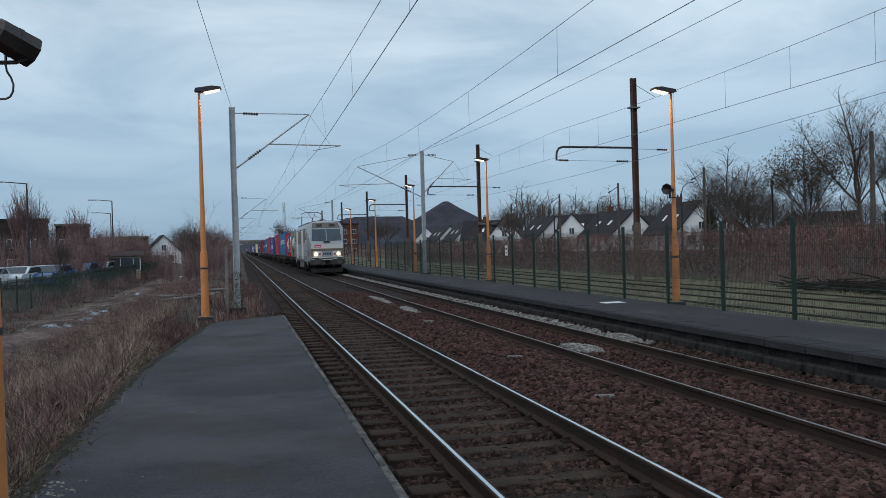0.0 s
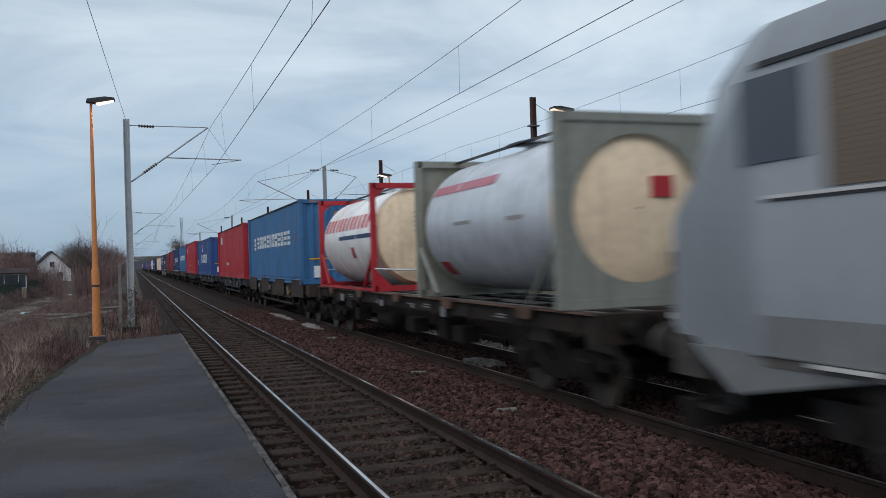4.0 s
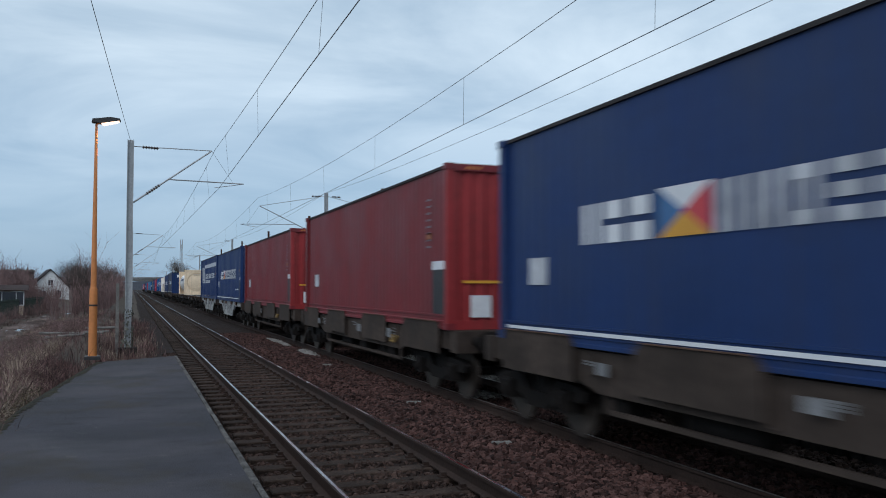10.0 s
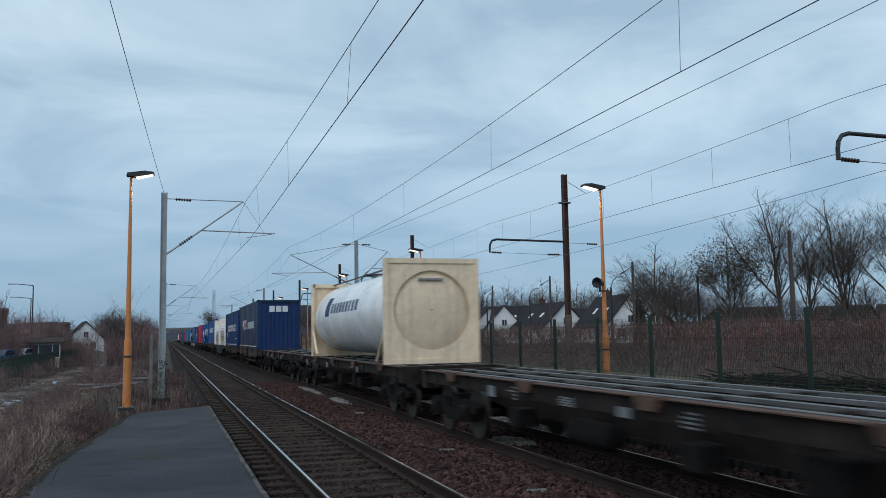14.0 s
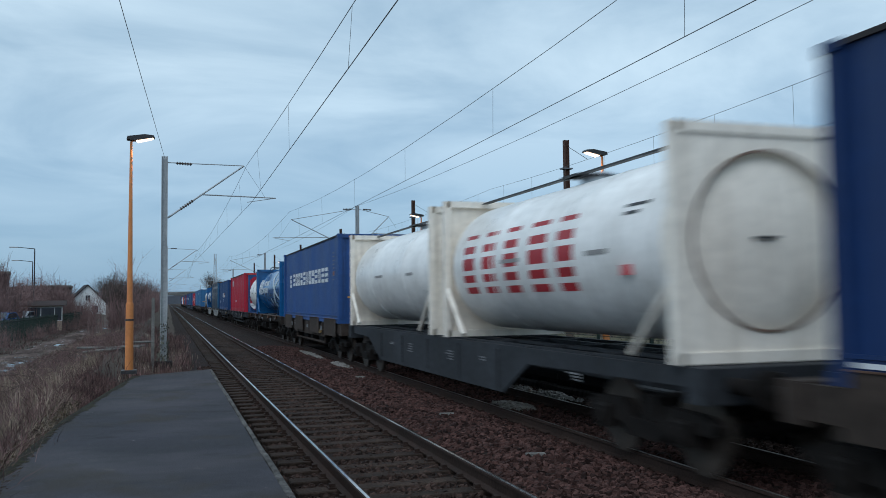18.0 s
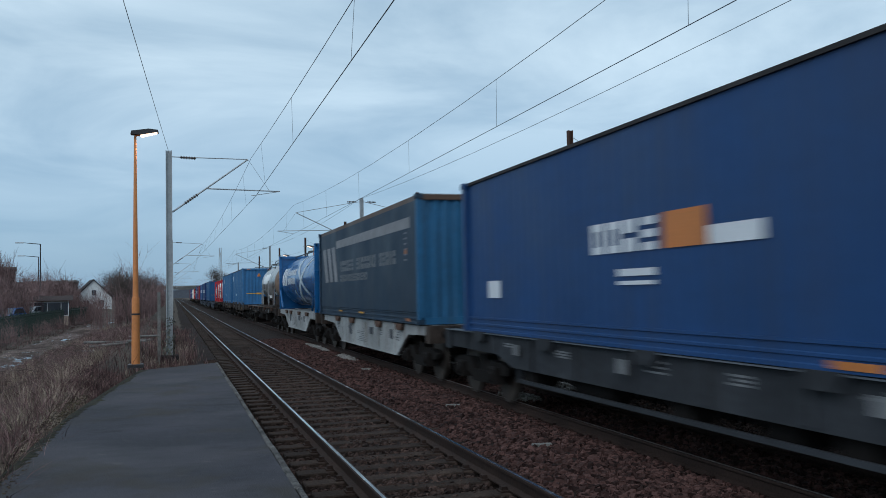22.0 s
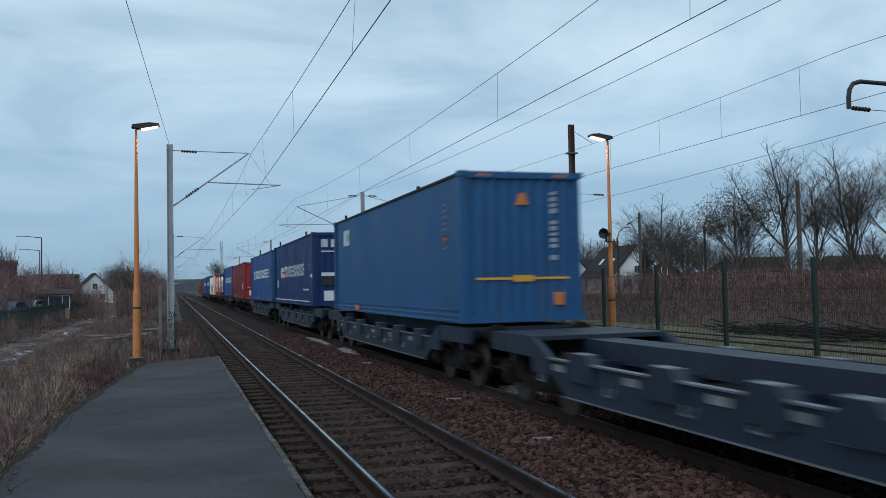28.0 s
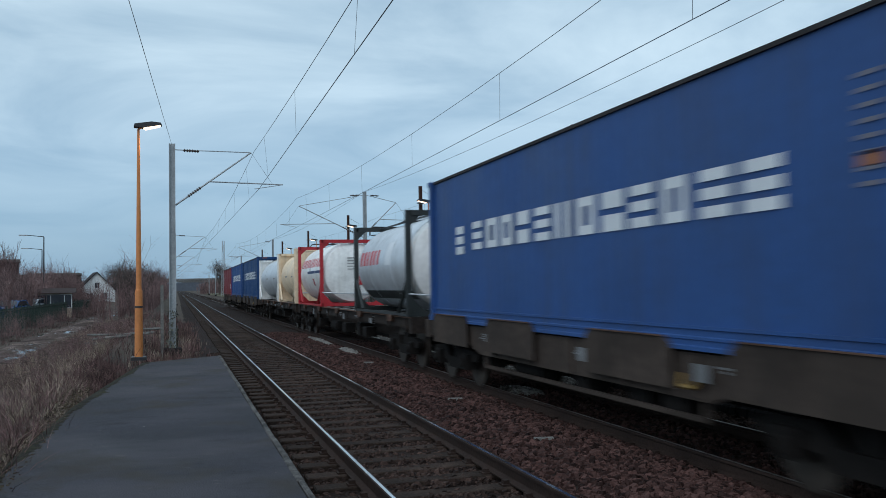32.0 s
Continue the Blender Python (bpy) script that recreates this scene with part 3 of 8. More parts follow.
def loudspeaker(x, y, z, turn, k=1.0):
    t = thing("loudspeaker", "black horn loudspeaker clamped to a lamp post", "loudspeaker", pose(x, y, z, 0, 0, turn))
    part("horn", Mesh().lathe(0, [(-0.17 * k, 0.0), (-0.17 * k, 0.05 * k), (-0.05 * k, 0.07 * k), (0.05 * k, 0.10 * k), (0.16 * k, 0.125 * k), (0.17 * k, 0.12 * k), (0.10 * k, 0.06 * k), (0.06 * k, 0.0)], 8), M_DARK, t)
    part("bracket", Mesh().box(-0.02, 0.02, -0.03, 0.03, -0.2 * k, -0.05 * k).box(-0.16 * k, 0.02, -0.015, 0.015, -0.2 * k, -0.17 * k), M_DARK, t)
    return t


near_horn = thing("loudspeaker", "black eight-sided loudspeaker cabinet tilted down on a lamp post", "loudspeaker", pose(-1.130, 4.9, 3.045, -22, 0, -50))
part("cabinet", Mesh().lathe(0, [(-0.11, 0.0), (-0.11, 0.070), (-0.095, 0.084), (0.02, 0.087), (0.10, 0.090), (0.112, 0.085), (0.105, 0.07), (0.08, 0.0)], 8), mat("brown black speaker shell", (0.022, 0.015, 0.013), 0.45, var=0.2, fine=20, bump=0.05), near_horn)
part("seam", Mesh().lathe(0, [(0.0, 0.087), (0.0, 0.0895), (0.01, 0.0897), (0.01, 0.087)], 8), M_DARK, near_horn)
split_parts("terminal_screw", Mesh().tube((-0.02, -0.109, 0.0), (-0.02, -0.118, 0.0), 0.011, 0.011, 10).tube((0.02, -0.109, 0.0), (0.02, -0.118, 0.0), 0.011, 0.011, 10), M_GALV, near_horn)
bracket_m = Mesh().chain([(-1.33, 4.93, 2.93), (-1.19, 4.9, 2.935), (-1.12, 4.9, 2.938), (-1.06, 4.9, 2.96)], 0.011, 6)
thing("speaker_bracket", "thin black steel bracket holding the loudspeaker", "bracket", mesh=bracket_m, material=M_DARK)
thing("speaker_stay", "short black stay under the loudspeaker", "bracket", mesh=Mesh().chain([(-1.17, 4.9, 2.92), (-1.165, 4.9, 3.02)], 0.008, 6), material=M_DARK)
cp = [(-1.17, 4.9, 2.93), (-1.165, 4.9, 2.89), (-1.145, 4.9, 2.855), (-1.135, 4.9, 2.82), (-1.138, 4.9, 2.785), (-1.152, 4.9, 2.757), (-1.175, 4.9, 2.744), (-1.22, 4.9, 2.742), (-1.29, 4.93, 2.78)]
thing("speaker_cable", "thin black cable looping from the loudspeaker to its post", "cable", mesh=Mesh().chain(cp, 0.006, 6), material=M_DARK)
loudspeaker(10.6, 19.62, 3.15, 128, 1.15)
loudspeaker(10.5, 36.4, 2.75, 70, 1.0)
loudspeaker(11.0, 36.4, 2.75, -70, 1.0)


# ---------------------------------------------------------------- catenary
def insulator(b, a, c):
    a, c = Vector(a), Vector(c)
    pts, rad = [a], [0.02]
    for k in range(6):
        for u, r in ((0.15, 0.02), (0.3, 0.055), (0.7, 0.045), (0.85, 0.02)):
            pts.append(a.lerp(c, (k + u) / 6))
            rad.append(r)
    return b.chain(pts + [c], rad + [0.02], 8)


def h_beam(w, flange, web, z0, z1):
    q = w - flange
    return Mesh().prism([(-w, -w), (-q, -w), (-q, -web), (q, -web), (q, -w), (w, -w), (w, w), (q, w), (q, web), (-q, web), (-q, w), (-w, w)], z0, z1, "z")


def mast(x, y, z0, top, arms, material, label, w=0.13):
    """arms: +1 or -1 for each cantilever, with its reach to the contact wire."""
    t = thing("catenary_mast", label, "catenary mast", pose(x, y, z0), group="catenary masts")
    h = top - z0
    part("column", h_beam(w, 0.022, 0.012, -0.2, h), material, t)
    part("foundation", Mesh().box(-0.28, 0.28, -0.28, 0.28, -0.4, 0.03, 0.03), M_FACE, t)
    for sgn, reach, contact in arms:
        c = contact - z0
        tip = (sgn * (reach - 0.1), 0, c + 1.24)
        a = part("cantilever", Mesh().tube((sgn * w, 0, c - 0.55), tip, 0.03, 0.026, 8).tube((sgn * w, 0, h - 0.2), tip, 0.016, 0.016, 6), M_GALV, t)
        ins = insulator(Mesh(), (sgn * 0.35, 0, h - 0.21), (sgn * 0.85, 0, h - 0.23))
        f0 = Vector((sgn * w, 0, c - 0.55)).lerp(Vector(tip), 0.16)
        f1 = Vector((sgn * w, 0, c - 0.55)).lerp(Vector(tip), 0.33)
        insulator(ins, f0, f1)
        split_parts("insulator", ins, M_INSUL, a)
        p0 = Vector((sgn * w, 0, c - 0.55)).lerp(Vector(tip), 0.44)
        part("registration_tube", Mesh().tube(p0, (sgn * (reach + 0.95), 0, c + 0.18), 0.022, 0.02, 6).tube((sgn * (reach + 0.9), 0, c + 0.17), (sgn * reach, 0, c + 0.02), 0.012, 0.012, 5), M_GALV, a)
        part("dropper", Mesh().tube(tip, (sgn * (reach + 0.6), 0, c + 0.19), 0.006, 0.006, 4), M_WIRE, a)
    return t


CONTACT = 5.20
GREY_LABEL = "grey galvanised catenary mast with a cantilever over the track"
for k in range(0, 8):
    y = 29.0 + 48.0 * k
    mast(-0.12, y, 0.0 if k == 0 else -0.2, 6.66 + 0.1 * (k > 0), [(1, 2.62, CONTACT)], M_GALV, GREY_LABEL, 0.10)
for k in range(0, 6):
    y = 49.0 + 50.0 * k
    arms = [(-1, 3.95, 5.33)] + ([(1, 2.0, 5.6)] if k == 0 else [])
    mast(10.56, y, F_TOP, 7.45, arms, M_GALV, "grey galvanised mast with cantilevers to both sides", 0.10)


def brown_mast(x, y, top):
    t = thing("catenary_mast", "tall rusty brown catenary mast behind the fence", "catenary mast", pose(x, y, 0.0), group="catenary masts")
    w = 0.115
    h = top
    part("column", h_beam(w, 0.04, 0.025, -0.2, h), M_BROWNMAST, t)
    part("concrete_sleeve", Mesh().box(-w - 0.015, w + 0.015, -w - 0.015, w + 0.015, -0.2, 2.7, 0.03), M_SLEEVE, t)
    arm = Mesh().tube((0, 0, 6.17), (-3.55, 0, 6.22), 0.05, 0.05, 8)
    pts = [(-3.55, 6.22), (-3.75, 6.16), (-3.85, 6.02), (-3.88, 5.85), (-3.88, 5.6)]
    for a, c in zip(pts, pts[1:]):
        arm.tube((a[0], 0, a[1]), (c[0], 0, c[1]), 0.05, 0.05, 8)
    a = part("swan_arm", arm, M_DARK, t)
    split_parts("insulator", insulator(insulator(insulator(Mesh(), (-3.8, 0, 5.62), (-3.3, 0, 5.6)), (-0.95, 0, 5.55), (-0.35, 0, 5.55)), (1.1, 0, 6.09), (1.65, 0, 6.07)), M_INSUL, a)
    split_parts("stay_wire", Mesh().tube((-3.3, 0, 5.6), (-0.95, 0, 5.55), 0.01, 0.01, 4).tube((0, 0, 6.12), (1.1, 0, 6.09), 0.012, 0.012, 4).tube((-0.3, 0, 5.55), (0, 0, 5.5), 0.012, 0.012, 4)
         .tube((0.1, 0, h - 0.3), (1.1, 0, h - 0.85), 0.014, 0.014, 4).box(-0.25, 0.25, -0.18, 0.18, 8.0 if h > 8 else 6, 8.06 if h > 8 else 6.06), M_WIRE, a)
    return t


BROWN = [(18.0, 15.0, 9.4), (18.0, 36.5, 9.4), (17.4, 61.0, 9.3), (16.8, 86.0, 9.2), (16.4, 111.0, 9.2), (16.0, 136.0, 9.2), (15.6, 165.0, 9.2)]
for b_ in BROWN:
    brown_mast(*b_)


def wire_run(name, label, pts, r, sag=0.0, group="catenary wires"):
    line = [Vector(pts[0])]
    for p, q in zip(pts, pts[1:]):
        n = 10 if sag else 1
        for i in range(1, n + 1):
            u = i / n
            c = Vector(p).lerp(Vector(q), u)
            c.z -= sag * 4 * u * (1 - u)
            line.append(c)
    b = Mesh().chain(line, r, 5)
    return thing(name, label, "overhead wire", group=group, mesh=b, material=M_WIRE)


def catenary(x, contact, height, supports, droplets, zig=0.15, sag=0.75, mx=None):
    mx = x if mx is None else mx
    sup = [(x + (zig if i % 2 else -zig), y) for i, y in enumerate(supports)]
    wire_run("contact_wire", "black contact wire over the running track", [(sx, y, contact) for sx, y in sup], 0.0075)
    wire_run("messenger_wire", "sagging messenger wire above the contact wire", [(mx, y, contact + height) for sx, y in sup], 0.0065, sag)
    b = Mesh()
    for (sx0, y0), (sx1, y1) in zip(sup, sup[1:]):
        if y0 > 120:
            break
        n = 7
        for i in range(n):
            u = (i + 0.5) / n
            z = contact + height - sag * 4 * u * (1 - u)
            xx = sx0 + (sx1 - sx0) * u
            b.tube((mx, y0 + (y1 - y0) * u, z), (xx, y0 + (y1 - y0) * u, contact), 0.004, 0.004, 4)
    d = thing("dropper_set", "thin droppers hanging between messenger and contact wire", "overhead wire", group="catenary wires")
    split_parts("dropper", b, M_WIRE, d)


catenary(2.35, CONTACT + 0.02, 1.26, [-19 + 48.0 * k for k in range(9)], 7, 0.30, 0.36, 2.5)
catenary(6.61, 5.39, 1.62, [-1 + 50.0 * k for k in range(8)], 7, 0.05, 0.66)
catenary(14.15, 5.75, 1.2, [-8.0, 15.0, 36.5, 61, 86, 111, 136, 165], 4, 0.0, 0.15)
wire_run("feeder_wire", "bare feeder wire on the double mast", [(10.45, -1, 7.2), (10.45, 49, 7.4), (10.45, 99, 7.4), (10.45, 149, 7.4), (10.45, 299, 7.4)], 0.0075, 0.42)
wire_run("earth_wire", "earth wire tied to the mast tops", [(-1.97, -19, 6.45), (-0.12, 29, 6.6), (-0.12, 77, 6.7), (-0.12, 125, 6.7), (-0.12, 221, 6.7)], 0.006, 0.12)
wire_run("siding_feeder", "lower feeder wire over the sidings", [(17.2, -8, 5.9), (17.2, 15.0, 5.9), (17.2, 36.5, 5.4), (17.0, 61, 5.4), (16.5, 86, 5.4), (16, 136, 5.4)], 0.0075, 0.1)


# ---------------------------------------------------------------- plants
def blades(n, xs, ys, h, w, material, name, label, zfun=None, lean=0.35, power=1.0, clump=0.0):
    if clump:
        m = max(4, int(n / 26))
        cx, cy = rng.uniform(*xs, m), ys[0] + (ys[1] - ys[0]) * rng.uniform(0, 1, m) ** power
        i = rng.integers(0, m, n)
        x, y = cx[i] + rng.normal(0, clump, n), cy[i] + rng.normal(0, clump, n)
        hh = h * rng.uniform(0.4, 1.15, m)[i] * rng.uniform(0.5, 1.1, n)
    else:
        x, y = rng.uniform(*xs, n), ys[0] + (ys[1] - ys[0]) * rng.uniform(0, 1, n) ** power
        hh = h * rng.uniform(0.35, 1.15, n)
    z = np.array([zfun(a, b) for a, b in zip(x, y)]) - 0.05 if zfun else np.zeros(n)
    if h > 1.2:
        hh = hh * np.array([1.0 + 0.45 * noise.noise((a * 0.22, b * 0.22, 9.0)) + 0.2 * noise.noise((a * 0.8, b * 0.8, 2.0)) for a, b in zip(x, y)])
    ang, le = rng.uniform(0, 2 * np.pi, n), rng.uniform(0, lean, n) * hh
    tw = rng.uniform(0, 2 * np.pi, n)
    dx, dy = np.cos(tw) * w, np.sin(tw) * w
    lx, ly = np.cos(ang) * le, np.sin(ang) * le
    v = np.stack([np.stack([x - dx, y - dy, z], -1), np.stack([x + dx, y + dy, z], -1),
                  np.stack([x + lx * .4 + dx * .7, y + ly * .4 + dy * .7, z + hh * .6], -1), np.stack([x + lx * .4 - dx * .7, y + ly * .4 - dy * .7, z + hh * .6], -1),
                  np.stack([x + lx, y + ly, z + hh], -1)], 1).reshape(-1, 3)
    k = 5 * np.arange(n)
    f = [(a, a + 1, a + 2, a + 3) for a in k.tolist()] + [(a + 3, a + 2, a + 4) for a in k.tolist()]
    ob = new(name, cloud(name, v, f, material))
    return tagged(ob, label, "plants", kind="stuff")


blades(40000, (-5.0, -1.5), (3.0, 60), 0.42, 0.0045, M_WEED, "dry_weeds", "reddish brown dead weeds covering the bank", ground_z, 1.7, 1.6, 0.22)
blades(17000, (-5.2, -1.9), (3.0, 70), 0.36, 0.005, M_STRAW, "dry_grass", "pale straw coloured grass among dead weeds", ground_z, 1.3, 1.5, 0.13)
blades(6000, (-1.8, -1.36), (3.0, 19), 0.10, 0.005, M_MOSS, "grass_tufts", "green moss and grass along the platform edge", ground_z, 0.9, 1.2, 0.10)
blades(6000, (-1.75, -1.38), (3.0, 19), 0.20, 0.004, M_STRAW, "dry_grass", "dry grass hanging over the platform edge", ground_z, 1.2, 1.2, 0.08)
blades(9000, (-5.0, -1.65), (-9.0, 3.0), 0.42, 0.005, M_WEED, "dry_weeds", "reddish brown dead weeds behind the platform", ground_z, 0.95, 1.0, 0.22)
blades(6000, (-4.6, -1.9), (6.0, 32), 0.5, 0.005, M_STRAW, "dry_grass", "pale tussocks standing in the weeds", ground_z, 0.8, 1.3, 0.09)
blades(2500, (-6.85, -6.35), (10, 90), 0.06, 0.006, M_STRAW, "dry_grass", "trodden grass between the ruts of the path", lambda a, b: -0.46, 1.2, 1.4, 0.2)
blades(5000, (-5.6, -5.1), (8, 90), 0.16, 0.005, M_WEED, "dry_weeds", "low weeds creeping over the edge of the path", ground_z, 1.2, 1.4, 0.2)
blades(3500, (-1.65, -1.05), (14.5, 20.4), 0.3, 0.0045, M_WEED, "dry_weeds", "dead weeds beside the tapering platform end", ground_z, 0.9, 1.0, 0.15)
def moss_strip():
    """A thin ragged carpet of moss and dirt that creeps from the bank over the asphalt."""
    v, f = [], []
    ys = np.arange(3.0, 19.4, 0.03)
    for k, yy in enumerate(ys):
        x0 = float(np.interp(yy, [2, 6.4, 9.3, 12.5, 15, 19.5], [-1.55, -1.42, -1.40, -1.27, -1.05, -0.62])) - 0.06
        wide = 0.10 + 0.10 * noise.noise((0.0, yy * 0.9, 7.0)) + 0.09 * noise.noise((3.0, yy * 7.5, 2.0)) + 0.05 * noise.noise((9.0, yy * 19.0, 2.0))
        v += [(x0, yy, PL + 0.006), (x0 + max(0.02, wide) * 0.6, yy, PL + 0.012), (x0 + max(0.03, wide), yy, PL + 0.001)]
        if k:
            f += [(3 * k - 3, 3 * k - 2, 3 * k + 1, 3 * k), (3 * k - 2, 3 * k - 1, 3 * k + 2, 3 * k + 1)]
    m = patches(mat("dark edge moss", (0.027, 0.025, 0.019), 0.95, var=0.6, scale=6, fine=50, bump=0.9), (9, 9, 9), 0.52, 0.66, (0.045, 0.044, 0.020), 0.8)
    thing("edge_moss", "dark moss and dirt creeping over the ragged asphalt edge", "moss", kind="stuff", mesh=Mesh().add(v, f), material=m)


moss_strip()
blades(5000, (-1.1, 0.75), (21.0, 60), 0.6, 0.008, M_WEED, "dry_weeds", "brown dead weeds beyond the platform end", ground_z, 0.6, 1.5, 0.2)
blades(2600, (-0.9, 0.6), (21.0, 50), 0.4, 0.007, M_STRAW, "dry_grass", "pale grass beyond the platform end", ground_z, 0.9, 1.3, 0.2)
blades(9000, (-9.2, -7.7), (10, 110), 0.28, 0.01, M_WEED, "dry_weeds", "brown verge between path and green fence", ground_z, 0.9, 1.2, 0.3)
blades(14000, (10.6, 21), (10, 70), 0.09, 0.008, M_MOSS, "siding_grass", "short winter grass between the sidings", lambda a, b: 0.0, 0.8, 1.3, 0.5)
blades(4000, (10.6, 22), (10, 80), 0.14, 0.008, M_STRAW, "siding_grass", "pale dry grass between the sidings", lambda a, b: 0.0, 0.8, 1.3, 0.5)


def scrub(n, xs, ys, h, name, label, zfun, stems=9, twigs=9, width=0.012, girth=0.45, power=1.0):
    """Leafless bushes: fans of curved stems that carry side twigs."""
    cx, cy = rng.uniform(*xs, n), ys[0] + (ys[1] - ys[0]) * rng.uniform(0, 1, n) ** power
    tall = h * np.array([0.75 + 0.5 * noise.noise((a * 0.12, c * 0.12, 4.0)) for a, c in zip(cx, cy)]) * rng.uniform(0.6, 1.15, n)
    z0 = np.array([zfun(a, c) for a, c in zip(cx, cy)]) - 0.08
    m = n * stems
    i = np.repeat(np.arange(n), stems)
    ang, lean = rng.uniform(0, 2 * np.pi, m), rng.uniform(0.02, girth, m)
    hh = tall[i] * rng.uniform(0.55, 1.05, m)
    base = np.stack([cx[i] + rng.normal(0, 0.12, m), cy[i] + rng.normal(0, 0.12, m), z0[i]], -1)
    out = np.stack([np.cos(ang), np.sin(ang), np.zeros(m)], -1)
    mid = base + out * (lean * hh * 0.35)[:, None] + np.array([0, 0, 1.0]) * (hh * 0.55)[:, None]
    tip = base + out * (lean * hh)[:, None] + np.array([0, 0, 1.0]) * hh[:, None]
    a, c, wa, wc = [base, mid], [mid, tip], [np.full(m, width), np.full(m, width * 0.75)], [np.full(m, width * 0.75), np.full(m, width * 0.35)]
    j = np.repeat(np.arange(m), twigs)
    k = len(j)
    u = rng.uniform(0.15, 1.0, k)[:, None]
    p = np.where(u < 0.5, base[j] + (mid[j] - base[j]) * u * 2, mid[j] + (tip[j] - mid[j]) * (u * 2 - 1))
    d = rng.normal(0, 1, (k, 3)) * np.array([1, 1, 0.45]) + np.array([0, 0, 0.75])
    d /= np.linalg.norm(d, axis=1)[:, None]
    ln = (hh[j] * rng.uniform(0.08, 0.3, k))[:, None]
    a.append(p); c.append(p + d * ln); wa.append(np.full(k, width * 0.5)); wc.append(np.full(k, width * 0.22))
    a, c, wa, wc = np.concatenate(a), np.concatenate(c), np.concatenate(wa), np.concatenate(wc)
    t = rng.uniform(0, 2 * np.pi, len(a))
    s = np.stack([np.cos(t), np.sin(t), rng.uniform(-.6, .6, len(a))], -1)
    v = np.stack([a - s * wa[:, None], a + s * wa[:, None], c + s * wc[:, None], c - s * wc[:, None]], 1).reshape(-1, 3)
    f = np.arange(len(v)).reshape(-1, 4)
    ob = new(name, cloud(name, v, f, M_TWIG))
    return tagged(ob, label, "bushes", kind="stuff")


FLAT = lambda a, b: -0.1
def hedge(n, x0, x1, y0, y1, h, label, power):
    """A clipped leafless hedge: dense short twigs that fill a long box with a ragged top."""
    x, y = rng.uniform(x0, x1, n), y0 + (y1 - y0) * rng.uniform(0, 1, n) ** power
    top = h * (1 + 0.06 * np.array([noise.noise((a * 0.5, c * 0.35, 1.0)) for a, c in zip(x, y)]))
    z = -0.1 + (top - 0.2) * rng.uniform(0, 1, n) ** 0.8
    d = rng.normal(0, 1, (n, 3)) * np.array([0.7, 0.9, 0.5]) + np.array([0, 0, 0.55])
    d = d / np.linalg.norm(d, axis=1)[:, None] * rng.uniform(0.2, 0.6, n)[:, None]
    a = np.stack([x, y, z], -1)
    c = a + d
    c[:, 2] = np.minimum(c[:, 2], top + rng.uniform(-.25, .16, n))
    t = rng.uniform(0, 2 * np.pi, n)
    s = np.stack([np.cos(t), np.sin(t), np.zeros(n)], -1)
    w = rng.uniform(0.004, 0.012, n)[:, None]
    v = np.stack([a - s * w, a + s * w, c + s * w * 0.5, c - s * w * 0.5], 1).reshape(-1, 3)
    return tagged(new("hedge", cloud("hedge", v, np.arange(len(v)).reshape(-1, 4), M_HEDGE)), label, "hedge", kind="stuff")


hedge(98000, 20.9, 23.2, 14, 110, 2.42, "long clipped brown winter hedge behind the sidings", 1.5)
hedge(30000, 20.9, 23.4, 110, 330, 2.4, "far end of the clipped brown hedge", 1.0)
scrub(160, (20.2, 21.2), (14, 110), 0.9, "hedge_fringe", "low brambles at the foot of the hedge", FLAT, 8, 8, 0.010, 0.9, 1.25)
scrub(90, (50, 85), (72, 96), 4.6, "bushes", "leafless garden bushes between the brick houses", FLAT, 9, 12, 0.022, 0.5)
scrub(160, (30, 40), (40, 200), 3.2, "bushes", "leafless bushes before the houses", FLAT, 9, 10, 0.020, 0.4, 1.2)
scrub(400, (-18, -11.2), (67, 125), 5.0, "hedge_belt", "leafless brown bushes behind the green fence", ground_z, 11, 14, 0.019, 0.35)
scrub(70, (-12.5, -8.6), (98, 120), 3.0, "bushes", "leafless bushes at the end of the path", ground_z, 9, 12, 0.018, 0.35)
scrub(70, (-16, -10.2), (44, 66), 0.7, "brambles", "low brambles behind the green fence", ground_z, 8, 8, 0.008, 0.9)
scrub(190, (-9.3, -8.7), (12, 100), 1.5, "hedge_belt", "thin brambles growing through the green fence", ground_z, 7, 8, 0.008, 0.6)
scrub(300, (-5.6, -1.6), (66, 190), 5.2, "thicket", "tall leafless thicket beside the line", ground_z, 8, 20, 0.015, 0.30)
scrub(120, (52, 165), (165, 250), 8.0, "skyline_wood", "grey winter undergrowth behind the houses", FLAT, 9, 14, 0.045, 0.55)
scrub(90, (-70, -12), (230, 330), 9.0, "skyline_wood", "grey winter wood behind the apartment blocks", FLAT, 9, 14, 0.06, 0.55)
scrub(60, (9.5, 20), (330, 440), 8.0, "skyline_wood", "leafless trees beside the far end of the line", FLAT, 9, 12, 0.05, 0.4)
scrub(420, (-5.0, -2.1), (4.5, 60), 0.75, "brambles", "low tangled brambles on the bank", ground_z, 10, 8, 0.005, 1.3, 1.3)


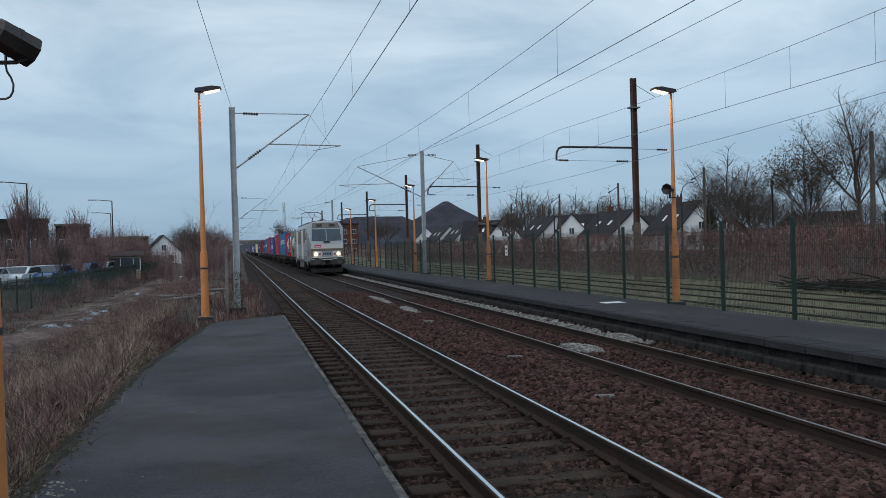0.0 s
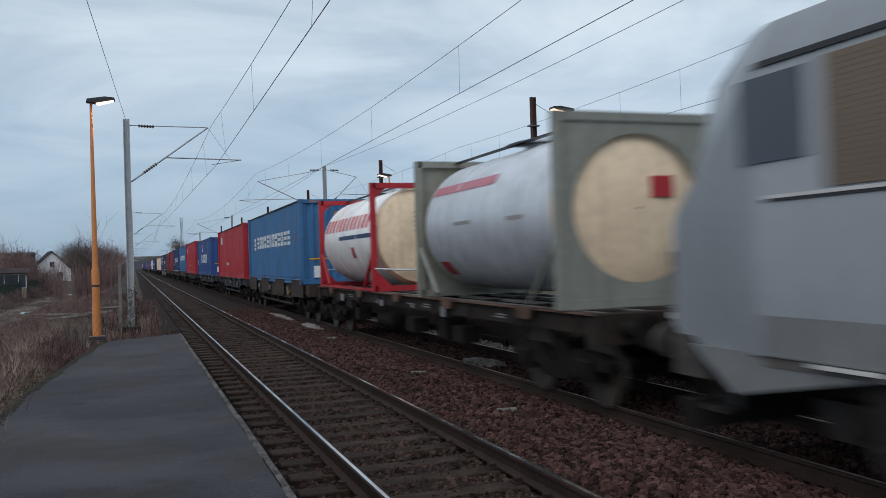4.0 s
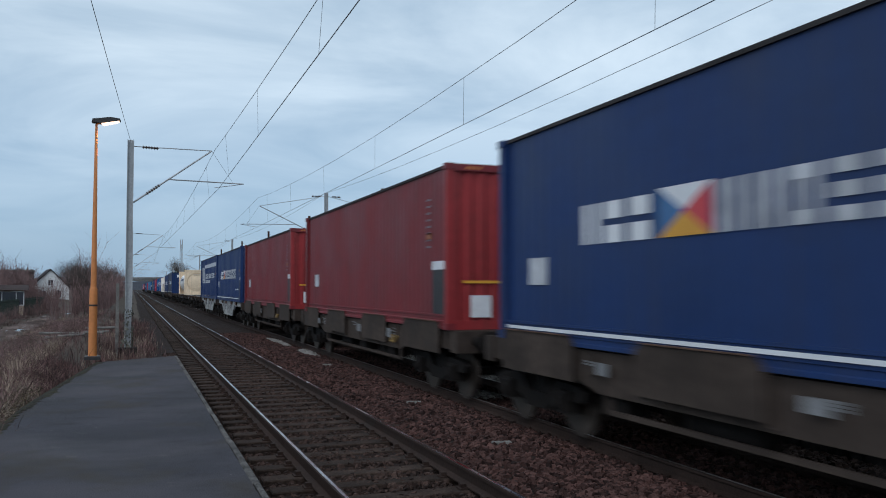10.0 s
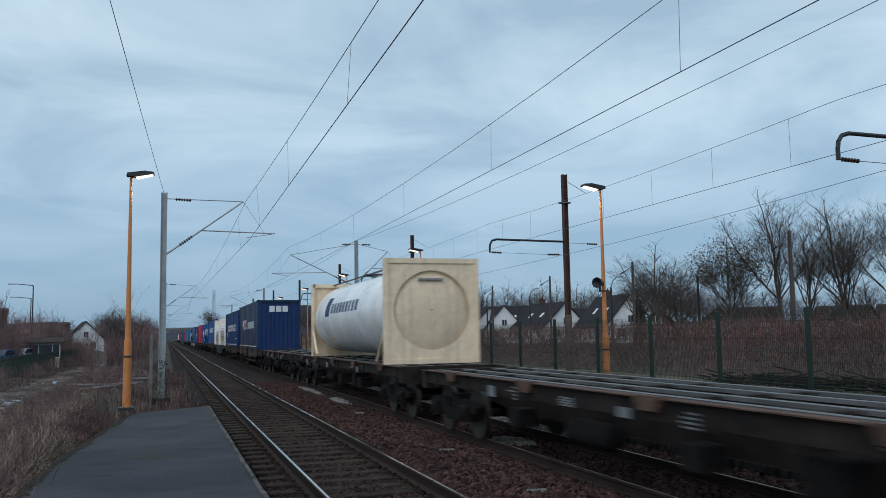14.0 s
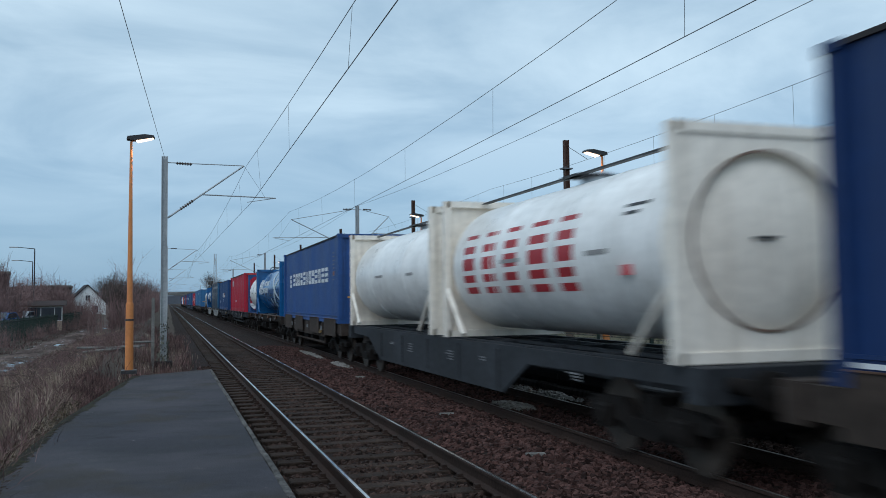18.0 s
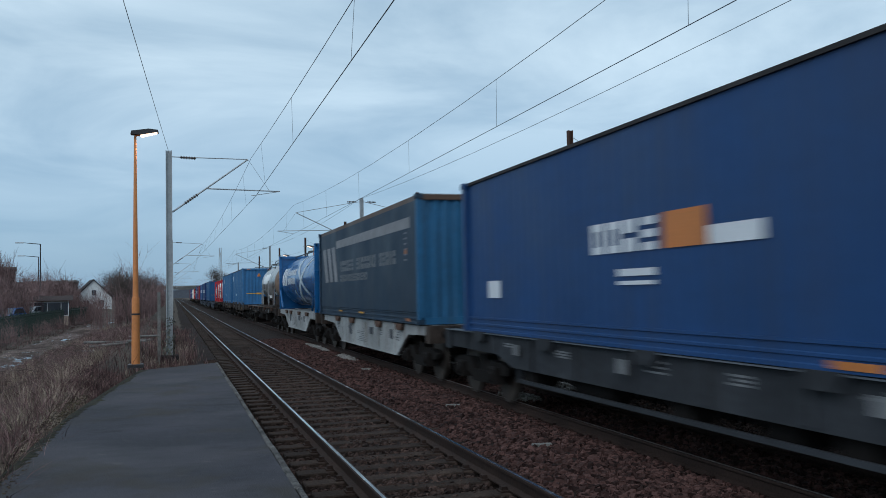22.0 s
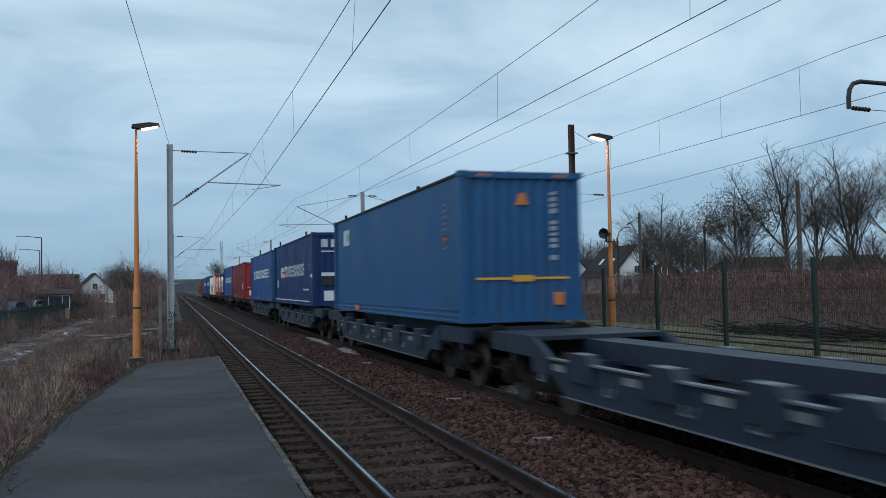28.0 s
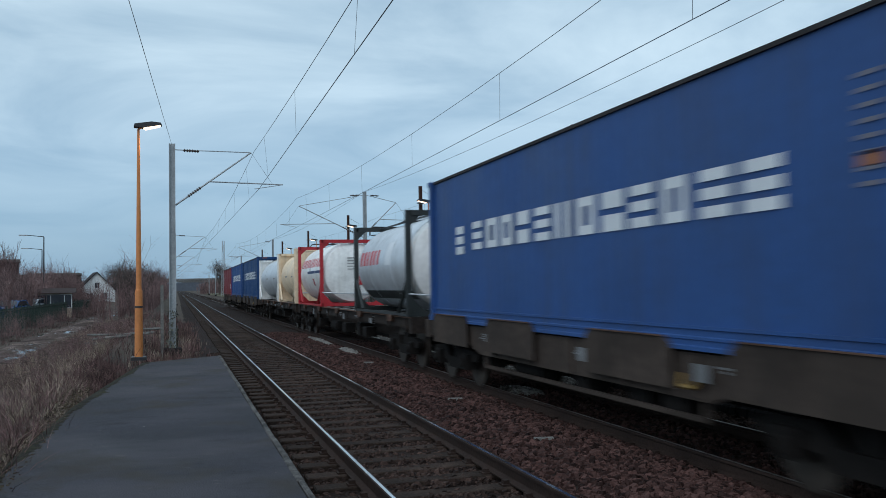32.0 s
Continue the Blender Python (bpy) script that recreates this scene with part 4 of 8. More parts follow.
def bare_tree(h, seed, spread=0.6, leaves=0, label="tall bare deciduous tree with a wide winter crown", trunk=0.017, first=0.24, kids_at=(5, 4, 4, 4, 4, 3), twig=None):
    """Built at the origin; copies of it are set in the ground."""
    r = random.Random(seed)
    t = thing("tree", label, "tree", pose(0, 0, 0), group="bare trees")
    tr, cr = Mesh(), Mesh()
    tips = []

    def grow(p, d, length, rad, depth):
        side = Vector((r.uniform(-1, 1), r.uniform(-1, 1), r.uniform(-.5, .5))) * 0.28
        mid = p + (d + side * 0.5).normalized() * length * 0.5
        q = mid + (d - side * 0.4 + Vector((0, 0, 0.06))).normalized() * length * 0.5
        b = tr if depth < 2 else cr
        n = 8 if depth < 1 else (5 if depth < 3 else 3)
        if depth < 4:
            b.chain([p, mid, q], [rad, rad * 0.86, rad * 0.72], n)
        else:
            g = (q - p).cross(Vector((r.uniform(-1, 1), r.uniform(-1, 1), r.uniform(-1, 1)))).normalized() * rad
            b.add([p - g, p + g, q + g * 0.45, q - g * 0.45], [(0, 1, 2, 3)])
        if depth >= 6:
            tips.append(q)
            return
        a0 = r.uniform(0, 2 * math.pi)
        kids = kids_at[depth]
        for i in range(kids):
            a = a0 + 2 * math.pi * i / kids + r.uniform(-.5, .5)
            out = Vector((math.cos(a), math.sin(a), 0))
            if i == 0 and depth < 4:
                grow(q, (d + out * 0.16 + Vector((0, 0, 0.12))).normalized(), length * r.uniform(0.70, 0.80), rad * 0.72, depth + 1)
                continue
            nd = (d * r.uniform(0.45, 0.95) + out * spread * r.uniform(0.6, 1.4) + Vector((0, 0, 0.2 if depth < 3 else 0.05))).normalized()
            start = p.lerp(q, r.uniform(0.78 if depth == 0 else 0.3, 1.0))
            grow(start, nd, length * r.uniform(0.58, 0.80 if depth < 3 else 0.9), max(0.0055, rad * r.uniform(0.36, 0.52)), depth + 1)

    grow(Vector((0, 0, -0.2)), Vector((r.uniform(-.06, .06), 0, 1)).normalized(), h * first, h * trunk, 0)
    k = h / max(p[2] for p in cr.v)
    tr.v = [(p[0] * k, p[1] * k, p[2] * k) for p in tr.v]
    cr.v = [(p[0] * k, p[1] * k, p[2] * k) for p in cr.v]
    tips = [p * k for p in tips]
    part("trunk", tr, M_BARK, t)
    part("crown", cr, twig or M_BARK, t)
    if leaves:
        lf = Mesh()
        for p in tips[::max(1, len(tips) // leaves)]:
            for _ in range(3):
                o = p + Vector((r.uniform(-.4, .4), r.uniform(-.4, .4), r.uniform(-.3, .3)))
                s_ = r.uniform(0.035, 0.085)
                e = Vector((r.uniform(-1, 1), r.uniform(-1, 1), r.uniform(-1, 1))).normalized() * s_
                g = e.orthogonal().normalized() * s_ * 0.7
                lf.add([o - e, o + g, o + e, o - g], [(0, 1, 2, 3)])
        part("withered_leaves", lf, M_LEAF, t)
    return t


def plant(kind, x, y, z, k, turn):
    """A copy of a grown tree, k times its size."""
    return copy_thing(kind, pose(x, y, z, 0, 0, turn) @ Matrix.Scale(k, 4))


T_WIDE = bare_tree(10, 3, 0.72, first=0.36, kids_at=(6, 4, 4, 4, 4, 4))
T_TALL = bare_tree(10, 15, 0.55, first=0.34)
T_SLIM = bare_tree(10, 21, 0.46, first=0.34)
T_POPLAR = bare_tree(10, 33, 0.16, 0, "narrow upright poplar without leaves", 0.009, 0.14, (7, 3, 3, 3, 2, 2), M_TWIG)
T_LEAF = bare_tree(10, 4, 0.62, 1800, "tall tree that keeps its withered leaves", first=0.42)
WOOD = [(T_WIDE, 43.9, 70, 1.06), (T_LEAF, 51.5, 69.5, 1.28), (T_TALL, 57.0, 69, 1.62), (T_SLIM, 61.0, 70, 1.25), (T_TALL, 63.5, 68, 1.55), (T_WIDE, 49.0, 82, 0.95), (T_TALL, 68.5, 67, 1.62), (T_SLIM, 66, 70, 1.3),
        (T_WIDE, 57, 86, 0.95), (T_WIDE, 38, 118, 0.8), (T_WIDE, 44, 135, 0.8), (T_SLIM, 53.5, 72, 0.9),
        (T_POPLAR, -21.4, 95, 1.04), (T_POPLAR, -22.3, 95.5, 0.95), (T_POPLAR, -20.6, 95.5, 0.98), (T_POPLAR, -16.6, 98.5, 0.82), (T_POPLAR, -17.6, 99, 0.78), (T_WIDE, -10.9, 190, 0.98), (T_WIDE, -30, 150, 0.95), (T_WIDE, -17.8, 118.7, 0.62), (T_WIDE, -5.2, 96, 0.62), (T_WIDE, -3.6, 104, 0.6), (T_SLIM, -2.6, 78, 0.5), (T_SLIM, -3.6, 74, 0.52), (T_SLIM, -4.6, 82, 0.55),
        (T_WIDE, -16.6, 149, 0.66), (T_SLIM, -13, 80, 0.45), (T_SLIM, -11.5, 60, 0.42), (T_SLIM, -3.0, 88, 0.5), (T_WIDE, 30, 190, 0.9), (T_WIDE, 22, 230, 0.9), (T_WIDE, 36, 210, 1.0), (T_SLIM, 13, 280, 1.2), (T_SLIM, 15, 310, 1.2), (T_WIDE, -6, 240, 0.9), (T_SLIM, -30, 110, 0.7), (T_WIDE, -26, 104, 0.6)]
T_FAR = bare_tree(10, 51, 0.85, label="bare tree in the wood on the skyline", trunk=0.014, first=0.24, kids_at=(6, 4, 3, 3, 3, 2))
far_rng = random.Random(5)
for k_ in range(34):
    ty = far_rng.uniform(168, 245)
    WOOD.append((T_FAR, ty * (0.33 + 0.40 * (k_ + far_rng.uniform(-.4, .4)) / 34), ty, far_rng.uniform(1.35, 1.75) * ty / 200))
for k_ in range(15):
    ty = far_rng.uniform(76, 96)
    WOOD.append((T_FAR, ty * (0.66 + 0.34 * (k_ + far_rng.uniform(-.4, .4)) / 15), ty, far_rng.uniform(0.6, 1.0)))
for k_ in range(12):
    ty = far_rng.uniform(200, 260)
    WOOD.append((T_FAR, -ty * (0.06 + 0.22 * k_ / 12), ty, far_rng.uniform(0.75, 0.95)))
for i_, (kind_, tx, ty, tk) in enumerate(WOOD):
    plant(kind_, tx, ty, 0.2 if tx > 0 else -0.6, tk, 47 * i_)
for kind_ in (T_WIDE, T_TALL, T_SLIM, T_LEAF, T_POPLAR, T_FAR):
    kind_.matrix_basis = pose(*{T_WIDE: (92, 70, 0.2), T_TALL: (97, 62, 0.2), T_SLIM: (101, 66, 0.2), T_LEAF: (89, 84, 0.2), T_POPLAR: (-34, 100, -0.6), T_FAR: (120, 190, 0.2)}[kind_])


def conifer(x, y, h):
    t = thing("conifer", "dark narrow evergreen between the houses", "tree", pose(x, y, 0.2))
    part("trunk", Mesh().tube((0, 0, 0), (0, 0, h * 0.9), 0.16, 0.03, 6), M_BARK, t)
    b = Mesh()
    for k in range(1400):
        z = h * (0.08 + 0.92 * rng.uniform() ** 0.8)
        rr = (1 - z / h) ** 0.6 * h * 0.27 * rng.uniform(0.5, 1.1)
        a = rng.uniform(0, 2 * math.pi)
        o = Vector((rr * math.cos(a), rr * math.sin(a), z))
        e = Vector((math.cos(a), math.sin(a), -0.4)) * rng.uniform(0.12, 0.3)
        g = Vector((-math.sin(a), math.cos(a), 0.2)) * rng.uniform(0.06, 0.14)
        b.add([o - e, o + g, o + e, o - g], [(0, 1, 2, 3)])
    part("foliage", b, M_EVERGREEN, t)


conifer(58.5, 98, 5.8)
conifer(60.5, 101, 5.0)

# ---------------------------------------------------------------- train materials
def paint(name, col, rough=0.5, streak=0.35, dirt=(0.05, 0.045, 0.04), var=0.12, spec=0.28, worn=0.6):
    m = mat(name, col, rough, var=var, scale=0.6, fine=7, bump=0.03, streak=streak, dirt=dirt, spec=spec)
    patches(m, (2.2, 0.7, 1.6), 0.60, 0.72, tuple(c * 0.72 + 0.006 for c in col), worn)
    return patches(m, (3.1, 1.4, 2.0), 0.70, 0.75, (0.075, 0.042, 0.030), worn * 0.9)


P_SKYBLUE = paint("mid blue container paint", (0.036, 0.138, 0.29))
P_MIDBLUE = paint("steel blue container paint", (0.020, 0.085, 0.20))
P_BLUE = paint("royal blue container paint", (0.026, 0.075, 0.225))
P_NAVY = paint("navy container paint", (0.009, 0.032, 0.115))
P_DEEP = paint("deep blue container paint", (0.013, 0.053, 0.155))
P_SLATE = paint("slate blue curtain", (0.012, 0.031, 0.056), 0.55)
P_CURTAIN = paint("dark navy curtain", (0.008, 0.018, 0.056), 0.55)
# Near-black top edge for containers whose roof has the wall colour.
P_TOPDARK = mat("dark container top rail", (0.040, 0.037, 0.038), 0.75, var=0.4, scale=0.8, fine=9, bump=0.05)
P_TEAL = paint("petrol blue end wall", (0.02, 0.10, 0.20))
P_RED = paint("bright red container paint", (0.40, 0.026, 0.034))
P_CRIMSON = paint("crimson container paint", (0.40, 0.018, 0.040))
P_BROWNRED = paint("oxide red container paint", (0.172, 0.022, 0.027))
# End walls take a brighter red than the sides of the same boxes.
P_ENDRED = paint("brighter red end wall", (0.27, 0.029, 0.031))
P_WHITE = paint("off white tank paint", (0.82, 0.81, 0.78), 0.35, streak=0.3, dirt=(0.30, 0.26, 0.21), spec=0.5, worn=0.2)
P_STEEL = mat("brushed tank cladding", (0.60, 0.63, 0.66), 0.38, metal=0.3, var=0.1, scale=0.6, fine=9, bump=0.03, streak=0.4, dirt=(0.14, 0.13, 0.12))
P_OLDWHITE = paint("yellowed white frame paint", (0.84, 0.775, 0.68), 0.4, streak=0.4, dirt=(0.33, 0.25, 0.17), worn=0.25)
P_CREAM = paint("cream tank paint", (0.80, 0.63, 0.44), streak=0.35, dirt=(0.30, 0.22, 0.14), worn=0.25)
P_OLIVE = paint("grey green tank frame", (0.22, 0.23, 0.20))
P_TANKBLUE = paint("bright blue tank paint", (0.010, 0.100, 0.27), 0.22, 0.25, spec=0.7, worn=0.2)
P_SILVER = mat("dirty stainless tank", (0.46, 0.45, 0.44), 0.30, metal=0.85, var=0.2, scale=0.5, fine=6, bump=0.03, streak=0.7, dirt=(0.12, 0.08, 0.055))
P_TANKBROWN = patches(paint("brown stained tank end", (0.23, 0.165, 0.125), 0.5), (0.8, 1.0, 0.6), 0.42, 0.62, (0.12, 0.062, 0.042), 0.9)
P_FRAMEBLACK = paint("black tank frame", (0.03, 0.035, 0.035))
P_YELLOW = mat("yellow warning stripe", (0.62, 0.30, 0.03), 0.5, var=0.1)
P_ORANGE = mat("orange label", (0.50, 0.17, 0.04), 0.5, var=0.15)
P_DULLORANGE = mat("faded orange mark", (0.26, 0.10, 0.04), 0.6, var=0.3, fine=12)
P_TAN = paint("tan roof edge", (0.10, 0.058, 0.038))
P_LETTER = mat("white lettering paint", (0.66, 0.68, 0.70), 0.5, var=0.08)
P_LETTERRED = mat("red lettering paint", (0.55, 0.05, 0.06), 0.5, var=0.08)
P_MAGENTA = mat("magenta emblem paint", (0.50, 0.02, 0.10), 0.45, var=0.05)
P_WAGON = mat("grimy brown wagon steel", (0.054, 0.041, 0.034), 0.8, var=0.35, scale=1.2, fine=9, bump=0.15, streak=0.5, dirt=(0.035, 0.03, 0.026))
# Steel colour lowered to hold the weak light down at the sills.
P_WAGONDARK = mat("shade-darkened skeletal wagon steel", (0.027, 0.021, 0.018), 0.8, var=0.4, scale=1.5, fine=10, bump=0.2, streak=0.4, dirt=(0.055, 0.035, 0.025))
P_WAGONGREY = mat("dark grey wagon steel", (0.036, 0.039, 0.044), 0.7, var=0.3, scale=1.2, fine=9, bump=0.1, streak=0.4, dirt=(0.03, 0.028, 0.026))
P_WAGONWHITE = mat("pale grey wagon paint", (0.29, 0.30, 0.295), 0.6, var=0.25, scale=0.8, fine=8, bump=0.08, streak=0.7, dirt=(0.10, 0.062, 0.04))
P_WAGONBLUE = mat("blue grey pocket wagon paint", (0.007, 0.014, 0.030), 0.62, var=0.25, scale=1.2, fine=9, bump=0.06, streak=0.3, dirt=(0.025, 0.025, 0.025))
# Darkened further so that the shade under the wagons is in the colour.
P_BOGIE = mat("shade-darkened brake dust bogie", (0.013, 0.011, 0.010), 0.9, var=0.35, scale=3, fine=20, bump=0.3)
P_WHEEL = mat("worn wheel steel", (0.07, 0.055, 0.045), 0.6, metal=0.5, var=0.25, scale=4, fine=20, bump=0.1)
P_LOCO = mat("silver grey locomotive paint", (0.27, 0.29, 0.305), 0.38, metal=0.15, var=0.07, scale=0.6, fine=8, bump=0.02, streak=0.3, dirt=(0.2, 0.19, 0.175))
# Brake dust on the skirt; on the doors it paints the recess shade.
P_LOCODUSTSHADE = mat("locomotive skirt dust and door shade", (0.105, 0.100, 0.095), 0.6, var=0.25, scale=0.9, fine=8, bump=0.05, streak=0.5, dirt=(0.06, 0.052, 0.046))
# Body grey with low-down shade mixed into the colour, plus dust streaks.
P_LOCOLOW = mat("shade-darkened dusty lower locomotive side", (0.185, 0.190, 0.190), 0.5, metal=0.1, var=0.15, scale=0.7, fine=8, bump=0.02, streak=0.4, dirt=(0.12, 0.11, 0.10))
P_LOCOROOF = patches(mat("sooty locomotive roof", (0.090, 0.085, 0.080), 0.6, var=0.25, scale=1, fine=9, bump=0.05), (1.2, 0.8, 1.0), 0.5, 0.66, (0.085, 0.058, 0.042), 0.8)
P_LOCOWHITE = mat("pale front panel paint", (0.55, 0.54, 0.52), 0.4, var=0.07, streak=0.4, dirt=(0.3, 0.26, 0.2))
P_LOUVRE = mat("bronze louvre panel", (0.185, 0.130, 0.092), 0.5, metal=0.3, var=0.12, scale=1, fine=30, bump=0.1)
P_UNDER = mat("grimy underframe", (0.026, 0.024, 0.023), 0.8, var=0.3)
P_LAMPON = mat("lit headlight", (1.0, 0.66, 0.34), 0.2, var=0.02, glow=9.0, bump=0)
P_LAMPRED = mat("red tail lamp glass", (0.35, 0.10, 0.08), 0.2, var=0.05, bump=0)

P_BEAM = mat("dusty locomotive front beam", (0.062, 0.057, 0.053), 0.75, var=0.35, scale=2, fine=10, bump=0.1, streak=0.4, dirt=(0.04, 0.035, 0.03))
# The blue in this glass colour paints the reflected sky.
P_SCREEN = mat("windscreen with painted sky tint", (0.016, 0.034, 0.050), 0.10, var=0.15, scale=1.5, fine=6, bump=0, spec=0.9)

RZ = FAR_Z
TRAIN = []


def on_train(ob, s):
    TRAIN.append((ob, s))
    ob.matrix_basis = pose(FAR_X, s, RZ)
    return ob


pieces = split_parts


# ---------------------------------------------------------------- running gear
wheel_d = Mesh().lathe(0, [(0, 0.0), (0, 0.42), (0.02, 0.46), (0.09, 0.46), (0.13, 0.49), (0.135, 0.3), (0.10, 0.1), (0.12, 0.0)], 20)
wheel_d.v = [(y, x, z) for x, y, z in wheel_d.v]
wheel_d = wheel_d.data("wheel", P_WHEEL)
axle_d = Mesh().tube((-0.75, 0, 0), (0.75, 0, 0), 0.08, 0.08, 10).data("axle", P_BOGIE)
side_m = Mesh()
for sx in (0.0,):
    side_m.prism([(-1.45, 0.62), (-1.2, 0.70), (-0.5, 0.72), (-0.3, 0.50), (0.3, 0.50), (0.5, 0.72), (1.2, 0.70), (1.45, 0.62), (1.4, 0.50), (0.55, 0.42), (0.35, 0.28), (-0.35, 0.28), (-0.55, 0.42), (-1.4, 0.50)], sx - 0.07, sx + 0.07, "x")
bolster_m = Mesh().box(-1.0, 1.0, -0.2, 0.2, 0.5, 0.8).data("bolster", P_BOGIE)
box_m = Mesh().box(-0.12, 0.12, -0.16, 0.16, -0.14, 0.16, 0.03).tube((-0.13, 0, 0), (-0.18, 0, 0), 0.1, 0.08, 10).data("axle_box", P_BOGIE)
sidef = side_m.data("side_frame", P_BOGIE)
buffer_m = Mesh().lathe(0, [(0.62, 0.0), (0.62, 0.09), (0.25, 0.09), (0.25, 0.065), (0.06, 0.065), (0.05, 0.20), (0.0, 0.21), (0.0, 0.0)], 16).data("buffer", P_BOGIE)


def bogie(parent, y, wb=0.9):
    b = part("bogie", bolster_m, None, parent, at=pose(0, y, 0))
    for sx in (-1, 1):
        part("side_frame", sidef, None, b, at=pose(sx, 0, 0))
    for ay in (-wb, wb):
        part("axle", axle_d, None, b, at=pose(0, ay, 0.46))
        for sx in (-1, 1):
            part("wheel", wheel_d, None, b, at=pose(sx * 0.72, ay, 0.46, 0, 0, 0 if sx > 0 else 180))
            part("axle_box", box_m, None, b, at=pose(sx * 1.05, ay, 0.46, 0, 0, 0 if sx < 0 else 180))
    return b


def buffers(parent, y, facing):
    for sx in (-0.87, 0.87):
        part("buffer", buffer_m, None, parent, at=pose(sx, y, 1.05) if facing < 0 else pose(sx, y, 1.05, 0, 0, 180))


DECK = 1.25
mat_flange = mat("pale flange edge", (0.10, 0.115, 0.13), 0.5, var=0.2)
P_STENCILDARK = mat("dark wagon print", (0.045, 0.05, 0.06), 0.6, var=0.25)
P_RUSTY = mat("rusty bracket steel", (0.105, 0.062, 0.045), 0.8, var=0.45, scale=3, fine=14, bump=0.15, streak=0.4, dirt=(0.06, 0.04, 0.03))
P_LEVER = mat("mustard brake handle", (0.20, 0.12, 0.025), 0.6, var=0.2)
mat_stencil = mat("worn wagon stencil", (0.19, 0.195, 0.20), 0.7, var=0.2)


P_DECKRAIL = mat("worn steel deck rail", (0.13, 0.125, 0.12), 0.55, metal=0.3, var=0.3, scale=1.5, fine=12, bump=0.1)


def wagon(s0, s1, style, nose=3.5):
    L = s1 - s0
    body = {"flat": P_WAGON, "grey": P_WAGONGREY, "belly": P_WAGONWHITE, "greybelly": P_WAGONGREY, "pocket": P_WAGONBLUE, "thin": P_WAGONDARK}[style]
    label = {"flat": "grimy brown container flat wagon on two bogies", "grey": "dark grey container flat wagon with white stencilling", "belly": "pale grey fish-belly container wagon with rust stains",
             "greybelly": "brown grey fish-belly container wagon", "pocket": "blue grey low pocket wagon with stepped sides", "thin": "grimy skeletal container wagon with shallow sills"}[style]
    t = thing("container_wagon", label, "freight wagon", group="freight wagons of the train")
    on_train(t, s0)
    a, b = 0.45, L - 0.45
    for sx in (-1, 1):
        x = sx * 1.16
        if style in ("belly", "greybelly"):
            poly = [(a + 0.3, DECK - 0.03), (b - 0.5, DECK - 0.03), (b - 0.5, 1.02), (b - 2.5, 0.97), (L - 4.3, 0.42), (nose, 0.42), (nose - 1.1, 0.97), (a + 0.3, 1.02)]
            sill = Mesh().prism(poly, x - 0.04, x + 0.04, "x")
            for k in range(5):
                yy = nose + 0.2 + k * (L - 4.7 - nose) / 4
                sill.box(x - 0.07 if sx < 0 else x + 0.04, x - 0.04 if sx < 0 else x + 0.07, yy - 0.04, yy + 0.04, 0.5, DECK - 0.1)
        elif style == "pocket":
            poly = [(a, 1.12), (2.3, 1.12), (2.9, 0.86), (L - 2.9, 0.86), (L - 2.3, 1.12), (b, 1.12), (b, 0.86), (L - 2.6, 0.84), (L - 3.4, 0.36), (3.4, 0.36), (2.6, 0.84), (a, 0.86)]
            sill = Mesh().prism(poly, x - 0.06, x + 0.06, "x")
            part("top_flange", Mesh().box(min(x, x + sx * 0.11), max(x, x + sx * 0.11), 2.95, L - 2.95, 0.862, 0.885), mat_flange, t, "pale top flange of the pocket side")
            part("lower_flange", Mesh().box(min(x, x + sx * 0.10), max(x, x + sx * 0.10), 3.4, L - 3.4, 0.345, 0.36), mat_flange, t, "thin pale lower edge of the pocket side")
            for e0, e1 in ((2.3, 2.95), (L - 2.95, L - 2.3)):
                part("end_gusset", Mesh().prism([(e0, 1.16 if e0 < 5 else 0.88), (e1, 0.88 if e0 < 5 else 1.16), (e1, 0.62), (e0, 0.62)], min(x, x + sx * 0.09), max(x, x + sx * 0.09), "x"), body, t)
        elif style == "thin":
            sill = Mesh().prism([(a, DECK - 0.03), (b, DECK - 0.03), (b, 0.97), (a, 0.97)], x - 0.05, x + 0.05, "x")
            yy = 1.0
            while yy < L - 1:
                sill.box(x - 0.08 if sx < 0 else x + 0.05, x - 0.05 if sx < 0 else x + 0.08, yy - 0.05, yy + 0.05, 0.93, DECK - 0.05)
                yy += 1.9
        else:
            poly = [(a, DECK - 0.03), (b, DECK - 0.03), (b, 0.90), (L - 3.2, 0.88), (L - 3.9, 0.70), (3.9, 0.70), (3.2, 0.88), (a, 0.90)]
            sill = Mesh().prism(poly, x - 0.05, x + 0.05, "x")
            yy = 1.0
            while yy < L - 1:
                sill.box(x - 0.09 if sx < 0 else x + 0.05, x - 0.05 if sx < 0 else x + 0.09, yy - 0.05, yy + 0.05, 0.74 if 4 < yy < L - 4 else 0.92, DECK - 0.06)
                yy += 1.55
        part("side_sill", sill, body, t)
    part("centre_sill", Mesh().box(-0.3, 0.3, a, b, 0.78, 1.10), body, t)
    cross = Mesh()
    yy = 1.2
    top = DECK - 0.02 if style != "pocket" else 0.84
    while yy < L - 1.0:
        cross.box(-1.12, 1.12, yy - 0.08, yy + 0.08, top - 0.14, top)
        yy += 2.1
    pieces("cross_beam", cross, body, t)
    if style == "pocket":
        # Black floor and added inner sheets paint the shade inside the pocket.
        part("pocket_floor", Mesh().box(-1.1, 1.1, 3.0, L - 3.0, 0.45, 0.52), P_BOGIE, t, "pocket floor painted black for shade")
        for sx in (-1, 1):
            part("pocket_lining", Mesh().box(min(sx * 1.04, sx * 1.09), max(sx * 1.04, sx * 1.09), 3.0, L - 3.0, 0.52, 0.855), P_BOGIE, t, "black sheet painting the shade inside the pocket")
